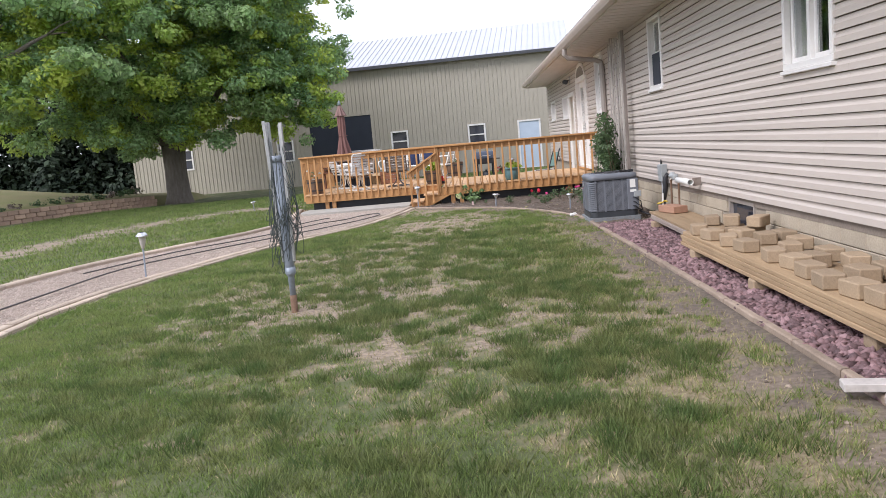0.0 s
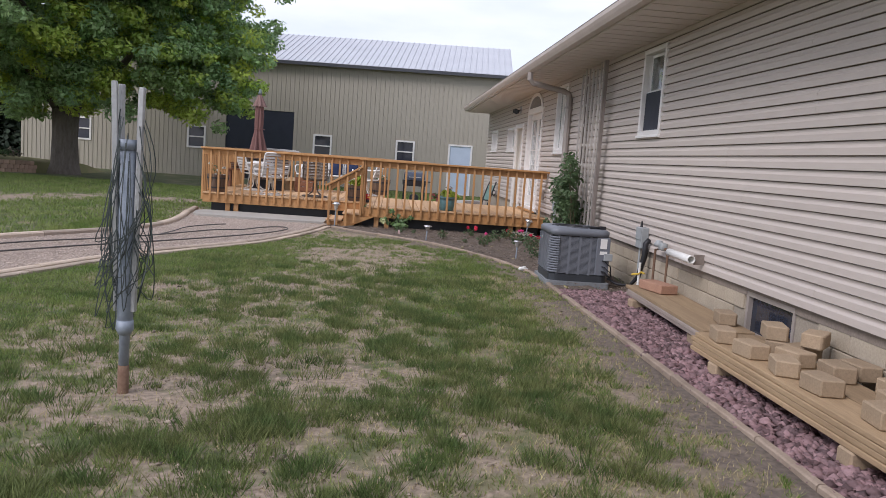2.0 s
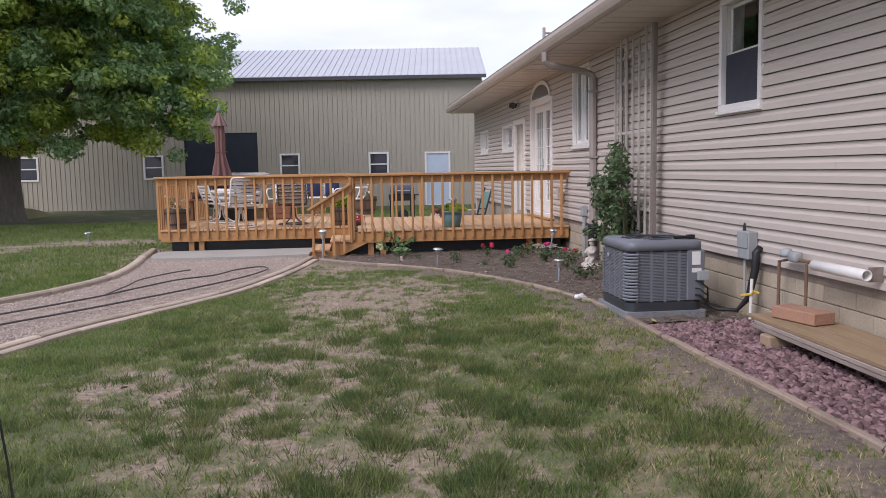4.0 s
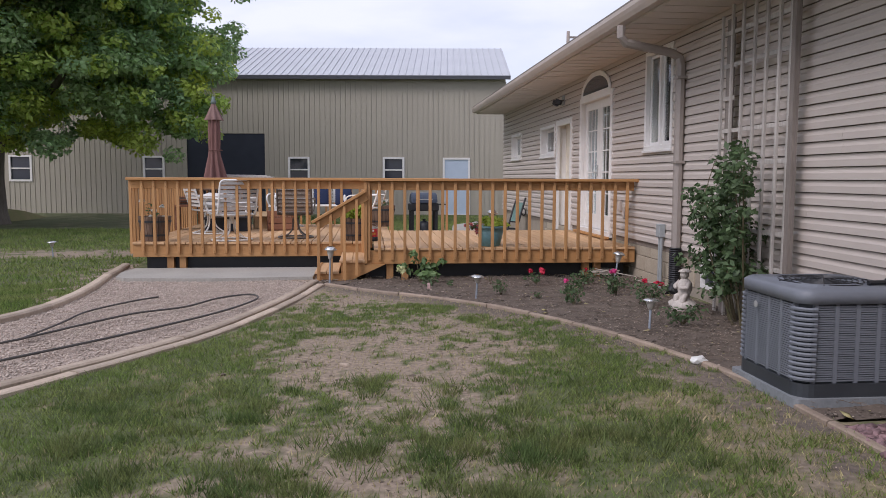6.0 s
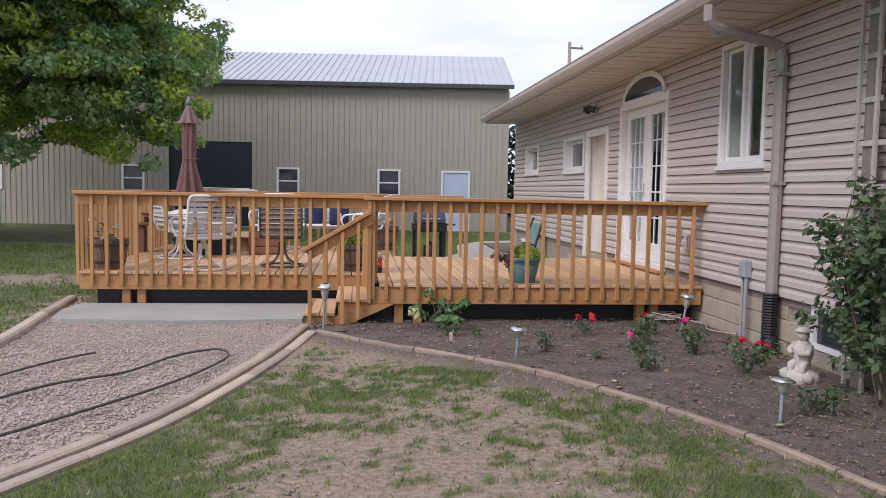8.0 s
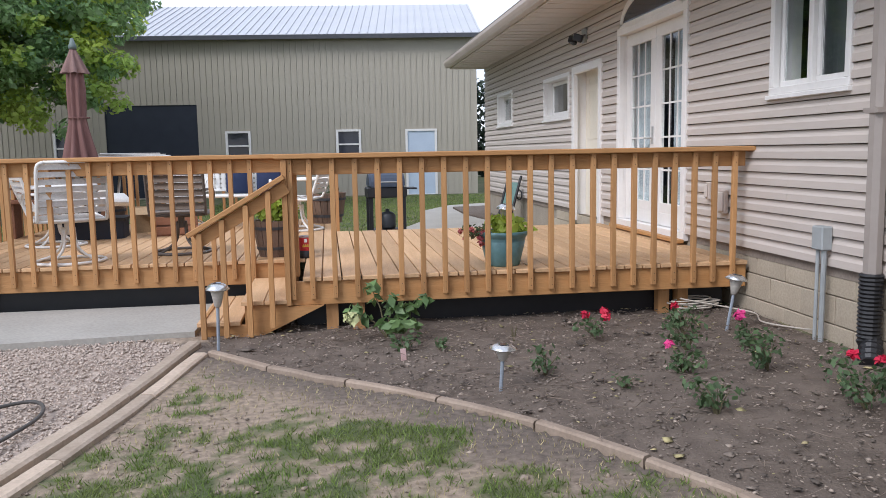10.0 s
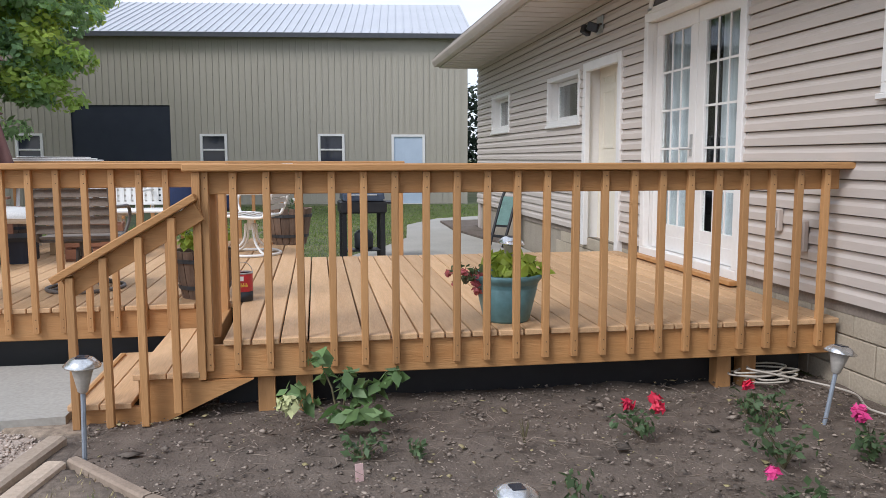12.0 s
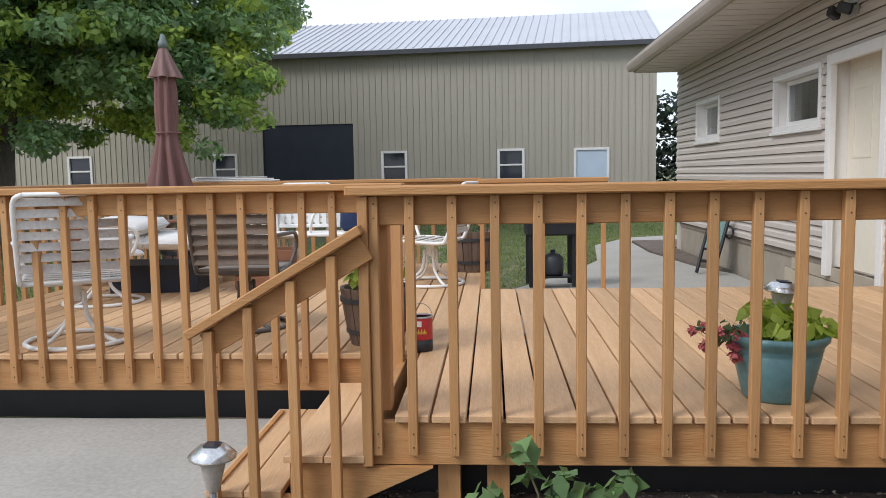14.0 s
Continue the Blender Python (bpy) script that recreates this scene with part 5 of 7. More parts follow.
def wall_box():
    b = thing("disconnect_box", "grey electrical disconnect box on the siding", "electrical box")
    part("box_body", boxes((-0.11, -0.018, 12.36, 12.56, 0.53, 0.78), bevel=0.008), M_GREYBOX, b)
    part("box_cover", boxes((-0.118, -0.111, 12.365, 12.555, 0.63, 0.775), bevel=0.003), M_GREYBOX, b)
    bm = bmesh.new()
    tube(bm, [(-0.07, 12.49, 0.53), (-0.07, 12.49, 0.2)], 0.013, 8)
    part("conduit", bm, M_GREYBOX, b)
    bm = bmesh.new()
    tube(bm, [(-0.07, 12.51, 0.78), (-0.07, 12.51, 0.85)], [0.018, 0.008], 8)
    part("knob", bm, M_BLACK, b)
    s = thing("marker_stake", "thin white stake with yellow tie beside the wall", "stake")
    bm = bmesh.new()
    tube(bm, [(0, 0, -0.05), (0.01, 0.0, 0.38)], 0.014, 8)
    part("stake", bm, M_PLASTIC, s)
    bm = bmesh.new()
    tube(bm, [(-0.06, 0.05, 0.23), (0.0, -0.02, 0.25), (0.03, 0.0, 0.27), (0.05, -0.06, 0.26)], 0.012, 6)
    part("tie", bm, M_YELLOW, s, "yellow tie")
    place(s, -0.14, 12.24)
    g = thing("gas_fittings", "grey gas valve and regulator pipework on the wall", "pipework")
    bm = bmesh.new()
    tube(bm, [(-0.10, 11.85, 0.18), (-0.10, 11.85, 0.58), (-0.10, 11.62, 0.62), (-0.10, 11.40, 0.62)], 0.014, 8)
    tube(bm, [(-0.10, 11.45, 0.2), (-0.10, 11.45, 0.6)], 0.013, 8)
    part("riser_pipe", bm, M_RUST, g)
    bm = bmesh.new()
    lathe(bm, [(0.001, -0.03), (0.05, -0.03), (0.055, 0.0), (0.03, 0.035), (0.001, 0.04)], 12, (-0.11, 11.72, 0.66))
    box(bm, -0.14, -0.07, 11.55, 11.66, 0.6, 0.68, 0.01)
    part("regulator", bm, M_GREYBOX, g, smooth=True)
    p = thing("white_pipe", "short thick white pipe strapped along the siding", "pipe")
    bm = bmesh.new()
    prof = [(0.035, 0.0), (0.040, 0.002), (0.040, 0.62), (0.035, 0.624), (0.032, 0.62), (0.032, 0.004)]
    lathe(bm, prof, 18)
    bm.transform(Matrix.Translation((-0.16, 11.25, 0.62)) @ Matrix.Rotation(radians(90), 4, "X") @ Matrix.Rotation(0.0, 4, "Z"))
    part("pipe_body", bm, M_PLASTIC, p, smooth=True)
    part("bracket", boxes((-0.125, -0.02, 10.66, 10.674, 0.57, 0.67)), M_OLDLUMBER, p, "grey end bracket")


M_YELLOW = surface("yellow_tie", (0.65, 0.45, 0.06), (0.55, 0.38, 0.05), 0.6, bump=0, vary=0)
wall_box()




def downspout():
    s = thing("downspout", "grey-brown downspout with elbows and black drain hose", "downspout")
    bm = bmesh.new()
    tube(bm, [(-0.82, 17.0, 3.0), (-0.82, 17.0, 2.88), (-0.76, 17.02, 2.82), (-0.2, 17.12, 2.74), (-0.10, 17.14, 2.70), (-0.075, 17.14, 2.60), (-0.075, 17.13, 0.52)], [0.05, 0.05, 0.052, 0.05, 0.052, 0.055, 0.055], 8)
    part("pipe", bm, M_SPOUT, s, smooth=False)
    bm = bmesh.new()
    pts, rad = [], []
    for k in range(44):
        z = 0.54 - k * 0.0125
        pts.append((-0.085 - max(0, 0.10 - z) * 0.9, 17.12 - max(0, 0.12 - z) * 1.2, z))
        rad.append(0.072 if k % 2 else 0.062)
    tube(bm, pts, rad, 14)
    part("drain_hose", bm, M_BLACK, s, "black corrugated drain hose")
    for z in (1.5, 2.45):
        part("strap", boxes((-0.135, -0.02, 17.065, 17.20, z, z + 0.03)), M_SPOUT, s)
    b = thing("outdoor_outlet", "grey outlet box on twin conduits beside the downspout", "electrical box")
    part("box_body", boxes((-0.10, -0.02, 17.60, 17.72, 0.62, 0.78), bevel=0.008), M_GREYBOX, b)
    for y in (17.63, 17.70):
        bm = bmesh.new()
        tube(bm, [(-0.06, y, 0.62), (-0.06, y, 0.4), (-0.055, y + 0.01, -0.05)], 0.018 if y < 17.65 else 0.013, 8)
        part("conduit", bm, M_GREYBOX, b)
    for y, z, w, h in ((19.32, 0.94, 0.07, 0.15), (19.06, 0.86, 0.11, 0.20)):
        o = thing("wall_outlet", "small beige covered outlet on the siding", "outlet", "wall outlets")
        part("cover", boxes((-0.06, -0.02, y - w / 2, y + w / 2, z - h / 2, z + h / 2), bevel=0.008), M_GUTTER, o)
        part("flap", boxes((-0.075, -0.061, y - w / 2 + 0.012, y + w / 2 - 0.012, z - h / 2 + 0.02, z + h / 2 - 0.02), bevel=0.004), M_SOFFIT, o)
    f = thing("flood_light", "twin-head dark flood light on the wall by the side door", "lamp")
    part("back_plate", boxes((-0.035, -0.018, 22.72, 22.90, 2.66, 2.84), bevel=0.006), M_GREYBOX, f)
    for y, s2 in ((22.74, -1), (22.90, 1)):
        bm = bmesh.new()
        tube(bm, [(-0.03, y, 2.75), (-0.12, y + 0.02 * s2, 2.73)], 0.012, 8)
        part("arm", bm, M_BRONZE, f)
        bm = box(bmesh.new(), -0.06, 0.06, -0.035, 0.035, -0.045, 0.045, 0.012, turn=Matrix.Translation((-0.14, y + 0.03 * s2, 2.71)) @ Matrix.Rotation(radians(30 * s2), 4, "Z") @ Matrix.Rotation(radians(20), 4, "Y"))
        part("lamp_head", bm, M_BLACK, f)


M_BRONZE = surface("bronze_paint", (0.10, 0.08, 0.07), (0.15, 0.12, 0.1), 0.5, bump=0.02, vary=0)
downspout()


def trellis():
    t = thing("garden_trellis", "tall weathered grey-white wooden trellis against the siding", "trellis")
    y0, y1, x = 14.56, 15.9, -0.15
    ys = [y1, y1 - 0.21, y1 - 0.43, y1 - 0.66, y1 - 0.88, y1 - 1.1]
    for k, y in enumerate(ys):
        part("upright_slat", boxes((x - 0.012, x + 0.012, y - 0.016, y + 0.016, 0.0, 2.90 + 0.025 * (k * 3 % 4)), bevel=0.002), M_TRELLIS, t)
    # dark strip added for the shaded gap between the last two uprights
    part("back_board", boxes((x + 0.03, x + 0.045, y1 - 0.185, y1 - 0.03, 0.0, 2.86)), M_TRELLISDARK, t, "dark strip filling the gap between the uprights")
    part("corner_post", boxes((x - 0.02, x + 0.03, y0 - 0.045, y0 + 0.02, 0.0, 2.97), bevel=0.003), M_TRELLISDARK, t, "dark weathered post")
    part("upright_slat", boxes((x - 0.018, x + 0.008, y0 + 0.021, y0 + 0.056, 0.0, 2.97), bevel=0.002), M_TRELLIS, t)
    for k, z in enumerate(np.arange(0.22, 2.9, 0.31)):
        part("cross_slat", boxes((x + 0.0125, x + 0.024, (y0 + 0.02 if k % 3 else y1 - 0.24), y1 + 0.02, z, z + 0.04), bevel=0.002), M_TRELLIS, t)


M_TRELLIS = surface("weathered_white_wood", (0.52, 0.485, 0.44), (0.38, 0.345, 0.31), 0.85, scale=5, fine=30, bump=0.3, squeeze=(6, 6, 0.6), vary=0.15)
M_TRELLISDARK = surface("dark_weathered_wood", (0.24, 0.205, 0.18), (0.17, 0.145, 0.125), 0.85, scale=5, fine=30, bump=0.3, squeeze=(6, 6, 0.6), vary=0.15)
trellis()


def shrub(name, label, category, stems, clumps, leaf, mat, per, seed, group="", blossoms=(), blossom_mat=None, bloom=0.025):
    """A plant of thin stems, loose leaves and, where it flowers, small blossoms."""
    p = thing(name, label, category, group)
    for pts, r in stems:
        bm = bmesh.new()
        tube(bm, pts, [r * (1 - 0.7 * k / max(1, len(pts) - 1)) for k in range(len(pts))], 6)
        part("stalk", bm, M_STEM, p)
    c = np.array(clumps)
    v, f = leaves(c[:, :3], c[:, 3], per, leaf, seed)
    part("foliage", raw_mesh("foliage", v, f, mat), mat, p, kind="stuff")
    for b in blossoms:
        g = np.random.default_rng(int(abs(b[0] * 1000 + b[1] * 777)))
        v, f = leaves([b[:3]], [b[3] if len(b) > 3 else bloom * 1.3], 26 / (bloom * bloom * 1.7), bloom, int(g.integers(1000)))
        part("blossom", raw_mesh("blossom", v, f, blossom_mat), blossom_mat, p)
    return p


M_STEM = surface("stem", (0.10, 0.10, 0.045), (0.14, 0.1, 0.06), 0.8, bump=0, vary=0)
M_RED = surface("red_petal", (0.62, 0.02, 0.05), (0.5, 0.01, 0.06), 0.6, bump=0, vary=0.15, island=True)
M_PINK = surface("pink_petal", (0.72, 0.06, 0.25), (0.6, 0.04, 0.2), 0.6, bump=0, vary=0.15, island=True)
M_WHITEPETAL = surface("white_petal", (0.8, 0.78, 0.70), (0.7, 0.68, 0.6), 0.6, bump=0, vary=0.1, island=True)
M_FADEDPETAL = surface("faded_petal", (0.50, 0.13, 0.10), (0.42, 0.09, 0.12), 0.6, bump=0, vary=0.25, island=True)
M_PALEBLOOM = surface("hydrangea_bloom", (0.52, 0.54, 0.27), (0.45, 0.46, 0.22), 0.7, bump=0, vary=0.2, island=True)


def climbing_rose():
    g = np.random.default_rng(12)
    stems, clumps = [], []
    for k in range(11):
        y = g.uniform(-0.5, 0.62)
        h = g.uniform(0.7, 1.6)
        pts = [(g.uniform(-0.05, 0.05), y * 0.4, 0.0), (g.uniform(-0.2, 0.05), y * 0.7, h * 0.4), (g.uniform(-0.25, 0.05), y, h * 0.75), (g.uniform(-0.3, 0.05), y * 1.25, h)]
        stems.append((pts, 0.010))
        for q in np.linspace(0.3, 1.0, 6):
            i = min(2, int(q * 3))
            a, b = np.array(pts[i]), np.array(pts[i + 1])
            c = a + (b - a) * (q * 3 - i)
            clumps.append((*(c + g.normal(size=3) * 0.06), g.uniform(0.09, 0.19)))
    r = shrub("climbing_rose", "leafy dark green climbing rose on the trellis", "shrub", stems, clumps, 0.034, M_SHRUB, 2300, 5)
    place(r, -0.24, 15.15)


climbing_rose()


def bed_plant(x, y, h, w, seed, bloom=0, mat=None, leafmat=None, label="small leafy green bedding plant in the soil", size=0.021, per=2600):
    g = np.random.default_rng(seed)
    stems, clumps, bl = [], [], []
    for k in range(7):
        a, r = g.uniform(0, 6.28), w * g.uniform(0.2, 0.9)
        tip = (r * math.cos(a), r * math.sin(a), h * g.uniform(0.45, 1.0))
        stems.append(([(0, 0, 0), (tip[0] * 0.4, tip[1] * 0.4, tip[2] * 0.55), tip], 0.005))
        clumps.append((*tip, w * g.uniform(0.28, 0.48)))
        clumps.append((tip[0] * 0.6, tip[1] * 0.6, tip[2] * 0.55, w * g.uniform(0.25, 0.42)))
    for k in range(bloom):
        a = g.uniform(0, 6.28)
        bl.append((w * 0.6 * math.cos(a), w * 0.6 * math.sin(a), h * g.uniform(0.95, 1.2), 0.03))
    p = shrub("rose_bush" if bloom else "bedding_plant", label, "plant", stems, clumps, size, leafmat or M_SHRUB, per, seed, "flower bed plants", bl, mat, 0.022)
    return place(p, x, y, 0.0)


RED_ROSE = "small rose bush with bright red blossoms in the soil"
PINK_ROSE = "small rose bush with deep pink blossoms in the soil"
bed_plant(-1.51, 18.02, 0.17, 0.13, 1, 3, M_RED, None, RED_ROSE)
bed_plant(-2.10, 17.18, 0.16, 0.14, 2)
bed_plant(-0.86, 18.02, 0.20, 0.15, 3)
bed_plant(-1.05, 17.56, 0.18, 0.15, 4)
bed_plant(-1.30, 17.08, 0.14, 0.17, 5, 1, M_PINK, None, PINK_ROSE)
bed_plant(-0.61, 17.58, 0.18, 0.15, 6, 2, M_PINK, None, PINK_ROSE)
bed_plant(-0.80, 17.02, 0.22, 0.18, 7)
bed_plant(-0.83, 18.25, 0.15, 0.10, 15, 1, M_RED, None, RED_ROSE)
bed_plant(-1.47, 16.32, 0.22, 0.18, 8)
bed_plant(-0.70, 16.30, 0.24, 0.22, 9, 3, M_RED, None, RED_ROSE)
bed_plant(-2.62, 17.95, 0.07, 0.09, 10, label="low green seedling in the soil")
bed_plant(-2.09, 18.02, 0.15, 0.06, 11, leafmat=M_CHIP, label="withered brown seedling stalk in the soil", per=900)
bed_plant(-1.75, 16.85, 0.08, 0.10, 12, label="low green seedling in the soil")
bed_plant(-0.62, 13.9, 0.15, 0.16, 13)
bed_plant(-0.75, 15.2, 0.16, 0.2, 14)
bed_plant(-2.86, 17.95, 0.12, 0.12, 16)


def hydrangea():
    g = np.random.default_rng(4)
    stems, clumps = [], []
    for tx, ty, tz in ((-0.22, 0.0, 0.20), (-0.1, 0.05, 0.36), (0.05, -0.02, 0.27), (0.13, 0.02, 0.2), (0.26, 0.03, 0.26), (0.0, -0.15, 0.13), (0.16, -0.12, 0.12)):
        stems.append(([(0, 0, 0), (tx * 0.4, ty * 0.4, tz * 0.6), (tx, ty, tz)], 0.008))
        clumps.append((tx, ty, tz, 0.07))
        clumps.append((tx * 0.7, ty * 0.7, tz * 0.75, 0.05))
    h = shrub("hydrangea", "leggy hydrangea with broad leaves and one pale green bloom", "shrub", stems, clumps, 0.05, M_HYDRANGEA, 2600, 8, "", [(-0.25, -0.06, 0.17, 0.062)], M_PALEBLOOM, 0.028)
    place(h, -2.94, 18.36)


hydrangea()


def cherub():
    bm = bmesh.new()
    lathe(bm, [(0.001, -0.02), (0.125, -0.02), (0.13, 0.05), (0.11, 0.09), (0.06, 0.11), (0.055, 0.16), (0.075, 0.22), (0.07, 0.28), (0.045, 0.315), (0.03, 0.325)], 18)
    bmesh.ops.create_icosphere(bm, subdivisions=2, radius=0.046, matrix=Matrix.Translation((-0.005, 0, 0.365)) @ Matrix.Diagonal((1, 1, 1.1, 1)))
    lathe(bm, [(0.065, 0.392), (0.068, 0.397), (0.04, 0.418), (0.005, 0.425)], 14)
    for s in (-1, 1):
        tube(bm, [(0, s * 0.065, 0.29), (-0.05, s * 0.085, 0.24), (-0.09, s * 0.03, 0.235)], [0.026, 0.022, 0.018], 8)
        tube(bm, [(0.0, s * 0.035, 0.17), (-0.06, s * 0.05, 0.14), (-0.07, s * 0.05, 0.06)], [0.034, 0.03, 0.026], 8)
        bmesh.ops.create_icosphere(bm, subdivisions=1, radius=0.05, matrix=Matrix.Translation((-0.06, s * 0.10, 0.06)))
    ob = tagged(new("garden_statue", finish("garden_statue", bm, M_PLASTER, True)), "pale weathered garden figure on a round base", "statue")
    place(ob, -0.42, 16.0, 0, 20)


M_PLASTER = surface("weathered_plaster", (0.62, 0.56, 0.50), (0.45, 0.4, 0.355), 0.85, scale=14, fine=60, bump=0.4, vary=0)
cherub()


def solar_light():
    s = thing("solar_light", "silver solar path light on a thin stake", "lamp", "solar path lights")
    bm = bmesh.new()
    tube(bm, [(0, 0, -0.08), (0, 0, 0.30)], 0.011, 8)
    part("stake", bm, M_GALV, s)
    bm = bmesh.new()
    lathe(bm, [(0.012, 0.29), (0.022, 0.30), (0.045, 0.40), (0.046, 0.415), (0.001, 0.415)], 16)
    part("lens", bm, M_LENS, s, "cloudy tapered lens", True)
    bm = bmesh.new()
    lathe(bm, [(0.03, 0.405), (0.078, 0.412), (0.080, 0.418), (0.05, 0.447), (0.038, 0.452), (0.001, 0.452)], 18)
    part("cap", bm, M_STEEL, s, "shiny metal cap", True)
    part("solar_panel", boxes((-0.024, 0.024, -0.024, 0.024, 0.4525, 0.457)), M_NIGHTGLASS, s, "dark solar panel")
    return s


M_LENS = surface("cloudy_plastic", (0.50, 0.47, 0.42), (0.4, 0.37, 0.33), 0.35, scale=20, bump=0.05, vary=0)
M_STEEL = surface("polished_steel", (0.72, 0.72, 0.70), (0.6, 0.6, 0.58), 0.25, metal=0.85, scale=10, bump=0.03, vary=0)
lamp = place(solar_light(), -4.08, 18.13, 0.03, 0, 2, 2)
for x, y, k, rx, ry in ((-2.41, 16.98, 0.57, 2, 3), (-1.14, 15.0, 0.62, -4, 4), (-0.50, 18.08, 0.9, 3, 9), (-7.07, 10.56, 1.3, 1, 2), (-8.74, 21.8, 0.62, 2, -3), (-1.95, 19.02, 0.3, 0, 0)):
    c = copy_thing(lamp, pose(x, y, 0.0 if k > 0.4 else 0.72, rx, ry, 15 * k) @ Matrix.Diagonal((1, 1, 1, 1)))
    if k < 0.4:
        c.matrix_basis = pose(x, y, 0.44, 3, 4, 0)
        tagged(c, "silver solar light standing in the teal flower pot")
    else:
        c.scale = (1.0, 1.0, min(k, 1.35))

# ---- lumber and pavers beside the wall ----
def lumber():
    n = 0
    def plank(name, label, x0, x1, y0, y1, z, t, mat, skew=0.0):
        b = thing(name, label, "plank", "stacked planks")
        part("board", box(bmesh.new(), -(x1 - x0) / 2, (x1 - x0) / 2, -(y1 - y0) / 2, (y1 - y0) / 2, 0, t, 0.004), mat, b)
        place(b, (x0 + x1) / 2, (y0 + y1) / 2, z, skew)
        return b
    g = np.random.default_rng(3)
    for layer in range(4):
        for col in range(2):
            x0 = -0.69 + col * 0.262 + g.uniform(-0.012, 0.012)
            e = g.uniform(-0.10, 0.10)
            plank("lumber_plank", "long yellowish lumber plank stacked on blocks", x0, x0 + 0.255, 4.75 + e, 9.10 + e * 0.4, 0.095 + layer * 0.034, 0.032, M_LUMBER, g.uniform(-0.25, 0.25))
    for layer in range(3):
        for col in range(2):
            x0 = -0.50 + col * 0.235 + g.uniform(-0.012, 0.012)
            plank("lumber_plank", "long weathered lumber plank stacked on blocks", x0, x0 + 0.225, 9.2 + g.uniform(0, 0.15), 11.6 + g.uniform(-0.1, 0.1), 0.10 + layer * 0.034, 0.032, M_OLDLUMBER if layer < 2 else M_LUMBER, g.uniform(-2.2, -1.2))
    for y0, y1, x, z, a in ((3.85, 4.75, -0.72, 0.05, 78), (3.7, 4.5, -0.66, 0.01, 60)):
        plank("scrap_board", "short whitish scrap board on the rocks", x - 0.05, x + 0.05, y0, y1, z, 0.04, M_WHITEWOOD if z > 0.03 else M_OLDLUMBER, a)
    for x, y, s in ((-0.62, 8.65, 0), (-0.62, 6.95, 0), (-0.58, 5.15, 0), (-0.40, 9.65, 0), (-0.42, 11.3, 0), (-0.35, 7.4, 0), (-0.3, 5.2, 0)):
        b = thing("support_block", "short tan block under the stacked planks", "block", "support blocks")
        part("block_body", box(bmesh.new(), -0.09, 0.22, -0.07, 0.07, 0, 0.0945, 0.01), M_PAVER, b)
        place(b, x, y, 0.0, g.uniform(-6, 6))

    def paver():
        p = thing("paver", "tan concrete edging paver with clipped corners on the planks", "paver", "loose pavers")
        bm = bmesh.new()
        prism(bm, [(-0.13, -0.06), (-0.10, -0.075), (0.10, -0.075), (0.13, -0.06), (0.105, 0.075), (-0.105, 0.075)], "z", 0, 0.10)
        bmesh.ops.bevel(bm, geom=list(bm.edges), offset=0.008, segments=1, affect="EDGES")
        part("paver_body", bm, M_PAVER, p)
        return p
    top = 0.095 + 4 * 0.034
    first = place(paver(), -0.59, 8.78, top, 82)
    for x, y, z, a in ((-0.66, 7.95, 0, 100), (-0.40, 8.10, 0, 60), (-0.42, 8.12, 1, 75), (-0.24, 7.9, 1, 50), (-0.30, 7.95, 0, 20), (-0.62, 7.12, 0, 95), (-0.34, 7.45, 0, 88), (-0.20, 7.05, 0, 92), (-0.60, 6.55, 0, 84), (-0.58, 6.18, 0, 98), (-0.24, 6.4, 0, 90), (-0.22, 6.02, 0, 82), (-0.40, 5.55, 0, 94), (-0.66, 5.45, 0, 86), (-0.26, 5.2, 0, 100), (-0.60, 4.85, 0, 92), (-0.42, 4.65, 1, 80), (-0.42, 4.7, 0, 88), (-0.64, 7.52, 0, 76), (-0.44, 7.78, 0, 108), (-0.16, 7.5, 0, 96), (-0.38, 6.78, 0, 84), (-0.62, 5.82, 0, 90), (-0.44, 6.2, 0, 102), (-0.20, 5.6, 0, 86), (-0.62, 5.12, 0, 97)):
        copy_thing(first, pose(x + 0.07, y + 0.38, top + 0.101 * z, 0, 0, a))
    copy_thing(first, pose(-0.20, 9.65, 0.205, 0, 0, 80))
    b = thing("brick", "reddish-brown brick lying on the weathered planks", "brick")
    part("brick_body", box(bmesh.new(), -0.10, 0.10, -0.21, 0.21, 0, 0.09, 0.006), M_BRICK, b)
    place(b, -0.24, 11.25, 0.205, 14)


M_WHITEWOOD = surface("whitewashed_board", (0.58, 0.54, 0.50), (0.42, 0.38, 0.35), 0.85, scale=4, fine=30, bump=0.3, vary=0)
lumber()


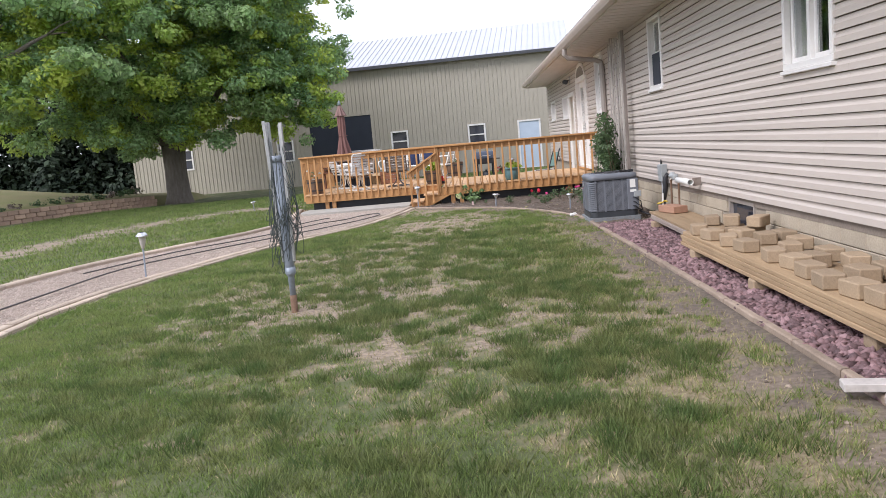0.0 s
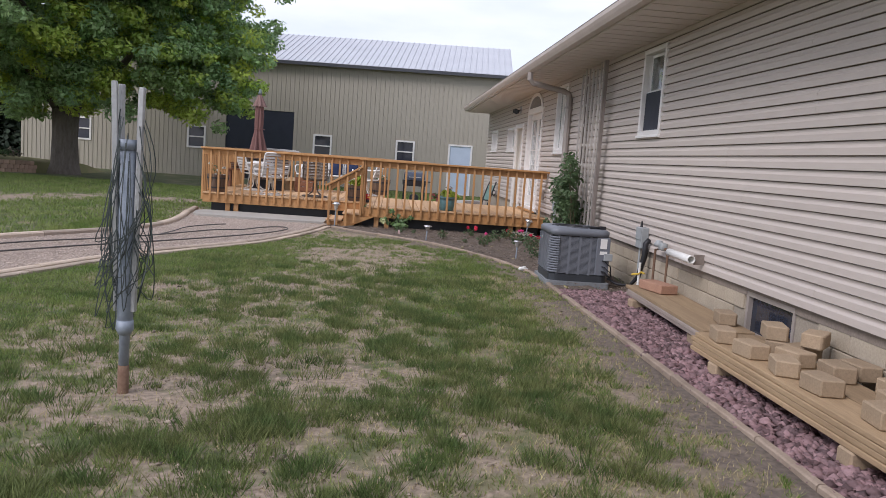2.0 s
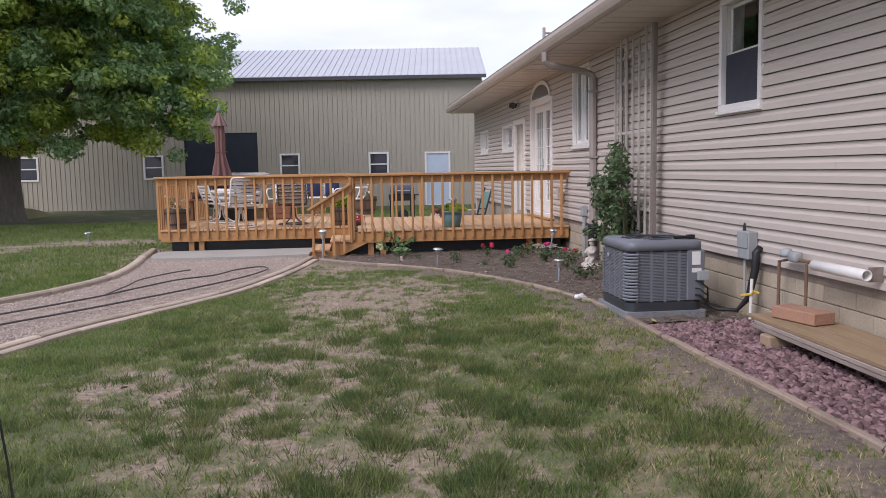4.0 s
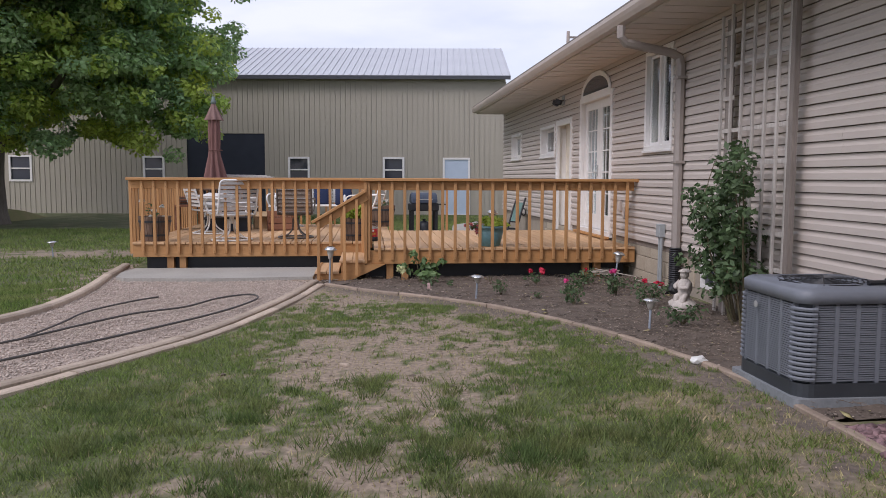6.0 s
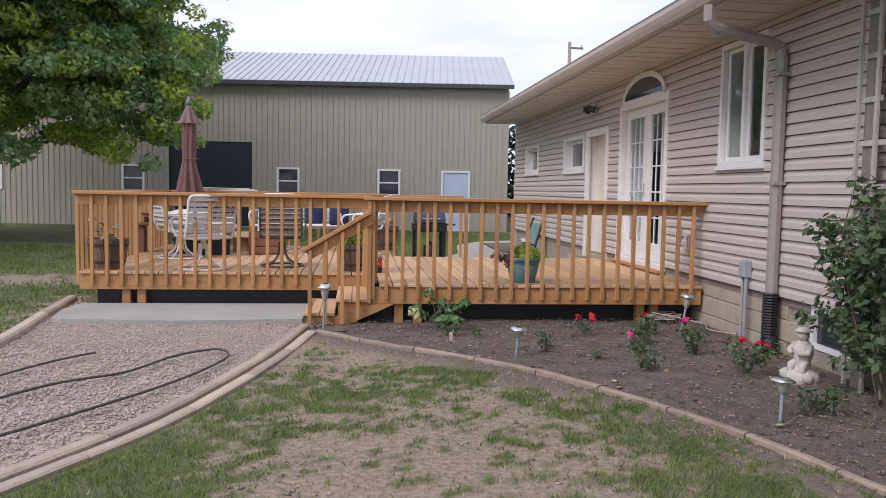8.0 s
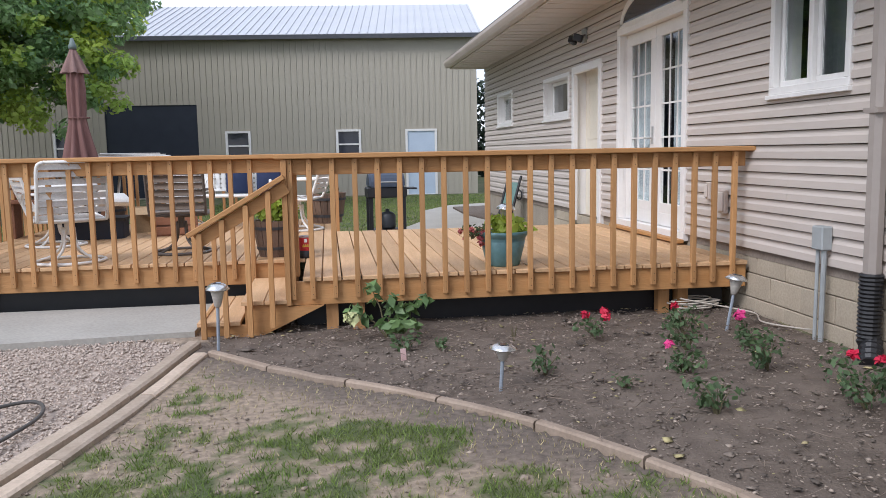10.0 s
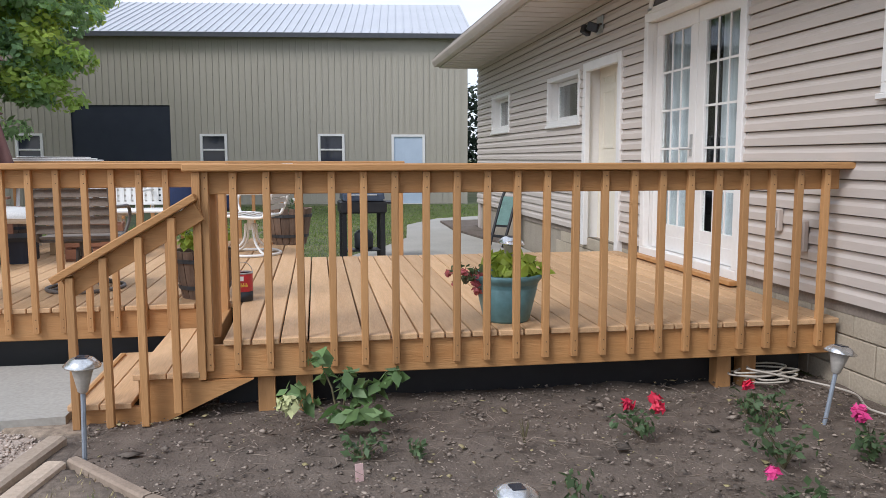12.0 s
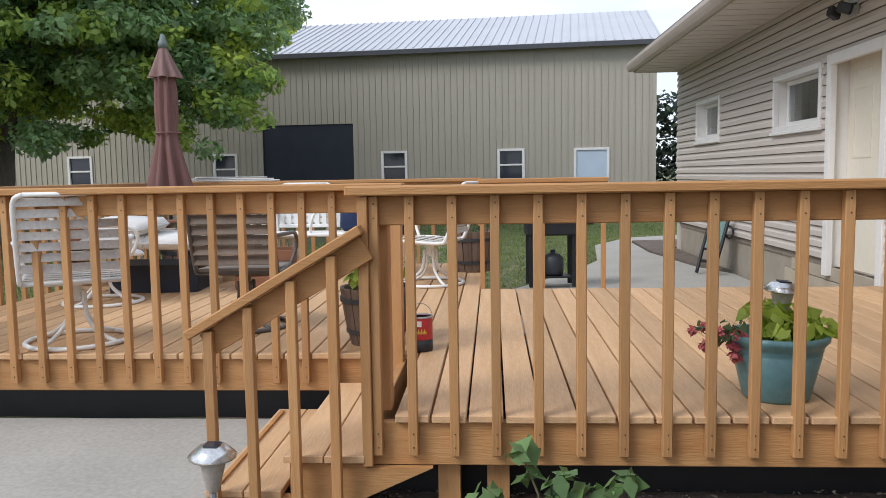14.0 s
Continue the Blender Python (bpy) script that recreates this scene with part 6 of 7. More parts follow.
# ---- folded rotary clothes dryer ----
def clothes_dryer():
    d = thing("rotary_clothes_dryer", "folded galvanised rotary clothes dryer with tangled dark lines", "clothes dryer")
    bm = bmesh.new()
    tube(bm, [(0, 0, -0.2), (0, 0, 0.16)], 0.030, 12)
    part("ground_sleeve", bm, M_RUST, d, "rusty ground sleeve", True)
    bm = bmesh.new()
    tube(bm, [(0, 0, 0.10), (0.0, 0.0, 0.34), (0, 0, 0.36), (-0.012, 0, 1.36)], [0.026, 0.028, 0.042, 0.042], 12)
    part("mast", bm, M_GALV, d, "galvanised mast", True)
    bm = bmesh.new()
    tube(bm, [(0, 0, 0.33), (0, 0, 0.36), (0, 0, 0.41)], [0.032, 0.047, 0.045], 12)
    part("collar", bm, M_GALV, d, smooth=True)
    bm = bmesh.new()
    tube(bm, [(-0.012, 0, 1.33), (-0.012, 0, 1.385)], [0.05, 0.046], 12)
    part("hub", bm, M_GALV, d, smooth=True)
    tips = [(-0.085, -0.01), (-0.06, 0.03), (0.06, -0.01), (0.04, 0.045)]
    for k, (tx, ty) in enumerate(tips):
        a = math.atan2(ty, tx)
        bm = bmesh.new()
        p, q = Vector((0.045 * math.cos(a), 0.045 * math.sin(a), 0.46)), Vector((tx, ty, 1.685 - 0.012 * k))
        m = Matrix.Translation(p) @ (q - p).to_track_quat("Z", "Y").to_matrix().to_4x4()
        box(bm, -0.014, 0.014, -0.014, 0.014, 0, (q - p).length, 0.003, turn=m)
        part("arm", bm, M_ALU, d, "square aluminium arm")
        bm = bmesh.new()
        p2 = p + (q - p) * 0.25
        tube(bm, [tuple(p2), (-0.012 + 0.06 * math.cos(a + 0.5), 0.06 * math.sin(a + 0.5), 1.30)], 0.011, 6)
        part("brace", bm, M_ALU, d)
    g = np.random.default_rng(9)
    for k in range(34):
        a0, a1 = g.uniform(0, 6.28), g.uniform(0, 6.28)
        z0, z1, low = g.uniform(0.7, 1.55), g.uniform(0.7, 1.55), g.uniform(0.35, 0.85)
        r = lambda: g.uniform(0.04, 0.16)
        p0, p1 = (0.06 * math.cos(a0), 0.06 * math.sin(a0), z0), (0.06 * math.cos(a1), 0.06 * math.sin(a1), z1)
        mid = ((a0 + a1) / 2 + g.uniform(-0.5, 0.5))
        r0, r1, r2 = r(), r() * 1.1, r()
        pts = spline([p0, (r0 * math.cos(a0), r0 * math.sin(a0), z0 * 0.6 + low * 0.4), (r1 * math.cos(mid), r1 * math.sin(mid), min(low, z0, z1)), (r2 * math.cos(a1), r2 * math.sin(a1), z1 * 0.55 + low * 0.45), p1], 5)
        part("line", tube(bmesh.new(), pts, 0.003, 4), M_LINE, d, "dark plastic line" if k == 0 else "")
    place(d, -4.48, 7.55, 0, 0, 0.0, 0.0)


clothes_dryer()


# ---- hoses, cable and small things on the ground ----
def cord(name, label, pts, r, mat, category="hose"):
    h = thing(name, label, category)
    p = spline([(*q, r + 0.035) if len(q) == 2 else q for q in pts], 8)
    part("cord", tube(bmesh.new(), p, r, 8), mat, h, smooth=True)


M_HOSE = surface("dark_hose", (0.06, 0.055, 0.05), (0.1, 0.09, 0.08), 0.6, bump=0.05, vary=0)
M_WIRE = surface("pale_wire", (0.55, 0.50, 0.42), (0.45, 0.4, 0.34), 0.6, bump=0, vary=0)
cord("garden_hose", "dark garden hose snaking along the gravel path", [(-8.2, 4.5), (-7.95, 7.2), (-7.85, 9.5), (-7.7, 11.4), (-7.0, 12.8), (-6.35, 13.75), (-5.95, 14.35), (-5.6, 14.9), (-5.15, 15.7), (-4.9, 16.3), (-4.78, 16.85), (-4.92, 17.12), (-5.2, 16.85), (-5.42, 16.3), (-5.8, 15.95), (-6.1, 15.35), (-6.4, 14.7), (-6.9, 13.9), (-7.6, 12.9), (-8.2, 11.2)], 0.010, M_HOSE)
cord("garden_hose", "dark end of a hose curled on the gravel", [(-6.35, 14.8), (-6.3, 15.5), (-6.28, 16.1), (-6.05, 16.7), (-5.85, 17.0)], 0.009, M_HOSE)
coil = []
for k in range(40):
    a = k * 0.75
    coil.append((-0.42 + (0.16 + 0.07 * math.sin(k * 1.3)) * math.cos(a), 18.78 + (0.09 + 0.03 * math.cos(k * 0.9)) * math.sin(a), 0.03 + 0.002 * k))
cord("cable_coil", "loose coil of pale cable under the deck edge", coil + [(-0.2, 18.6, 0.05), (-0.1, 18.4, 0.04), (-0.18, 18.15, 0.03), (-0.05, 17.9, 0.03), (-0.05, 17.72, 0.06)], 0.006, M_WIRE, "cable")
b = thing("white_stone", "broken white stone on the bed edging", "stone")
bm = bmesh.new()
bmesh.ops.create_icosphere(bm, subdivisions=2, radius=0.05)
for v in bm.verts:
    v.co *= 1 + 0.35 * (noise.noise(v.co * 30) + 0.2)
    v.co.z *= 0.6
    v.co.x *= 1.3
part("stone_body", bm, M_PLASTIC, b)
place(b, -1.24, 13.71, 0.03, 30)
b = thing("plant_tag", "small pink plastic plant tag in the soil", "tag")
part("tag_blade", boxes((-0.018, 0.018, -0.002, 0.002, -0.03, 0.075), bevel=0.0008), M_TAG, b)
place(b, -2.88, 17.72, 0, 15, -8)

# ---- things on the deck ----
def planter_barrel():
    p = thing("barrel_planter", "dark half-barrel planter with leafy green plant on the deck", "planter", "barrel planters")
    prof = [(0.105, 0.0), (0.125, 0.10), (0.138, 0.20), (0.145, 0.27)]
    for k in range(16):
        a0, a1 = 2 * math.pi * (k + 0.04) / 16, 2 * math.pi * (k + 0.96) / 16
        bm = bmesh.new()
        vs = []
        for r, z in prof:
            vs.append([bm.verts.new((q * math.cos(a), q * math.sin(a), z)) for q, a in ((r, a0), (r * 1.01, (a0 + a1) / 2), (r, a1), (r - 0.014, a1), (r - 0.014, a0))])
        for u, w in zip(vs, vs[1:]):
            for i in range(5):
                bm.faces.new((u[i], u[(i + 1) % 5], w[(i + 1) % 5], w[i]))
        bm.faces.new(vs[0][::-1])
        bm.faces.new(vs[-1])
        part("stave", bm, M_STAVE, p)
    for z, r in ((0.055, 0.118), (0.205, 0.141)):
        bm = bmesh.new()
        lathe(bm, [(r + 0.0, 0), (r + 0.004, 0.0), (r + 0.006, 0.022), (r, 0.022)], 24, (0, 0, z))
        part("hoop", bm, M_ACDARK, p, "dark metal hoop")
    bm = bmesh.new()
    lathe(bm, [(0.001, 0.02), (0.10, 0.02), (0.125, 0.235), (0.001, 0.245)], 16)
    part("soil", bm, M_SOIL, p, "potting soil")
    return p


M_STAVE = surface("barrel_wood", (0.13, 0.085, 0.06), (0.20, 0.135, 0.095), 0.8, scale=5, fine=40, bump=0.3, squeeze=(5, 5, 0.6), vary=0.25)
M_TEAL = surface("teal_glaze", (0.13, 0.265, 0.28), (0.10, 0.21, 0.225), 0.4, scale=4, fine=30, bump=0.12, vary=0)


def potted(name, label, x, y, z, w, h, leaf, mat, seed, bloom=(), bmat=None, per=2600):
    g = np.random.default_rng(seed)
    stems, clumps = [], []
    for k in range(9):
        a, r = g.uniform(0, 6.28), w * g.uniform(0.2, 0.95)
        tip = (r * math.cos(a), r * math.sin(a), h * g.uniform(0.5, 1.0))
        stems.append(([(0, 0, 0), (tip[0] * 0.4, tip[1] * 0.4, tip[2] * 0.6), tip], 0.005))
        clumps.append((*tip, w * g.uniform(0.3, 0.5)))
        clumps.append((tip[0] * 0.6, tip[1] * 0.6, tip[2] * 0.45, w * g.uniform(0.3, 0.5)))
    return place(shrub(name, label, "plant", stems, clumps, leaf, mat, per, seed, "", bloom, bmat, 0.02), x, y, z)


first = place(planter_barrel(), -3.80, 20.08, FZ, 10)
first.scale = (1.42, 1.42, 1.2)
for x, y, s in ((-3.34, 23.45, 1.22), (-6.66, 20.08, 1.1), (-5.95, 22.75, 1.1)):
    copy_thing(first, pose(x, y, FZ, 0, 0, 40 * x) @ Matrix.Scale(s, 4))
potted("potted_plant", "lime-green leafy plant growing in the barrel planter", -3.80, 20.08, FZ + 0.29, 0.2, 0.24, 0.042, M_LIME, 31)
potted("potted_plant", "low green plant with pale flowers in the barrel planter", -3.34, 23.45, FZ + 0.29, 0.13, 0.20, 0.03, M_SHRUB, 32, [(-0.06, 0, 0.23, 0.03), (0.08, -0.03, 0.2, 0.03)], M_WHITEPETAL, 1500)
potted("potted_plant", "airy plant with white blossoms in the barrel planter", -6.66, 20.06, FZ + 0.24, 0.17, 0.28, 0.025, M_SHRUB, 33, [(-0.16, -0.05, 0.34, 0.04), (0.02, -0.08, 0.2, 0.04), (0.12, 0, 0.26, 0.04), (0.15, -0.05, 0.1, 0.04), (-0.03, -0.1, 0.12, 0.03)], M_WHITEPETAL, 700)
potted("potted_plant", "yellow-green plant in the barrel planter", -5.95, 22.75, FZ + 0.24, 0.13, 0.15, 0.03, M_LIME, 34, per=1500)


def teal_pot():
    p = thing("flower_pot", "large glazed teal flower pot on the deck edge", "flower pot")
    bm = bmesh.new()
    lathe(bm, [(0.001, 0.0), (0.125, 0.0), (0.135, 0.012), (0.178, 0.195), (0.172, 0.2), (0.182, 0.21), (0.176, 0.217), (0.186, 0.226), (0.19, 0.235), (0.205, 0.25), (0.205, 0.27), (0.192, 0.275), (0.18, 0.262), (0.165, 0.21), (0.001, 0.2)], 32)
    part("pot_body", bm, M_TEAL, p, "teal ribbed pot", True)
    bm = bmesh.new()
    lathe(bm, [(0.001, 0.2), (0.17, 0.225), (0.001, 0.236)], 20)
    part("soil", bm, M_SOIL, p, "potting soil")
    place(p, -1.955, 18.96, FZ)
    potted("potted_plant", "lime sweet potato vine in the teal pot", -1.93, 18.96, FZ + 0.23, 0.17, 0.13, 0.05, M_LIME, 41, per=1900)
    g = np.random.default_rng(6)
    bl = [(g.uniform(-0.09, 0.09), g.uniform(-0.07, 0.05), g.uniform(-0.06, 0.08), 0.026) for k in range(11)]
    potted("trailing_petunia", "trailing petunia with pink and red blossoms over the pot rim", -2.16, 18.92, FZ + 0.24, 0.11, 0.09, 0.02, M_SHRUB, 42, bl[:5], M_FADEDPETAL, 1500)
    potted("trailing_petunia", "trailing petunia with red blossoms over the pot rim", -2.2, 18.94, FZ + 0.22, 0.08, 0.08, 0.018, M_SHRUB, 43, bl[4:8], M_FADEDPETAL, 1500)


teal_pot()


def coffee_can():
    c = thing("coffee_can", "red and black tin can with wire handle on the deck", "can")
    bm = bmesh.new()
    lathe(bm, [(0.001, 0), (0.062, 0), (0.066, 0.008), (0.066, 0.066)], 24)
    part("can_base", bm, M_BLACK, c, "black lower band", True)
    bm = bmesh.new()
    lathe(bm, [(0.0655, 0.066), (0.066, 0.07), (0.066, 0.18), (0.064, 0.185), (0.058, 0.185), (0.058, 0.08), (0.001, 0.08)], 24)
    part("can_body", bm, M_CANRED, c, "red printed band", True)
    bm = bmesh.new()
    for k in range(9):
        a = radians(-115 + 7 * k)
        box(bm, -0.003, 0.003, -0.0005, 0.0008, 0.0, 0.014 + 0.012 * ((k * 3) % 2), turn=Matrix.Translation((0.0668 * math.cos(a), 0.0668 * math.sin(a), 0.10)) @ Matrix.Rotation(a + math.pi / 2, 4, "Z"))
    part("print_bars", bm, M_YELLOW, c, "yellow lettering band", kind="stuff")
    bm = bmesh.new()
    box(bm, -0.012, 0.012, -0.0006, 0.0008, 0, 0.03, turn=Matrix.Translation((0.0668 * math.cos(-1.57), 0.0668 * math.sin(-1.57), 0.14)))
    part("mark", bm, M_PLASTIC, c, "small white mark")
    bm = bmesh.new()
    lathe(bm, [(0.067, 0.183), (0.069, 0.187), (0.067, 0.192), (0.06, 0.192), (0.06, 0.183)], 24)
    part("rim", bm, M_ALU, c, "metal rim", True)
    bm = bmesh.new()
    tube(bm, [(0.066 * math.cos(t), 0.02 * math.sin(t), 0.18 + 0.075 * math.sin(t)) for t in np.linspace(0, math.pi, 12)], 0.002, 5)
    part("wire_handle", bm, M_ALU, c)
    place(c, -3.53, 19.86, FZ)


M_CANRED = surface("red_print", (0.48, 0.03, 0.035), (0.4, 0.02, 0.03), 0.4, bump=0.02, vary=0)
coffee_can()


def swivel_chair(label, frame_mat, strap_mat, straps=9, back=True, sling=False, group="patio chairs"):
    """A swivel patio chair on a round tube base, facing +y."""
    c = thing("patio_chair", label, "chair", group)
    bm = bmesh.new()
    tube(bm, [(0.26 * math.cos(t), 0.26 * math.sin(t), 0.014) for t in np.linspace(0, 2 * math.pi, 33)[:-1]], 0.014, 8, closed=True)
    part("base_ring", bm, frame_mat, c, smooth=True)
    for k in range(4):
        a = math.pi / 4 + k * math.pi / 2
        bm = bmesh.new()
        tube(bm, spline([(0.26 * math.cos(a), 0.26 * math.sin(a), 0.02), (0.17 * math.cos(a), 0.17 * math.sin(a), 0.05), (0.07 * math.cos(a), 0.07 * math.sin(a), 0.14), (0.05 * math.cos(a), 0.05 * math.sin(a), 0.30)], 4), 0.012, 7)
        part("leg", bm, frame_mat, c, smooth=True)
    bm = bmesh.new()
    tube(bm, [(0, 0, 0.24), (0, 0, 0.36)], 0.03, 10)
    box(bm, -0.14, 0.14, -0.12, 0.12, 0.345, 0.365, 0.004)
    part("swivel", bm, frame_mat, c)
    for s in (-1, 1):
        bm = bmesh.new()
        pts = [(s * 0.24, 0.25, 0.38), (s * 0.25, 0.10, 0.385), (s * 0.25, -0.16, 0.37), (s * 0.25, -0.22, 0.42)]
        if back:
            pts += [(s * 0.25, -0.29, 0.62), (s * 0.245, -0.34, 0.82), (s * 0.20, -0.36, 0.86)]
        tube(bm, spline(pts, 4), 0.014, 7)
        part("side_frame", bm, frame_mat, c, smooth=True)
        bm = bmesh.new()
        tube(bm, spline([(s * 0.25, 0.18, 0.385), (s * 0.28, 0.22, 0.50), (s * 0.285, 0.16, 0.585), (s * 0.285, -0.08, 0.60), (s * 0.25, -0.29, 0.60)], 5), 0.013, 7)
        part("armrest", bm, frame_mat, c, smooth=True)
    def bar(n, i, y, z, w, tilt, th=0.006):
        bm = box(bmesh.new(), -0.245, 0.245, -w / 2, w / 2, -th / 2, th / 2, 0.002, turn=Matrix.Translation((0, y, z)) @ Matrix.Rotation(tilt, 4, "X"))
        part(n, bm, strap_mat, c)
    if sling:
        for n, a, b in (("seat", (0.25, 0.39), (-0.19, 0.375)),):
            bar("seat", 0, (a[0] + b[0]) / 2, (a[1] + b[1]) / 2, a[0] - b[0], -0.03, 0.02)
        for k in range(7):
            t = (k + 0.5) / 7
            bar("back_slat", k, -0.225 - 0.12 * t, 0.42 + 0.44 * t, 0.058, radians(75), 0.014)
    else:
        for k in range(6):
            bar("seat_strap", k, 0.22 - 0.075 * k, 0.395 - 0.003 * k, 0.052, -0.03)
        if back:
            for k in range(7):
                t = (k + 0.5) / 7
                bar("back_strap", k, -0.23 - 0.12 * t, 0.43 + 0.42 * t, 0.046, radians(75))
    for y, z in ((0.25, 0.38), (-0.18, 0.37)) + (((-0.36, 0.86),) if back else ()):
        bm = bmesh.new()
        tube(bm, [(-0.24 if z < 0.8 else -0.2, y, z), (0.24 if z < 0.8 else 0.2, y, z)], 0.013, 7)
        part("cross_tube", bm, frame_mat, c, smooth=True)
    return c


M_STRAP = surface("white_vinyl_strap", (0.60, 0.57, 0.53), (0.52, 0.49, 0.45), 0.5, scale=6, bump=0.03, vary=0.06)
M_BROWNFRAME = surface("brown_frame", (0.10, 0.085, 0.075), (0.14, 0.12, 0.105), 0.5, scale=8, bump=0.05, vary=0)
M_SLING = surface("brown_sling", (0.25, 0.205, 0.165), (0.19, 0.15, 0.12), 0.8, scale=12, fine=90, bump=0.2, vary=0.15)
wc = place(swivel_chair("white strap swivel patio chair on a round base", M_PLASTIC, M_STRAP), -5.58, 20.11, FZ, 27)
wc.scale = (1.1, 1.1, 1.02)
copy_thing(wc, pose(-6.15, 21.55, FZ, 0, 0, -60))
copy_thing(wc, pose(-3.68, 22.5, FZ, 0, 0, 75))
copy_thing(wc, pose(-5.1, 23.3, FZ, 0, 0, 170))
place(swivel_chair("brown sling swivel patio chair with slatted back", M_BROWNFRAME, M_SLING, sling=True), -4.70, 20.55, FZ, 2)


def bench():
    b = thing("garden_bench", "white plastic garden bench with square lattice back", "bench")
    x0, x1, y = -0.62, 0.62, 0.0
    for s in (x0, x1):
        part("leg", boxes((s - 0.025, s + 0.025, -0.42, -0.37, 0, 0.42), bevel=0.006), M_PLASTIC, b)
        part("leg", boxes((s - 0.025, s + 0.025, 0.0, 0.05, 0, 0.75), bevel=0.006), M_PLASTIC, b)
        bm = bmesh.new()
        tube(bm, spline([(s, -0.40, 0.40), (s, -0.41, 0.56), (s, -0.32, 0.61), (s, 0.0, 0.62)], 4), 0.022, 8)
        part("armrest", bm, M_PLASTIC, b, smooth=True)
    part("seat", boxes((x0, x1, -0.42, 0.0, 0.39, 0.42), bevel=0.008), M_PLASTIC, b)
    part("back_rail", boxes((x0 + 0.026, x1 - 0.026, 0.005, 0.035, 0.70, 0.76), bevel=0.006), M_PLASTIC, b)
    part("back_rail", boxes((x0 + 0.026, x1 - 0.026, 0.005, 0.035, 0.45, 0.485), bevel=0.006), M_PLASTIC, b)
    for x in np.arange(x0 + 0.06, x1 - 0.03, 0.07):
        part("lattice_bar", boxes((x - 0.023, x + 0.023, 0.010, 0.022, 0.484, 0.701)), M_PLASTIC, b)
    for z in np.arange(0.52, 0.70, 0.06):
        part("lattice_bar", boxes((x0 + 0.027, x1 - 0.027, 0.0225, 0.031, z - 0.019, z + 0.019)), M_PLASTIC, b)
    place(b, -4.65, 23.35, FZ, 0)
    for x, label in ((-4.45, "blue cushion leaning on the white bench"), (-4.05, "blue cushion on the patio chair")):
        c = thing("cushion", label, "cushion")
        bm = box(bmesh.new(), -0.15, 0.15, -0.045, 0.045, 0, 0.34, 0.035)
        part("cushion_body", bm, M_BLUE, c, smooth=True)
        place(c, x, 23.20 if x < -4.2 else 22.95, FZ + 0.425 if x < -4.2 else FZ + 0.40, 0, -12)


M_BLUE = surface("blue_fabric", (0.012, 0.022, 0.06), (0.018, 0.03, 0.08), 0.9, scale=8, fine=90, bump=0.2, vary=0)
bench()


def patio_table():
    t = thing("patio_table", "round white-rimmed patio table under the umbrella", "table")
    bm = bmesh.new()
    lathe(bm, [(0.001, 0.68), (0.53, 0.68), (0.55, 0.69), (0.55, 0.71), (0.53, 0.72), (0.001, 0.72)], 32)
    part("tabletop", bm, M_BROWNTOP, t, "brown round tabletop", True)
    for k in range(4):
        a = math.pi / 4 + k * math.pi / 2
        bm = bmesh.new()
        tube(bm, [(0.40 * math.cos(a), 0.40 * math.sin(a), 0.0), (0.36 * math.cos(a), 0.36 * math.sin(a), 0.3), (0.42 * math.cos(a), 0.42 * math.sin(a), 0.68)], 0.018, 8)
        part("leg", bm, M_PLASTIC, t, smooth=True)
    place(t, -6.3, 23.42, FZ)
    # stacked white cushions on a chair, the dark tub beside
    for x, y, z, a in ((-6.15, 21.9, 0.42, 8), (-6.10, 21.9, 0.53, -6), (-5.75, 22.0, 0.40, 20)):
        c = thing("cushion", "plump white chair cushion lying flat", "cushion", "white cushions")
        bm = box(bmesh.new(), -0.25, 0.25, -0.25, 0.25, 0, 0.10, 0.04)
        bmesh.ops.subdivide_edges(bm, edges=list(bm.edges), cuts=1, use_grid_fill=True)
        part("cushion_body", bm, M_CUSHION, c, smooth=True)
        part("piping", tube(bmesh.new(), [(p[0], p[1], 0.05) for p in rounded(0.505, 0.505, 0.05, 4)], 0.007, 6, closed=True), M_STRAP, c, smooth=True)
        place(c, x, y, FZ + z, a, 4, 3)
    b = thing("storage_tub", "low dark navy plastic tub on the deck", "tub")
    bm = bmesh.new()
    prism(bm, rounded(0.75, 0.48, 0.06), "z", 0, 0.20)
    part("tub_body", bm, M_NAVY, b)
    bm = bmesh.new()
    prism(bm, rounded(0.80, 0.53, 0.07), "z", 0.2005, 0.235)
    part("lid", bm, M_BLACK, b)
    place(b, -6.0, 22.3, FZ, 5)
    c = thing("wooden_crate", "reddish wooden crate beside the chairs", "crate")
    for z in (0.02, 0.13, 0.24):
        part("slat", boxes((-0.25, 0.25, -0.18, -0.165, z, z + 0.09), bevel=0.003), M_BRICKWOOD, c)
        part("slat", boxes((-0.25, 0.25, 0.165, 0.18, z, z + 0.09), bevel=0.003), M_BRICKWOOD, c)
    for x in (-0.24, 0.24):
        part("end_panel", boxes((x - 0.01, x + 0.01, -0.164, 0.164, 0.0, 0.34), bevel=0.003), M_BRICKWOOD, c)
    part("bottom", boxes((-0.229, 0.229, -0.164, 0.164, 0.0, 0.015)), M_BRICKWOOD, c)
    place(c, -5.1, 22.4, FZ, 10)
    u = thing("patio_umbrella", "closed faded maroon patio umbrella with ruffled top", "umbrella")
    bm = bmesh.new()
    tube(bm, [(0, 0, 0.0), (0, 0, 2.36)], 0.02, 10)
    part("pole", bm, M_BROWNFRAME, u)
    bm = bmesh.new()
    tube(bm, [(0, 0, 2.28), (0, 0, 2.33), (0, 0, 2.36), (0, 0, 2.42)], [0.05, 0.05, 0.035, 0.02], 10)
    part("finial", bm, M_FINIAL, u, "grey-green finial", True)
    def cloth(rows, folds, seed):
        bm2 = bmesh.new()
        rings = []
        for r, z, depth in rows:
            ring = []
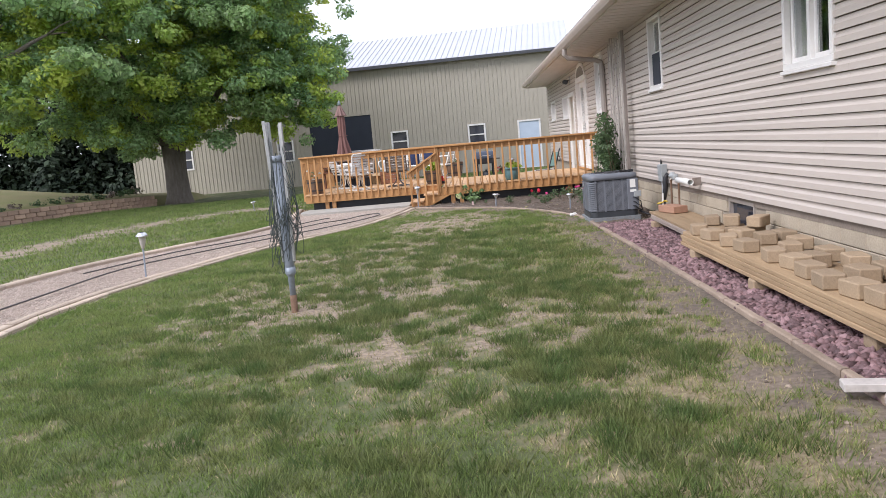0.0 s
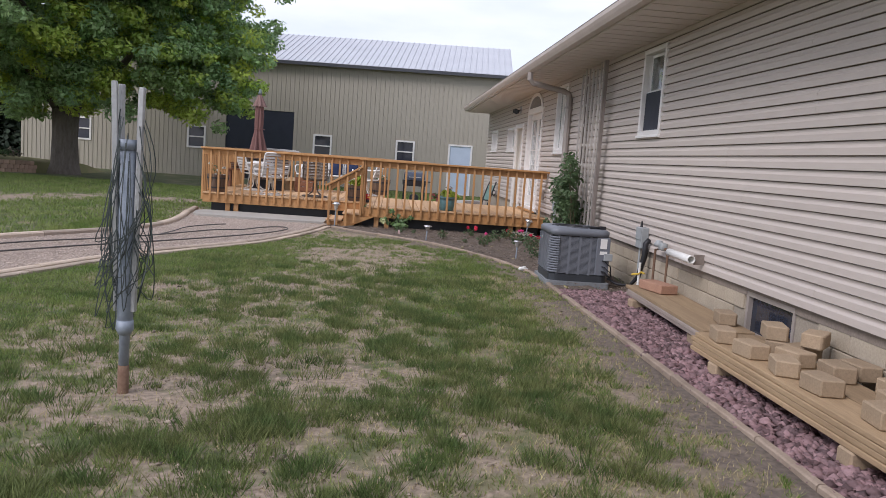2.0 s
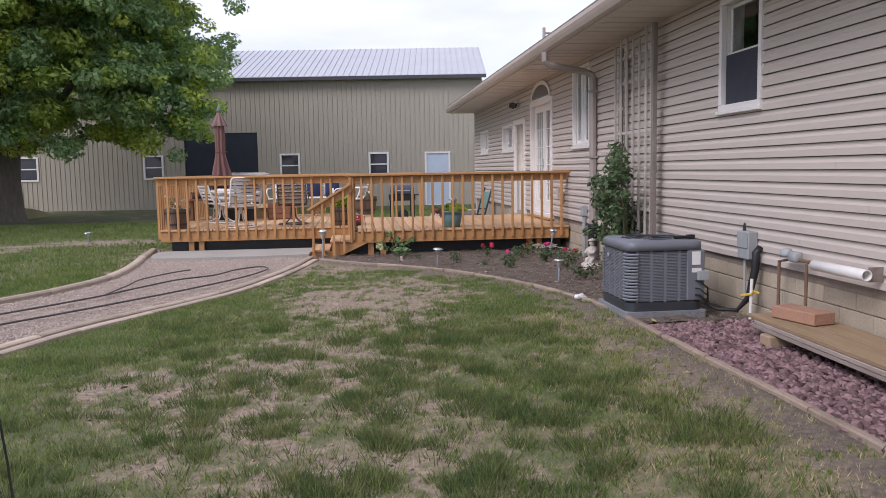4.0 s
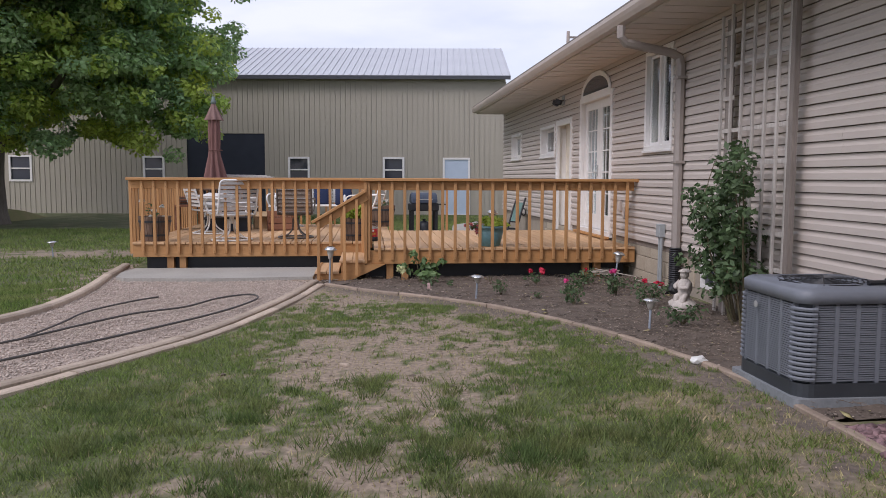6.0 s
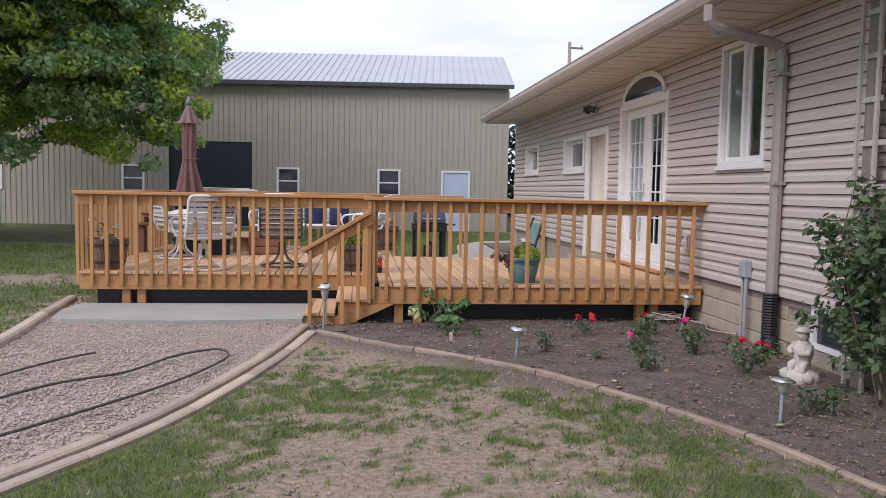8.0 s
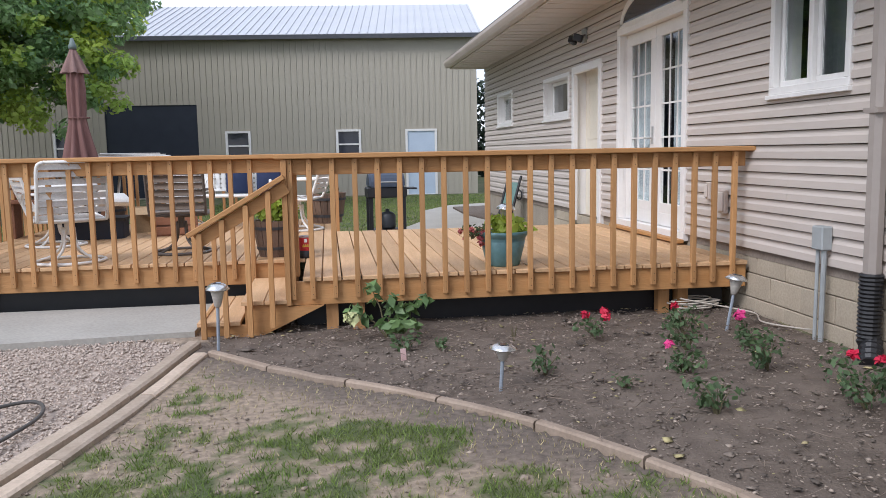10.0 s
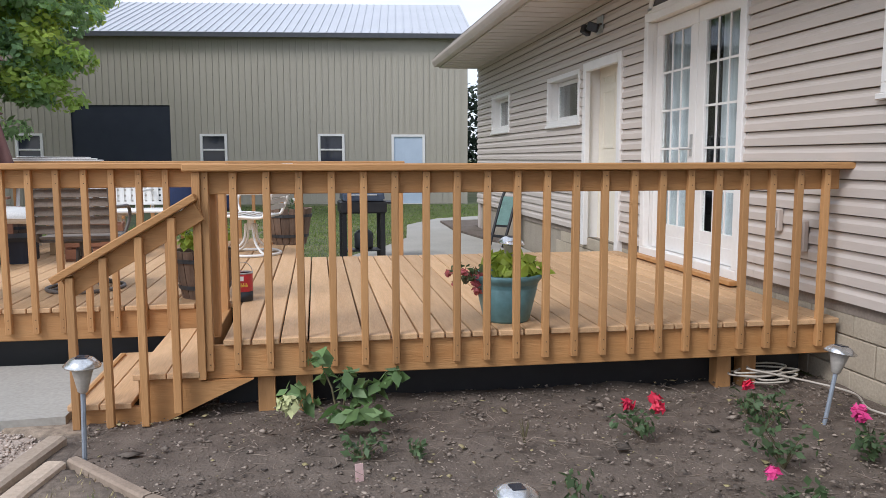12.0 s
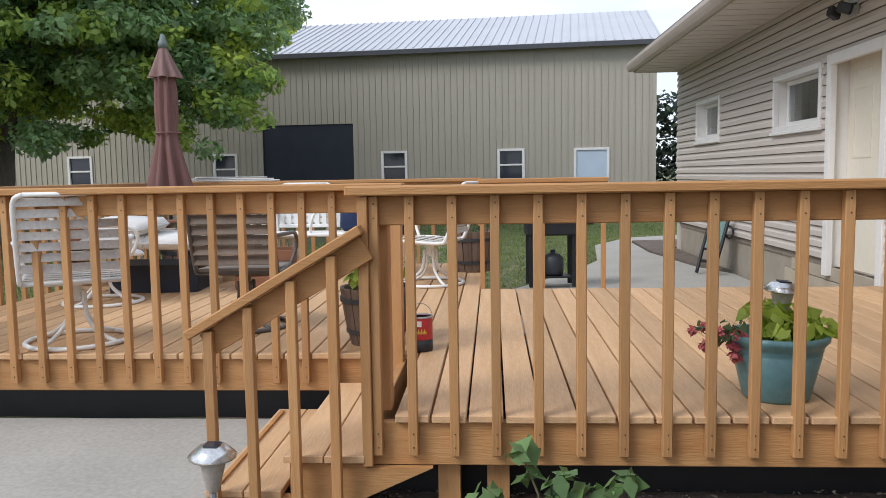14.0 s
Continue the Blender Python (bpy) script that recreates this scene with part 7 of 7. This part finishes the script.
            for k in range(48):
                a = 2 * math.pi * k / 48
                q = r * (1 + depth * math.cos(folds * a + 0.6 * math.sin(z * 5 + seed)) + 0.06 * math.sin(3 * a + z * 4))
                ring.append(bm2.verts.new((q * math.cos(a) + 0.03 * (2.2 - z) * 0.3, q * math.sin(a), z)))
            rings.append(ring)
        for p, q in zip(rings, rings[1:]):
            for k in range(48):
                bm2.faces.new((p[k], p[(k + 1) % 48], q[(k + 1) % 48], q[k]))
        return bm2
    part("canopy", cloth([(0.05, 2.14, 0.1), (0.09, 2.0, 0.18), (0.10, 1.8, 0.2), (0.10, 1.55, 0.2), (0.09, 1.42, 0.2), (0.105, 1.3, 0.22), (0.135, 1.12, 0.28), (0.175, 0.9, 0.32), (0.19, 0.82, 0.34)], 8, 1), M_MAROON, u, "faded maroon cloth", True)
    part("vent_cap", cloth([(0.03, 2.30, 0.05), (0.06, 2.22, 0.1), (0.12, 2.06, 0.2), (0.145, 1.98, 0.28)], 7, 3), M_MAROONLIT, u, "lighter ruffled top", True)
    part("tie", tube(bmesh.new(), [(0.125 * math.cos(t) + 0.02, 0.125 * math.sin(t), 1.42) for t in np.linspace(0, 2 * math.pi, 25)[:-1]], 0.009, 6, closed=True), M_MAROON, u)
    bm = bmesh.new()
    lathe(bm, [(0.001, 0), (0.24, 0), (0.24, 0.03), (0.06, 0.09), (0.04, 0.2), (0.001, 0.2)], 24)
    part("base", bm, M_BROWNFRAME, u, smooth=True)
    place(u, -6.48, 23.72, FZ, 30)
    w = thing("towel", "folded white towel lying along the deck railing", "towel")
    bm = bmesh.new()
    for k, (lx, h) in enumerate(((0.50, 0.022), (0.485, 0.018), (0.46, 0.016))):
        z0 = (0.0, 0.0225, 0.041)[k]
        box(bm, -lx + 0.03 * k, lx - 0.05 * k, -0.075, 0.075, z0, z0 + h, 0.008)
    for v in bm.verts:
        v.co.z *= 1.0 - 0.35 * max(0, v.co.x)
        v.co.y += 0.012 * math.sin(v.co.x * 9)
    part("towel_fold", bm, M_CUSHION, w, smooth=True)
    place(w, -5.93, 24.11, 1.318)
    # cardboard box, and boards stacked on a low bench
    c = thing("cardboard_box", "open tan cardboard box beside the barrel planter", "box")
    for x0, x1, y0, y1 in ((-0.2, 0.2, -0.15, -0.145), (-0.2, 0.2, 0.145, 0.15), (-0.2, -0.195, -0.144, 0.144), (0.195, 0.2, -0.144, 0.144)):
        part("side", boxes((x0, x1, y0, y1, 0, 0.30)), M_CARD, c)
    part("flap", box(bmesh.new(), -0.2, 0.2, -0.14, 0, -0.003, 0.003, turn=Matrix.Translation((0, -0.15, 0.302)) @ Matrix.Rotation(radians(35), 4, "X")), M_CARD, c)
    part("bottom", boxes((-0.194, 0.194, -0.144, 0.144, 0.0, 0.006)), M_CARD, c)
    place(c, -5.46, 22.95, FZ, 12)
    b = thing("low_bench", "low brown wooden bench under stacked boards", "bench")
    for x in (-0.5, 0.5):
        part("leg", boxes((x - 0.04, x + 0.04, -0.15, 0.15, 0, 0.40), bevel=0.004), M_BRICKWOOD, b)
    part("seat", boxes((-0.62, 0.62, -0.19, 0.19, 0.401, 0.44), bevel=0.006), M_BRICKWOOD, b)
    place(b, -6.42, 22.62, FZ, 6)
    g = random.Random(8)
    for k in range(6):
        p = thing("board", "weathered brown board stacked on the low bench", "board", "stacked boards")
        part("plank", box(bmesh.new(), -g.uniform(0.4, 0.6), g.uniform(0.4, 0.6), -0.07, 0.07, 0, 0.022, 0.003), M_BRICKWOOD if k % 2 else M_OLDLUMBER, p)
        place(p, -6.42 + g.uniform(-0.05, 0.05), 22.62 + g.uniform(-0.06, 0.06), FZ + 0.441 + 0.023 * k, g.uniform(-7, 14))


M_CARD = surface("cardboard", (0.42, 0.29, 0.16), (0.34, 0.23, 0.125), 0.9, scale=6, bump=0.1, vary=0.08)
M_BROWNTOP = surface("brown_tabletop", (0.20, 0.12, 0.075), (0.15, 0.09, 0.06), 0.5, scale=5, bump=0.05, vary=0)
M_CUSHION = surface("white_fabric", (0.74, 0.72, 0.68), (0.64, 0.62, 0.58), 0.9, scale=8, fine=90, bump=0.2, vary=0.05)
M_BRICKWOOD = surface("reddish_wood", (0.27, 0.12, 0.065), (0.2, 0.09, 0.05), 0.8, scale=5, bump=0.2, squeeze=(0.6, 5, 5), vary=0.15)
M_FINIAL = surface("patina_metal", (0.12, 0.16, 0.15), (0.16, 0.2, 0.19), 0.6, bump=0.05, vary=0)
M_MAROON = surface("maroon_cloth", (0.155, 0.075, 0.066), (0.215, 0.115, 0.10), 0.9, scale=4, fine=80, bump=0.2, squeeze=(3, 3, 0.6), vary=0)
# lit copy of the maroon: light on the umbrella's top put into the colour
M_MAROONLIT = surface("lit_maroon_cloth", (0.26, 0.165, 0.145), (0.2, 0.12, 0.105), 0.9, scale=4, fine=80, bump=0.2, vary=0)
patio_table()


def grill():
    g = thing("charcoal_grill", "black covered grill cart standing on the walk", "grill")
    for x in (-0.25, 0.25):
        for y in (-0.17, 0.17):
            part("leg", boxes((x - 0.03, x + 0.03, y - 0.02, y + 0.02, 0.02, 0.70), bevel=0.004), M_BLACK, g)
    part("body", box(bmesh.new(), -0.30, 0.30, -0.22, 0.22, 0.62, 0.78, 0.02), M_BLACK, g)
    bm = bmesh.new()
    pts = [(-0.22, 0.781)] + [(0.22 * -math.cos(math.pi * k / 10), 0.80 + 0.20 * math.sin(math.pi * k / 10)) for k in range(11)] + [(0.22, 0.781)]
    prism(bm, pts, "x", -0.27, 0.27)
    bmesh.ops.bevel(bm, geom=[e for e in bm.edges if abs(e.verts[0].co.x - e.verts[1].co.x) < 0.01], offset=0.02, segments=2, affect="EDGES")
    part("hood", bm, M_HOOD, g, "dark blue-grey hood")
    bm = bmesh.new()
    tube(bm, [(-0.16, -0.22, 0.86), (-0.16, -0.27, 0.86), (0.16, -0.27, 0.86), (0.16, -0.22, 0.86)], 0.01, 8)
    part("handle", bm, M_ALU, g)
    part("side_shelf", boxes((0.301, 0.46, -0.18, 0.18, 0.74, 0.765), bevel=0.006), M_BLACK, g)
    part("shelf", boxes((-0.22, 0.22, -0.15, 0.15, 0.12, 0.14)), M_BLACK, g)
    bm = bmesh.new()
    lathe(bm, [(0.001, 0), (0.11, 0), (0.125, 0.03), (0.125, 0.2), (0.08, 0.25), (0.03, 0.26), (0.03, 0.3), (0.001, 0.3)], 18, (0.02, 0, 0.141))
    part("gas_bottle", bm, M_ACDARK, g, "dark grey gas bottle", True)
    place(g, -2.45, 25.0, 0.02, 4)
    h = thing("garden_cart", "folded dark green hand cart leaning by the house wall", "cart")
    for s in (-1, 1):
        bm = bmesh.new()
        tube(bm, spline([(s * 0.13, -0.05, 0.02), (s * 0.14, 0.08, 0.35), (s * 0.14, 0.22, 0.70), (s * 0.13, 0.30, 0.86)], 4), 0.022, 8)
        part("side_rail", bm, M_BLACK, h, smooth=True)
    for k in range(4):
        t = 0.2 + 0.18 * k
        part("cross_bar", box(bmesh.new(), -0.13, 0.13, -0.012, 0.012, -0.02, 0.02, 0.004, turn=Matrix.Translation((0, -0.05 + 0.35 * t, 0.86 * t))), M_BLACK, h)
    bm = bmesh.new()
    box(bm, -0.12, 0.12, -0.01, 0.012, 0, 0.46, 0.01, turn=Matrix.Translation((0, 0.075, 0.33)) @ Matrix.Rotation(radians(-22), 4, "X"))
    part("panel", bm, M_CARTGREEN, h, "pale green panel")
    bm = bmesh.new()
    tube(bm, [(0.06 * math.cos(t) + 0.17, 0.2, 0.55 + 0.08 * math.sin(t)) for t in np.linspace(0, 2 * math.pi, 17)[:-1]], 0.012, 6, closed=True)
    part("handle_loop", bm, M_BLACK, h, smooth=True)
    place(h, -0.38, 26.0, 0.02, -55)


M_HOOD = surface("blue_grey_enamel", (0.04, 0.055, 0.085), (0.055, 0.07, 0.1), 0.45, bump=0.03, vary=0)
M_CARTGREEN = surface("cart_green", (0.16, 0.27, 0.24), (0.12, 0.2, 0.18), 0.5, bump=0.03, vary=0)
grill()

# black sheeting behind the deck's posts; right of the steps it stands in for shade
part("shade_skirt", boxes((-6.75, -3.7, 19.95, 19.96, -0.05, 0.20)), M_BLACK, deck, "black sheeting and shade under the deck")
part("shade_skirt", boxes((-3.59, -0.1, 18.93, 18.94, -0.05, 0.20)), M_BLACK, deck, "black sheeting and shade under the deck")
bm = bmesh.new()
prism(bm, [(-0.02, 26.2), (-0.29, 26.95), (-0.53, 29.0), (-0.48, 30.98), (0.6, 31.2), (0.6, 29.6), (-0.02, 29.6)], "z", 0.0, 0.05)
structure("side_bed", bm, M_SOIL, "narrow soil bed along the house wall", "flower bed")


# ---- berm and retaining wall ----
def berm():
    line = spline([(-19.6, 21.5), (-18.4, 24.6), (-17.4, 26.9), (-16.7, 29.5), (-16.35, 32.0), (-16.4, 34.2)], 10)
    owner = thing("retaining_wall", "low reddish-brown stone block retaining wall round the mound", "wall")
    pts = [np.array(p) for p in line]
    d = np.concatenate([[0], np.cumsum([np.linalg.norm(b - a) for a, b in zip(pts, pts[1:])])])
    P = np.array(pts)
    mesh = finish("stone_block", box(bmesh.new(), -0.19, 0.19, -0.12, 0.12, 0.004, 0.146, 0.014), M_STONEWALL)
    for row in range(3):
        s = 0.2 * (row % 2)
        while s < d[-1] - 0.2:
            x, y = np.interp(s, d, P[:, 0]), np.interp(s, d, P[:, 1])
            x2, y2 = np.interp(s + 0.2, d, P[:, 0]), np.interp(s + 0.2, d, P[:, 1])
            ob = part("stone_block", mesh, M_STONEWALL, owner)
            ob.matrix_basis = pose(x - 0.03 * row, y, float(ground_height(x, y)) - 0.02 + 0.15 * row, 0, 0, math.degrees(math.atan2(y2 - y, x2 - x)) + rng.uniform(-2, 2))
            s += 0.40
    # the mound behind the wall
    xs, ys = np.linspace(-40, -15.5, 60), np.linspace(18, 48, 60)
    X, Y = np.meshgrid(xs, ys)
    wall_x = np.interp(Y, P[:, 1], P[:, 0])
    depth = wall_x - 0.12 - X
    Z = ground_height(X, Y) + np.clip(depth / 0.25, -1.2, 1) * 0.40 + 0.9 * np.clip(depth / 6, 0, 1) * np.exp(-((Y - 31) / 8) ** 2) - 0.9 * np.clip((20.5 - Y) / 1.5, 0, 1) - 0.9 * np.clip((Y - 40) / 6, 0, 1)
    Z = np.where(depth < 0, ground_height(X, Y) - 0.3, Z)
    n, m = X.shape
    idx = np.arange(n * m).reshape(n, m)
    me = raw_mesh("mound", np.stack([X, Y, Z], -1).reshape(-1, 3), np.stack([idx[:-1, :-1], idx[:-1, 1:], idx[1:, 1:], idx[1:, :-1]], -1).reshape(-1, 4), M_MOUND)
    me.polygons.foreach_set("use_smooth", [True] * len(me.polygons))
    tagged(new("mound", me), "grassy mound behind the retaining wall", "mound", kind="structure")
    g = np.random.default_rng(2)
    for k in range(16):
        s = 0.8 + k * 0.82
        if s > d[-1]:
            break
        x, y = np.interp(s, d, P[:, 0]) - 0.7, np.interp(s, d, P[:, 1])
        p = bed_plant(x, y, 0.26, 0.3, 60 + k, 0, None, M_SHRUB if k % 3 else M_CHIP, "low shrub in the mulch above the retaining wall", 0.05, 700)
        p.matrix_basis = pose(x, y, 0.36, 0, 0, 40 * k)


M_MOUND = surface("mound_turf", (0.19, 0.20, 0.07), (0.25, 0.21, 0.11), 0.95, scale=0.9, fine=30, bump=0.5, vary=0)
berm()

# ---- far utility pole ----
u = thing("utility_pole", "grey utility pole with cross arm beyond the house", "utility pole")
bm = bmesh.new()
tube(bm, [(0, 0, -0.5), (0, 0, 11.5)], [0.16, 0.11], 10)
part("pole", bm, M_OLDLUMBER, u, smooth=True)
part("cross_arm", boxes((-0.1, 0.9, -0.05, 0.05, 11.05, 11.17)), M_OLDLUMBER, u)
bm = bmesh.new()
tube(bm, [(0.8, 0, 11.17), (0.8, 0, 11.35)], [0.05, 0.03], 8)
part("insulator", bm, M_GREYBOX, u)
bm = bmesh.new()
lathe(bm, [(0.001, 0), (0.22, 0), (0.24, 0.1), (0.24, 0.75), (0.15, 0.85), (0.001, 0.86)], 14, (-0.1, -0.35, 9.0))
part("transformer", bm, M_GREYBOX, u, "grey transformer can", True)
place(u, 9.85, 62, -0.33)

# ---- grass ----
def blades(name, count, region, height, width, material, label, seed, want):
    """Single tapered bent blades as one piece of stuff."""
    g = np.random.default_rng(seed)
    x0, x1, y0, y1 = region
    x, y = g.uniform(x0, x1, count), g.uniform(y0, y1, count)
    bare, dry = cover(x, y)
    ok = g.random(count) < want(x, y, bare, dry) * np.clip((y - y0) / 2.2, 0, 1) ** (y0 < 2)
    ok &= ~(inside(x, y, PATH_AREA) | inside(x, y, BED_AREA) | inside(x, y, ROCK_AREA))
    e = np.array(sorted((p[1], p[0]) for p in PATH_NEAR))
    ok &= ~((x < np.interp(y, e[:, 0], e[:, 1]) + 0.22) & (x > np.interp(y, e[:, 0], e[:, 1]) - 0.3) & (y < 18.6) & (y > 3))
    x, y, dry = x[ok], y[ok], dry[ok]
    n = len(x)
    clump = 0.5 * vnoise(x, y, 5.0, 91) + 0.5 * vnoise(x, y, 14.0, 92)
    z = ground_height(x, y) + np.where((x > -12) & (y < 20), (fbm(x, y, 1.5, 5) - 0.5) * 0.03, 0)
    h = height * g.uniform(0.5, 1.3, n) * (0.45 + 1.1 * clump) * (1 + 0.25 * dry)
    w = width * g.uniform(0.7, 1.3, n)
    a, t = g.uniform(0, 6.28, n), g.uniform(0.3, 1.2, n)
    b = g.uniform(0, 6.28, n)
    dx, dy = np.cos(a), np.sin(a)
    lx, ly = np.cos(b) * h * t, np.sin(b) * h * t
    v = np.stack([np.stack([x - dx * w, y - dy * w, z - 0.004], -1), np.stack([x + dx * w, y + dy * w, z - 0.004], -1), np.stack([x + lx, y + ly, z + h * np.sqrt(np.clip(1 - t * t * 0.6, 0.1, 1))], -1)], 1).reshape(-1, 3)
    me = raw_mesh(name, v, np.arange(3 * n).reshape(-1, 3), material)
    tagged(new(name, me), label, "grass", kind="stuff")


def thin(x, y):
    """Where the lawn is thin and grows in single tufts."""
    return np.clip(1.25 * bump2(x, y, -3.5, 8.0, 2.1, 5.4) + 0.8 * bump2(x, y, -2.3, 5.0, 1.1, 3.2) - 0.15, 0, 1) * np.clip((y - 2.2) / 2.5, 0.1, 1)


def green(x, y, bare, dry):
    """Chance of a green blade: thick lawn, less where tufts stand alone."""
    tuft = np.clip((vnoise(x, y, 7.0, 61) * 0.45 + vnoise(x, y, 17, 62) * 0.55 - 0.46) * 7, 0, 1)
    sparse = thin(x, y)
    return (1 - bare) ** 1.2 * (1 - dry + dry * tuft) * (0.75 + 0.25 * tuft) * (1 - 0.86 * sparse * (1 - 0.5 * tuft))


def tufts(name, count, region, seed, label):
    """Grass tufts of many blades each, leaning out from their middle."""
    g = np.random.default_rng(seed)
    x0, x1, y0, y1 = region
    x, y = g.uniform(x0, x1, count), g.uniform(y0, y1, count)
    bare, dry = cover(x, y)
    group = np.clip((vnoise(x, y, 2.4, 64) * 0.4 + vnoise(x, y, 6.5, 65) * 0.6 - 0.46) * 7, 0.04, 1)
    ok = g.random(count) < 0.6 * thin(x, y) * group * (1 - 0.6 * bare)
    ok &= x < edge_x(y) - 0.45
    x, y = x[ok], y[ok]
    n, k = len(x), 42
    big = g.uniform(0.55, 1.45, n)
    a, r = g.uniform(0, 6.28, (n, k)), np.sqrt(g.random((n, k))) * (0.075 * big)[:, None]
    bx, by = x[:, None] + r * np.cos(a), y[:, None] + r * np.sin(a)
    h = (0.052 * big)[:, None] * g.uniform(0.5, 1.25, (n, k))
    lean = h * (0.25 + 6.0 * r)
    b = a + g.normal(size=(n, k)) * 0.7
    w, c = 0.0028 * g.uniform(0.8, 1.5, (n, k)), g.uniform(0, 6.28, (n, k))
    bz = ground_height(bx, by) + (fbm(bx.ravel(), by.ravel(), 1.5, 5).reshape(n, k) - 0.5) * 0.03
    v = np.stack([np.stack([bx - w * np.cos(c), by - w * np.sin(c), bz - 0.004], -1), np.stack([bx + w * np.cos(c), by + w * np.sin(c), bz - 0.004], -1), np.stack([bx + lean * np.cos(b), by + lean * np.sin(b), bz + h], -1)], 2).reshape(-1, 3)
    me = raw_mesh(name, v, np.arange(3 * n * k).reshape(-1, 3), M_TUFT)
    tagged(new(name, me), label, "grass", kind="stuff")


M_TUFT = surface("tuft_blade", (0.10, 0.155, 0.045), (0.20, 0.225, 0.08), 0.8, scale=4.0, fine=20, bump=0, vary=0.4, island=True, blotch=1.0, through=0.4)
blades("lawn_grass", 850000, (-8.0, -1.1, -0.6, 8.5), 0.032, 0.0027, M_BLADE, "short green lawn grass near the path", 51, green)
blades("lawn_grass", 450000, (-8.0, -1.1, 8.5, 18.4), 0.036, 0.0036, M_BLADE, "short green lawn grass before the deck", 52, green)
blades("dry_grass", 400000, (-7.5, -1.1, 1.0, 18.4), 0.026, 0.003, M_STRAW, "straw-coloured dry grass blades", 53, lambda x, y, bare, dry: 0.6 * dry + 0.22 * bare + 0.12 * thin(x, y))
blades("far_lawn_grass", 160000, (-17.0, -7.0, 4.0, 30.0), 0.065, 0.009, M_BLADE, "green lawn beyond the gravel path", 54, green)
blades("far_lawn_grass", 90000, (-7.0, 3.5, 24.3, 43.0), 0.05, 0.008, M_BLADE, "green lawn between the deck and the barn", 56, lambda x, y, bare, dry: 0.85 * ((x < -0.6) | (y > 31.5)) * (~inside(x, y, WALK_AREA)))
tufts("grass_tufts", 34000, (-6.6, -1.3, 1.8, 13.5), 55, "dark green grass tufts on the thin lawn")


# ---- twigs on the bed ----
def twigs(count, seed):
    """Thin dry sticks lying on the soil, one bent three-sided tube each."""
    g = np.random.default_rng(seed)
    x, y = g.uniform(-3.6, -0.15, count * 4), g.uniform(12.4, 18.6, count * 4)
    ok = inside(x, y, BED_AREA) & (x < -0.12)
    x, y = x[ok][:count], y[ok][:count]
    n = len(x)
    ln = 0.02 + 0.05 * g.random(n) ** 2 + (g.random(n) < 0.06) * 0.09
    a, bend = g.uniform(0, 6.28, n), g.normal(size=n) * 0.35
    r = g.uniform(0.0012, 0.0028, n)
    rings = []
    for k, (s, t) in enumerate(((-1, 0.7), (0, 1.0), (1, 0.5))):
        ang = a + bend * s
        px, py, pz = x + np.cos(ang) * ln * s, y + np.sin(ang) * ln * s, 0.045 + g.uniform(-0.008, 0.012, n)
        for q in range(3):
            c = 2.094 * q
            rings.append(np.stack([px - np.sin(ang) * r * t * np.cos(c), py + np.cos(ang) * r * t * np.cos(c), pz + r * t * np.sin(c)], -1))
    v = np.stack(rings, 1).reshape(-1, 3)
    quad = np.array([(3 * k + q, 3 * k + (q + 1) % 3, 3 * k + 3 + (q + 1) % 3, 3 * k + 3 + q) for k in range(2) for q in range(3)])
    f = (quad[None] + (np.arange(n) * 9)[:, None, None]).reshape(-1, 4)
    tagged(new("twigs", raw_mesh("twigs", v, f, M_TWIG)), "thin dry twigs and stalks scattered on the soil", "twigs", kind="stuff")


M_TWIG = surface("dry_twig", (0.25, 0.195, 0.15), (0.14, 0.11, 0.085), 0.9, scale=6, fine=60, bump=0.1, vary=0.45, island=True)
twigs(1500, 77)
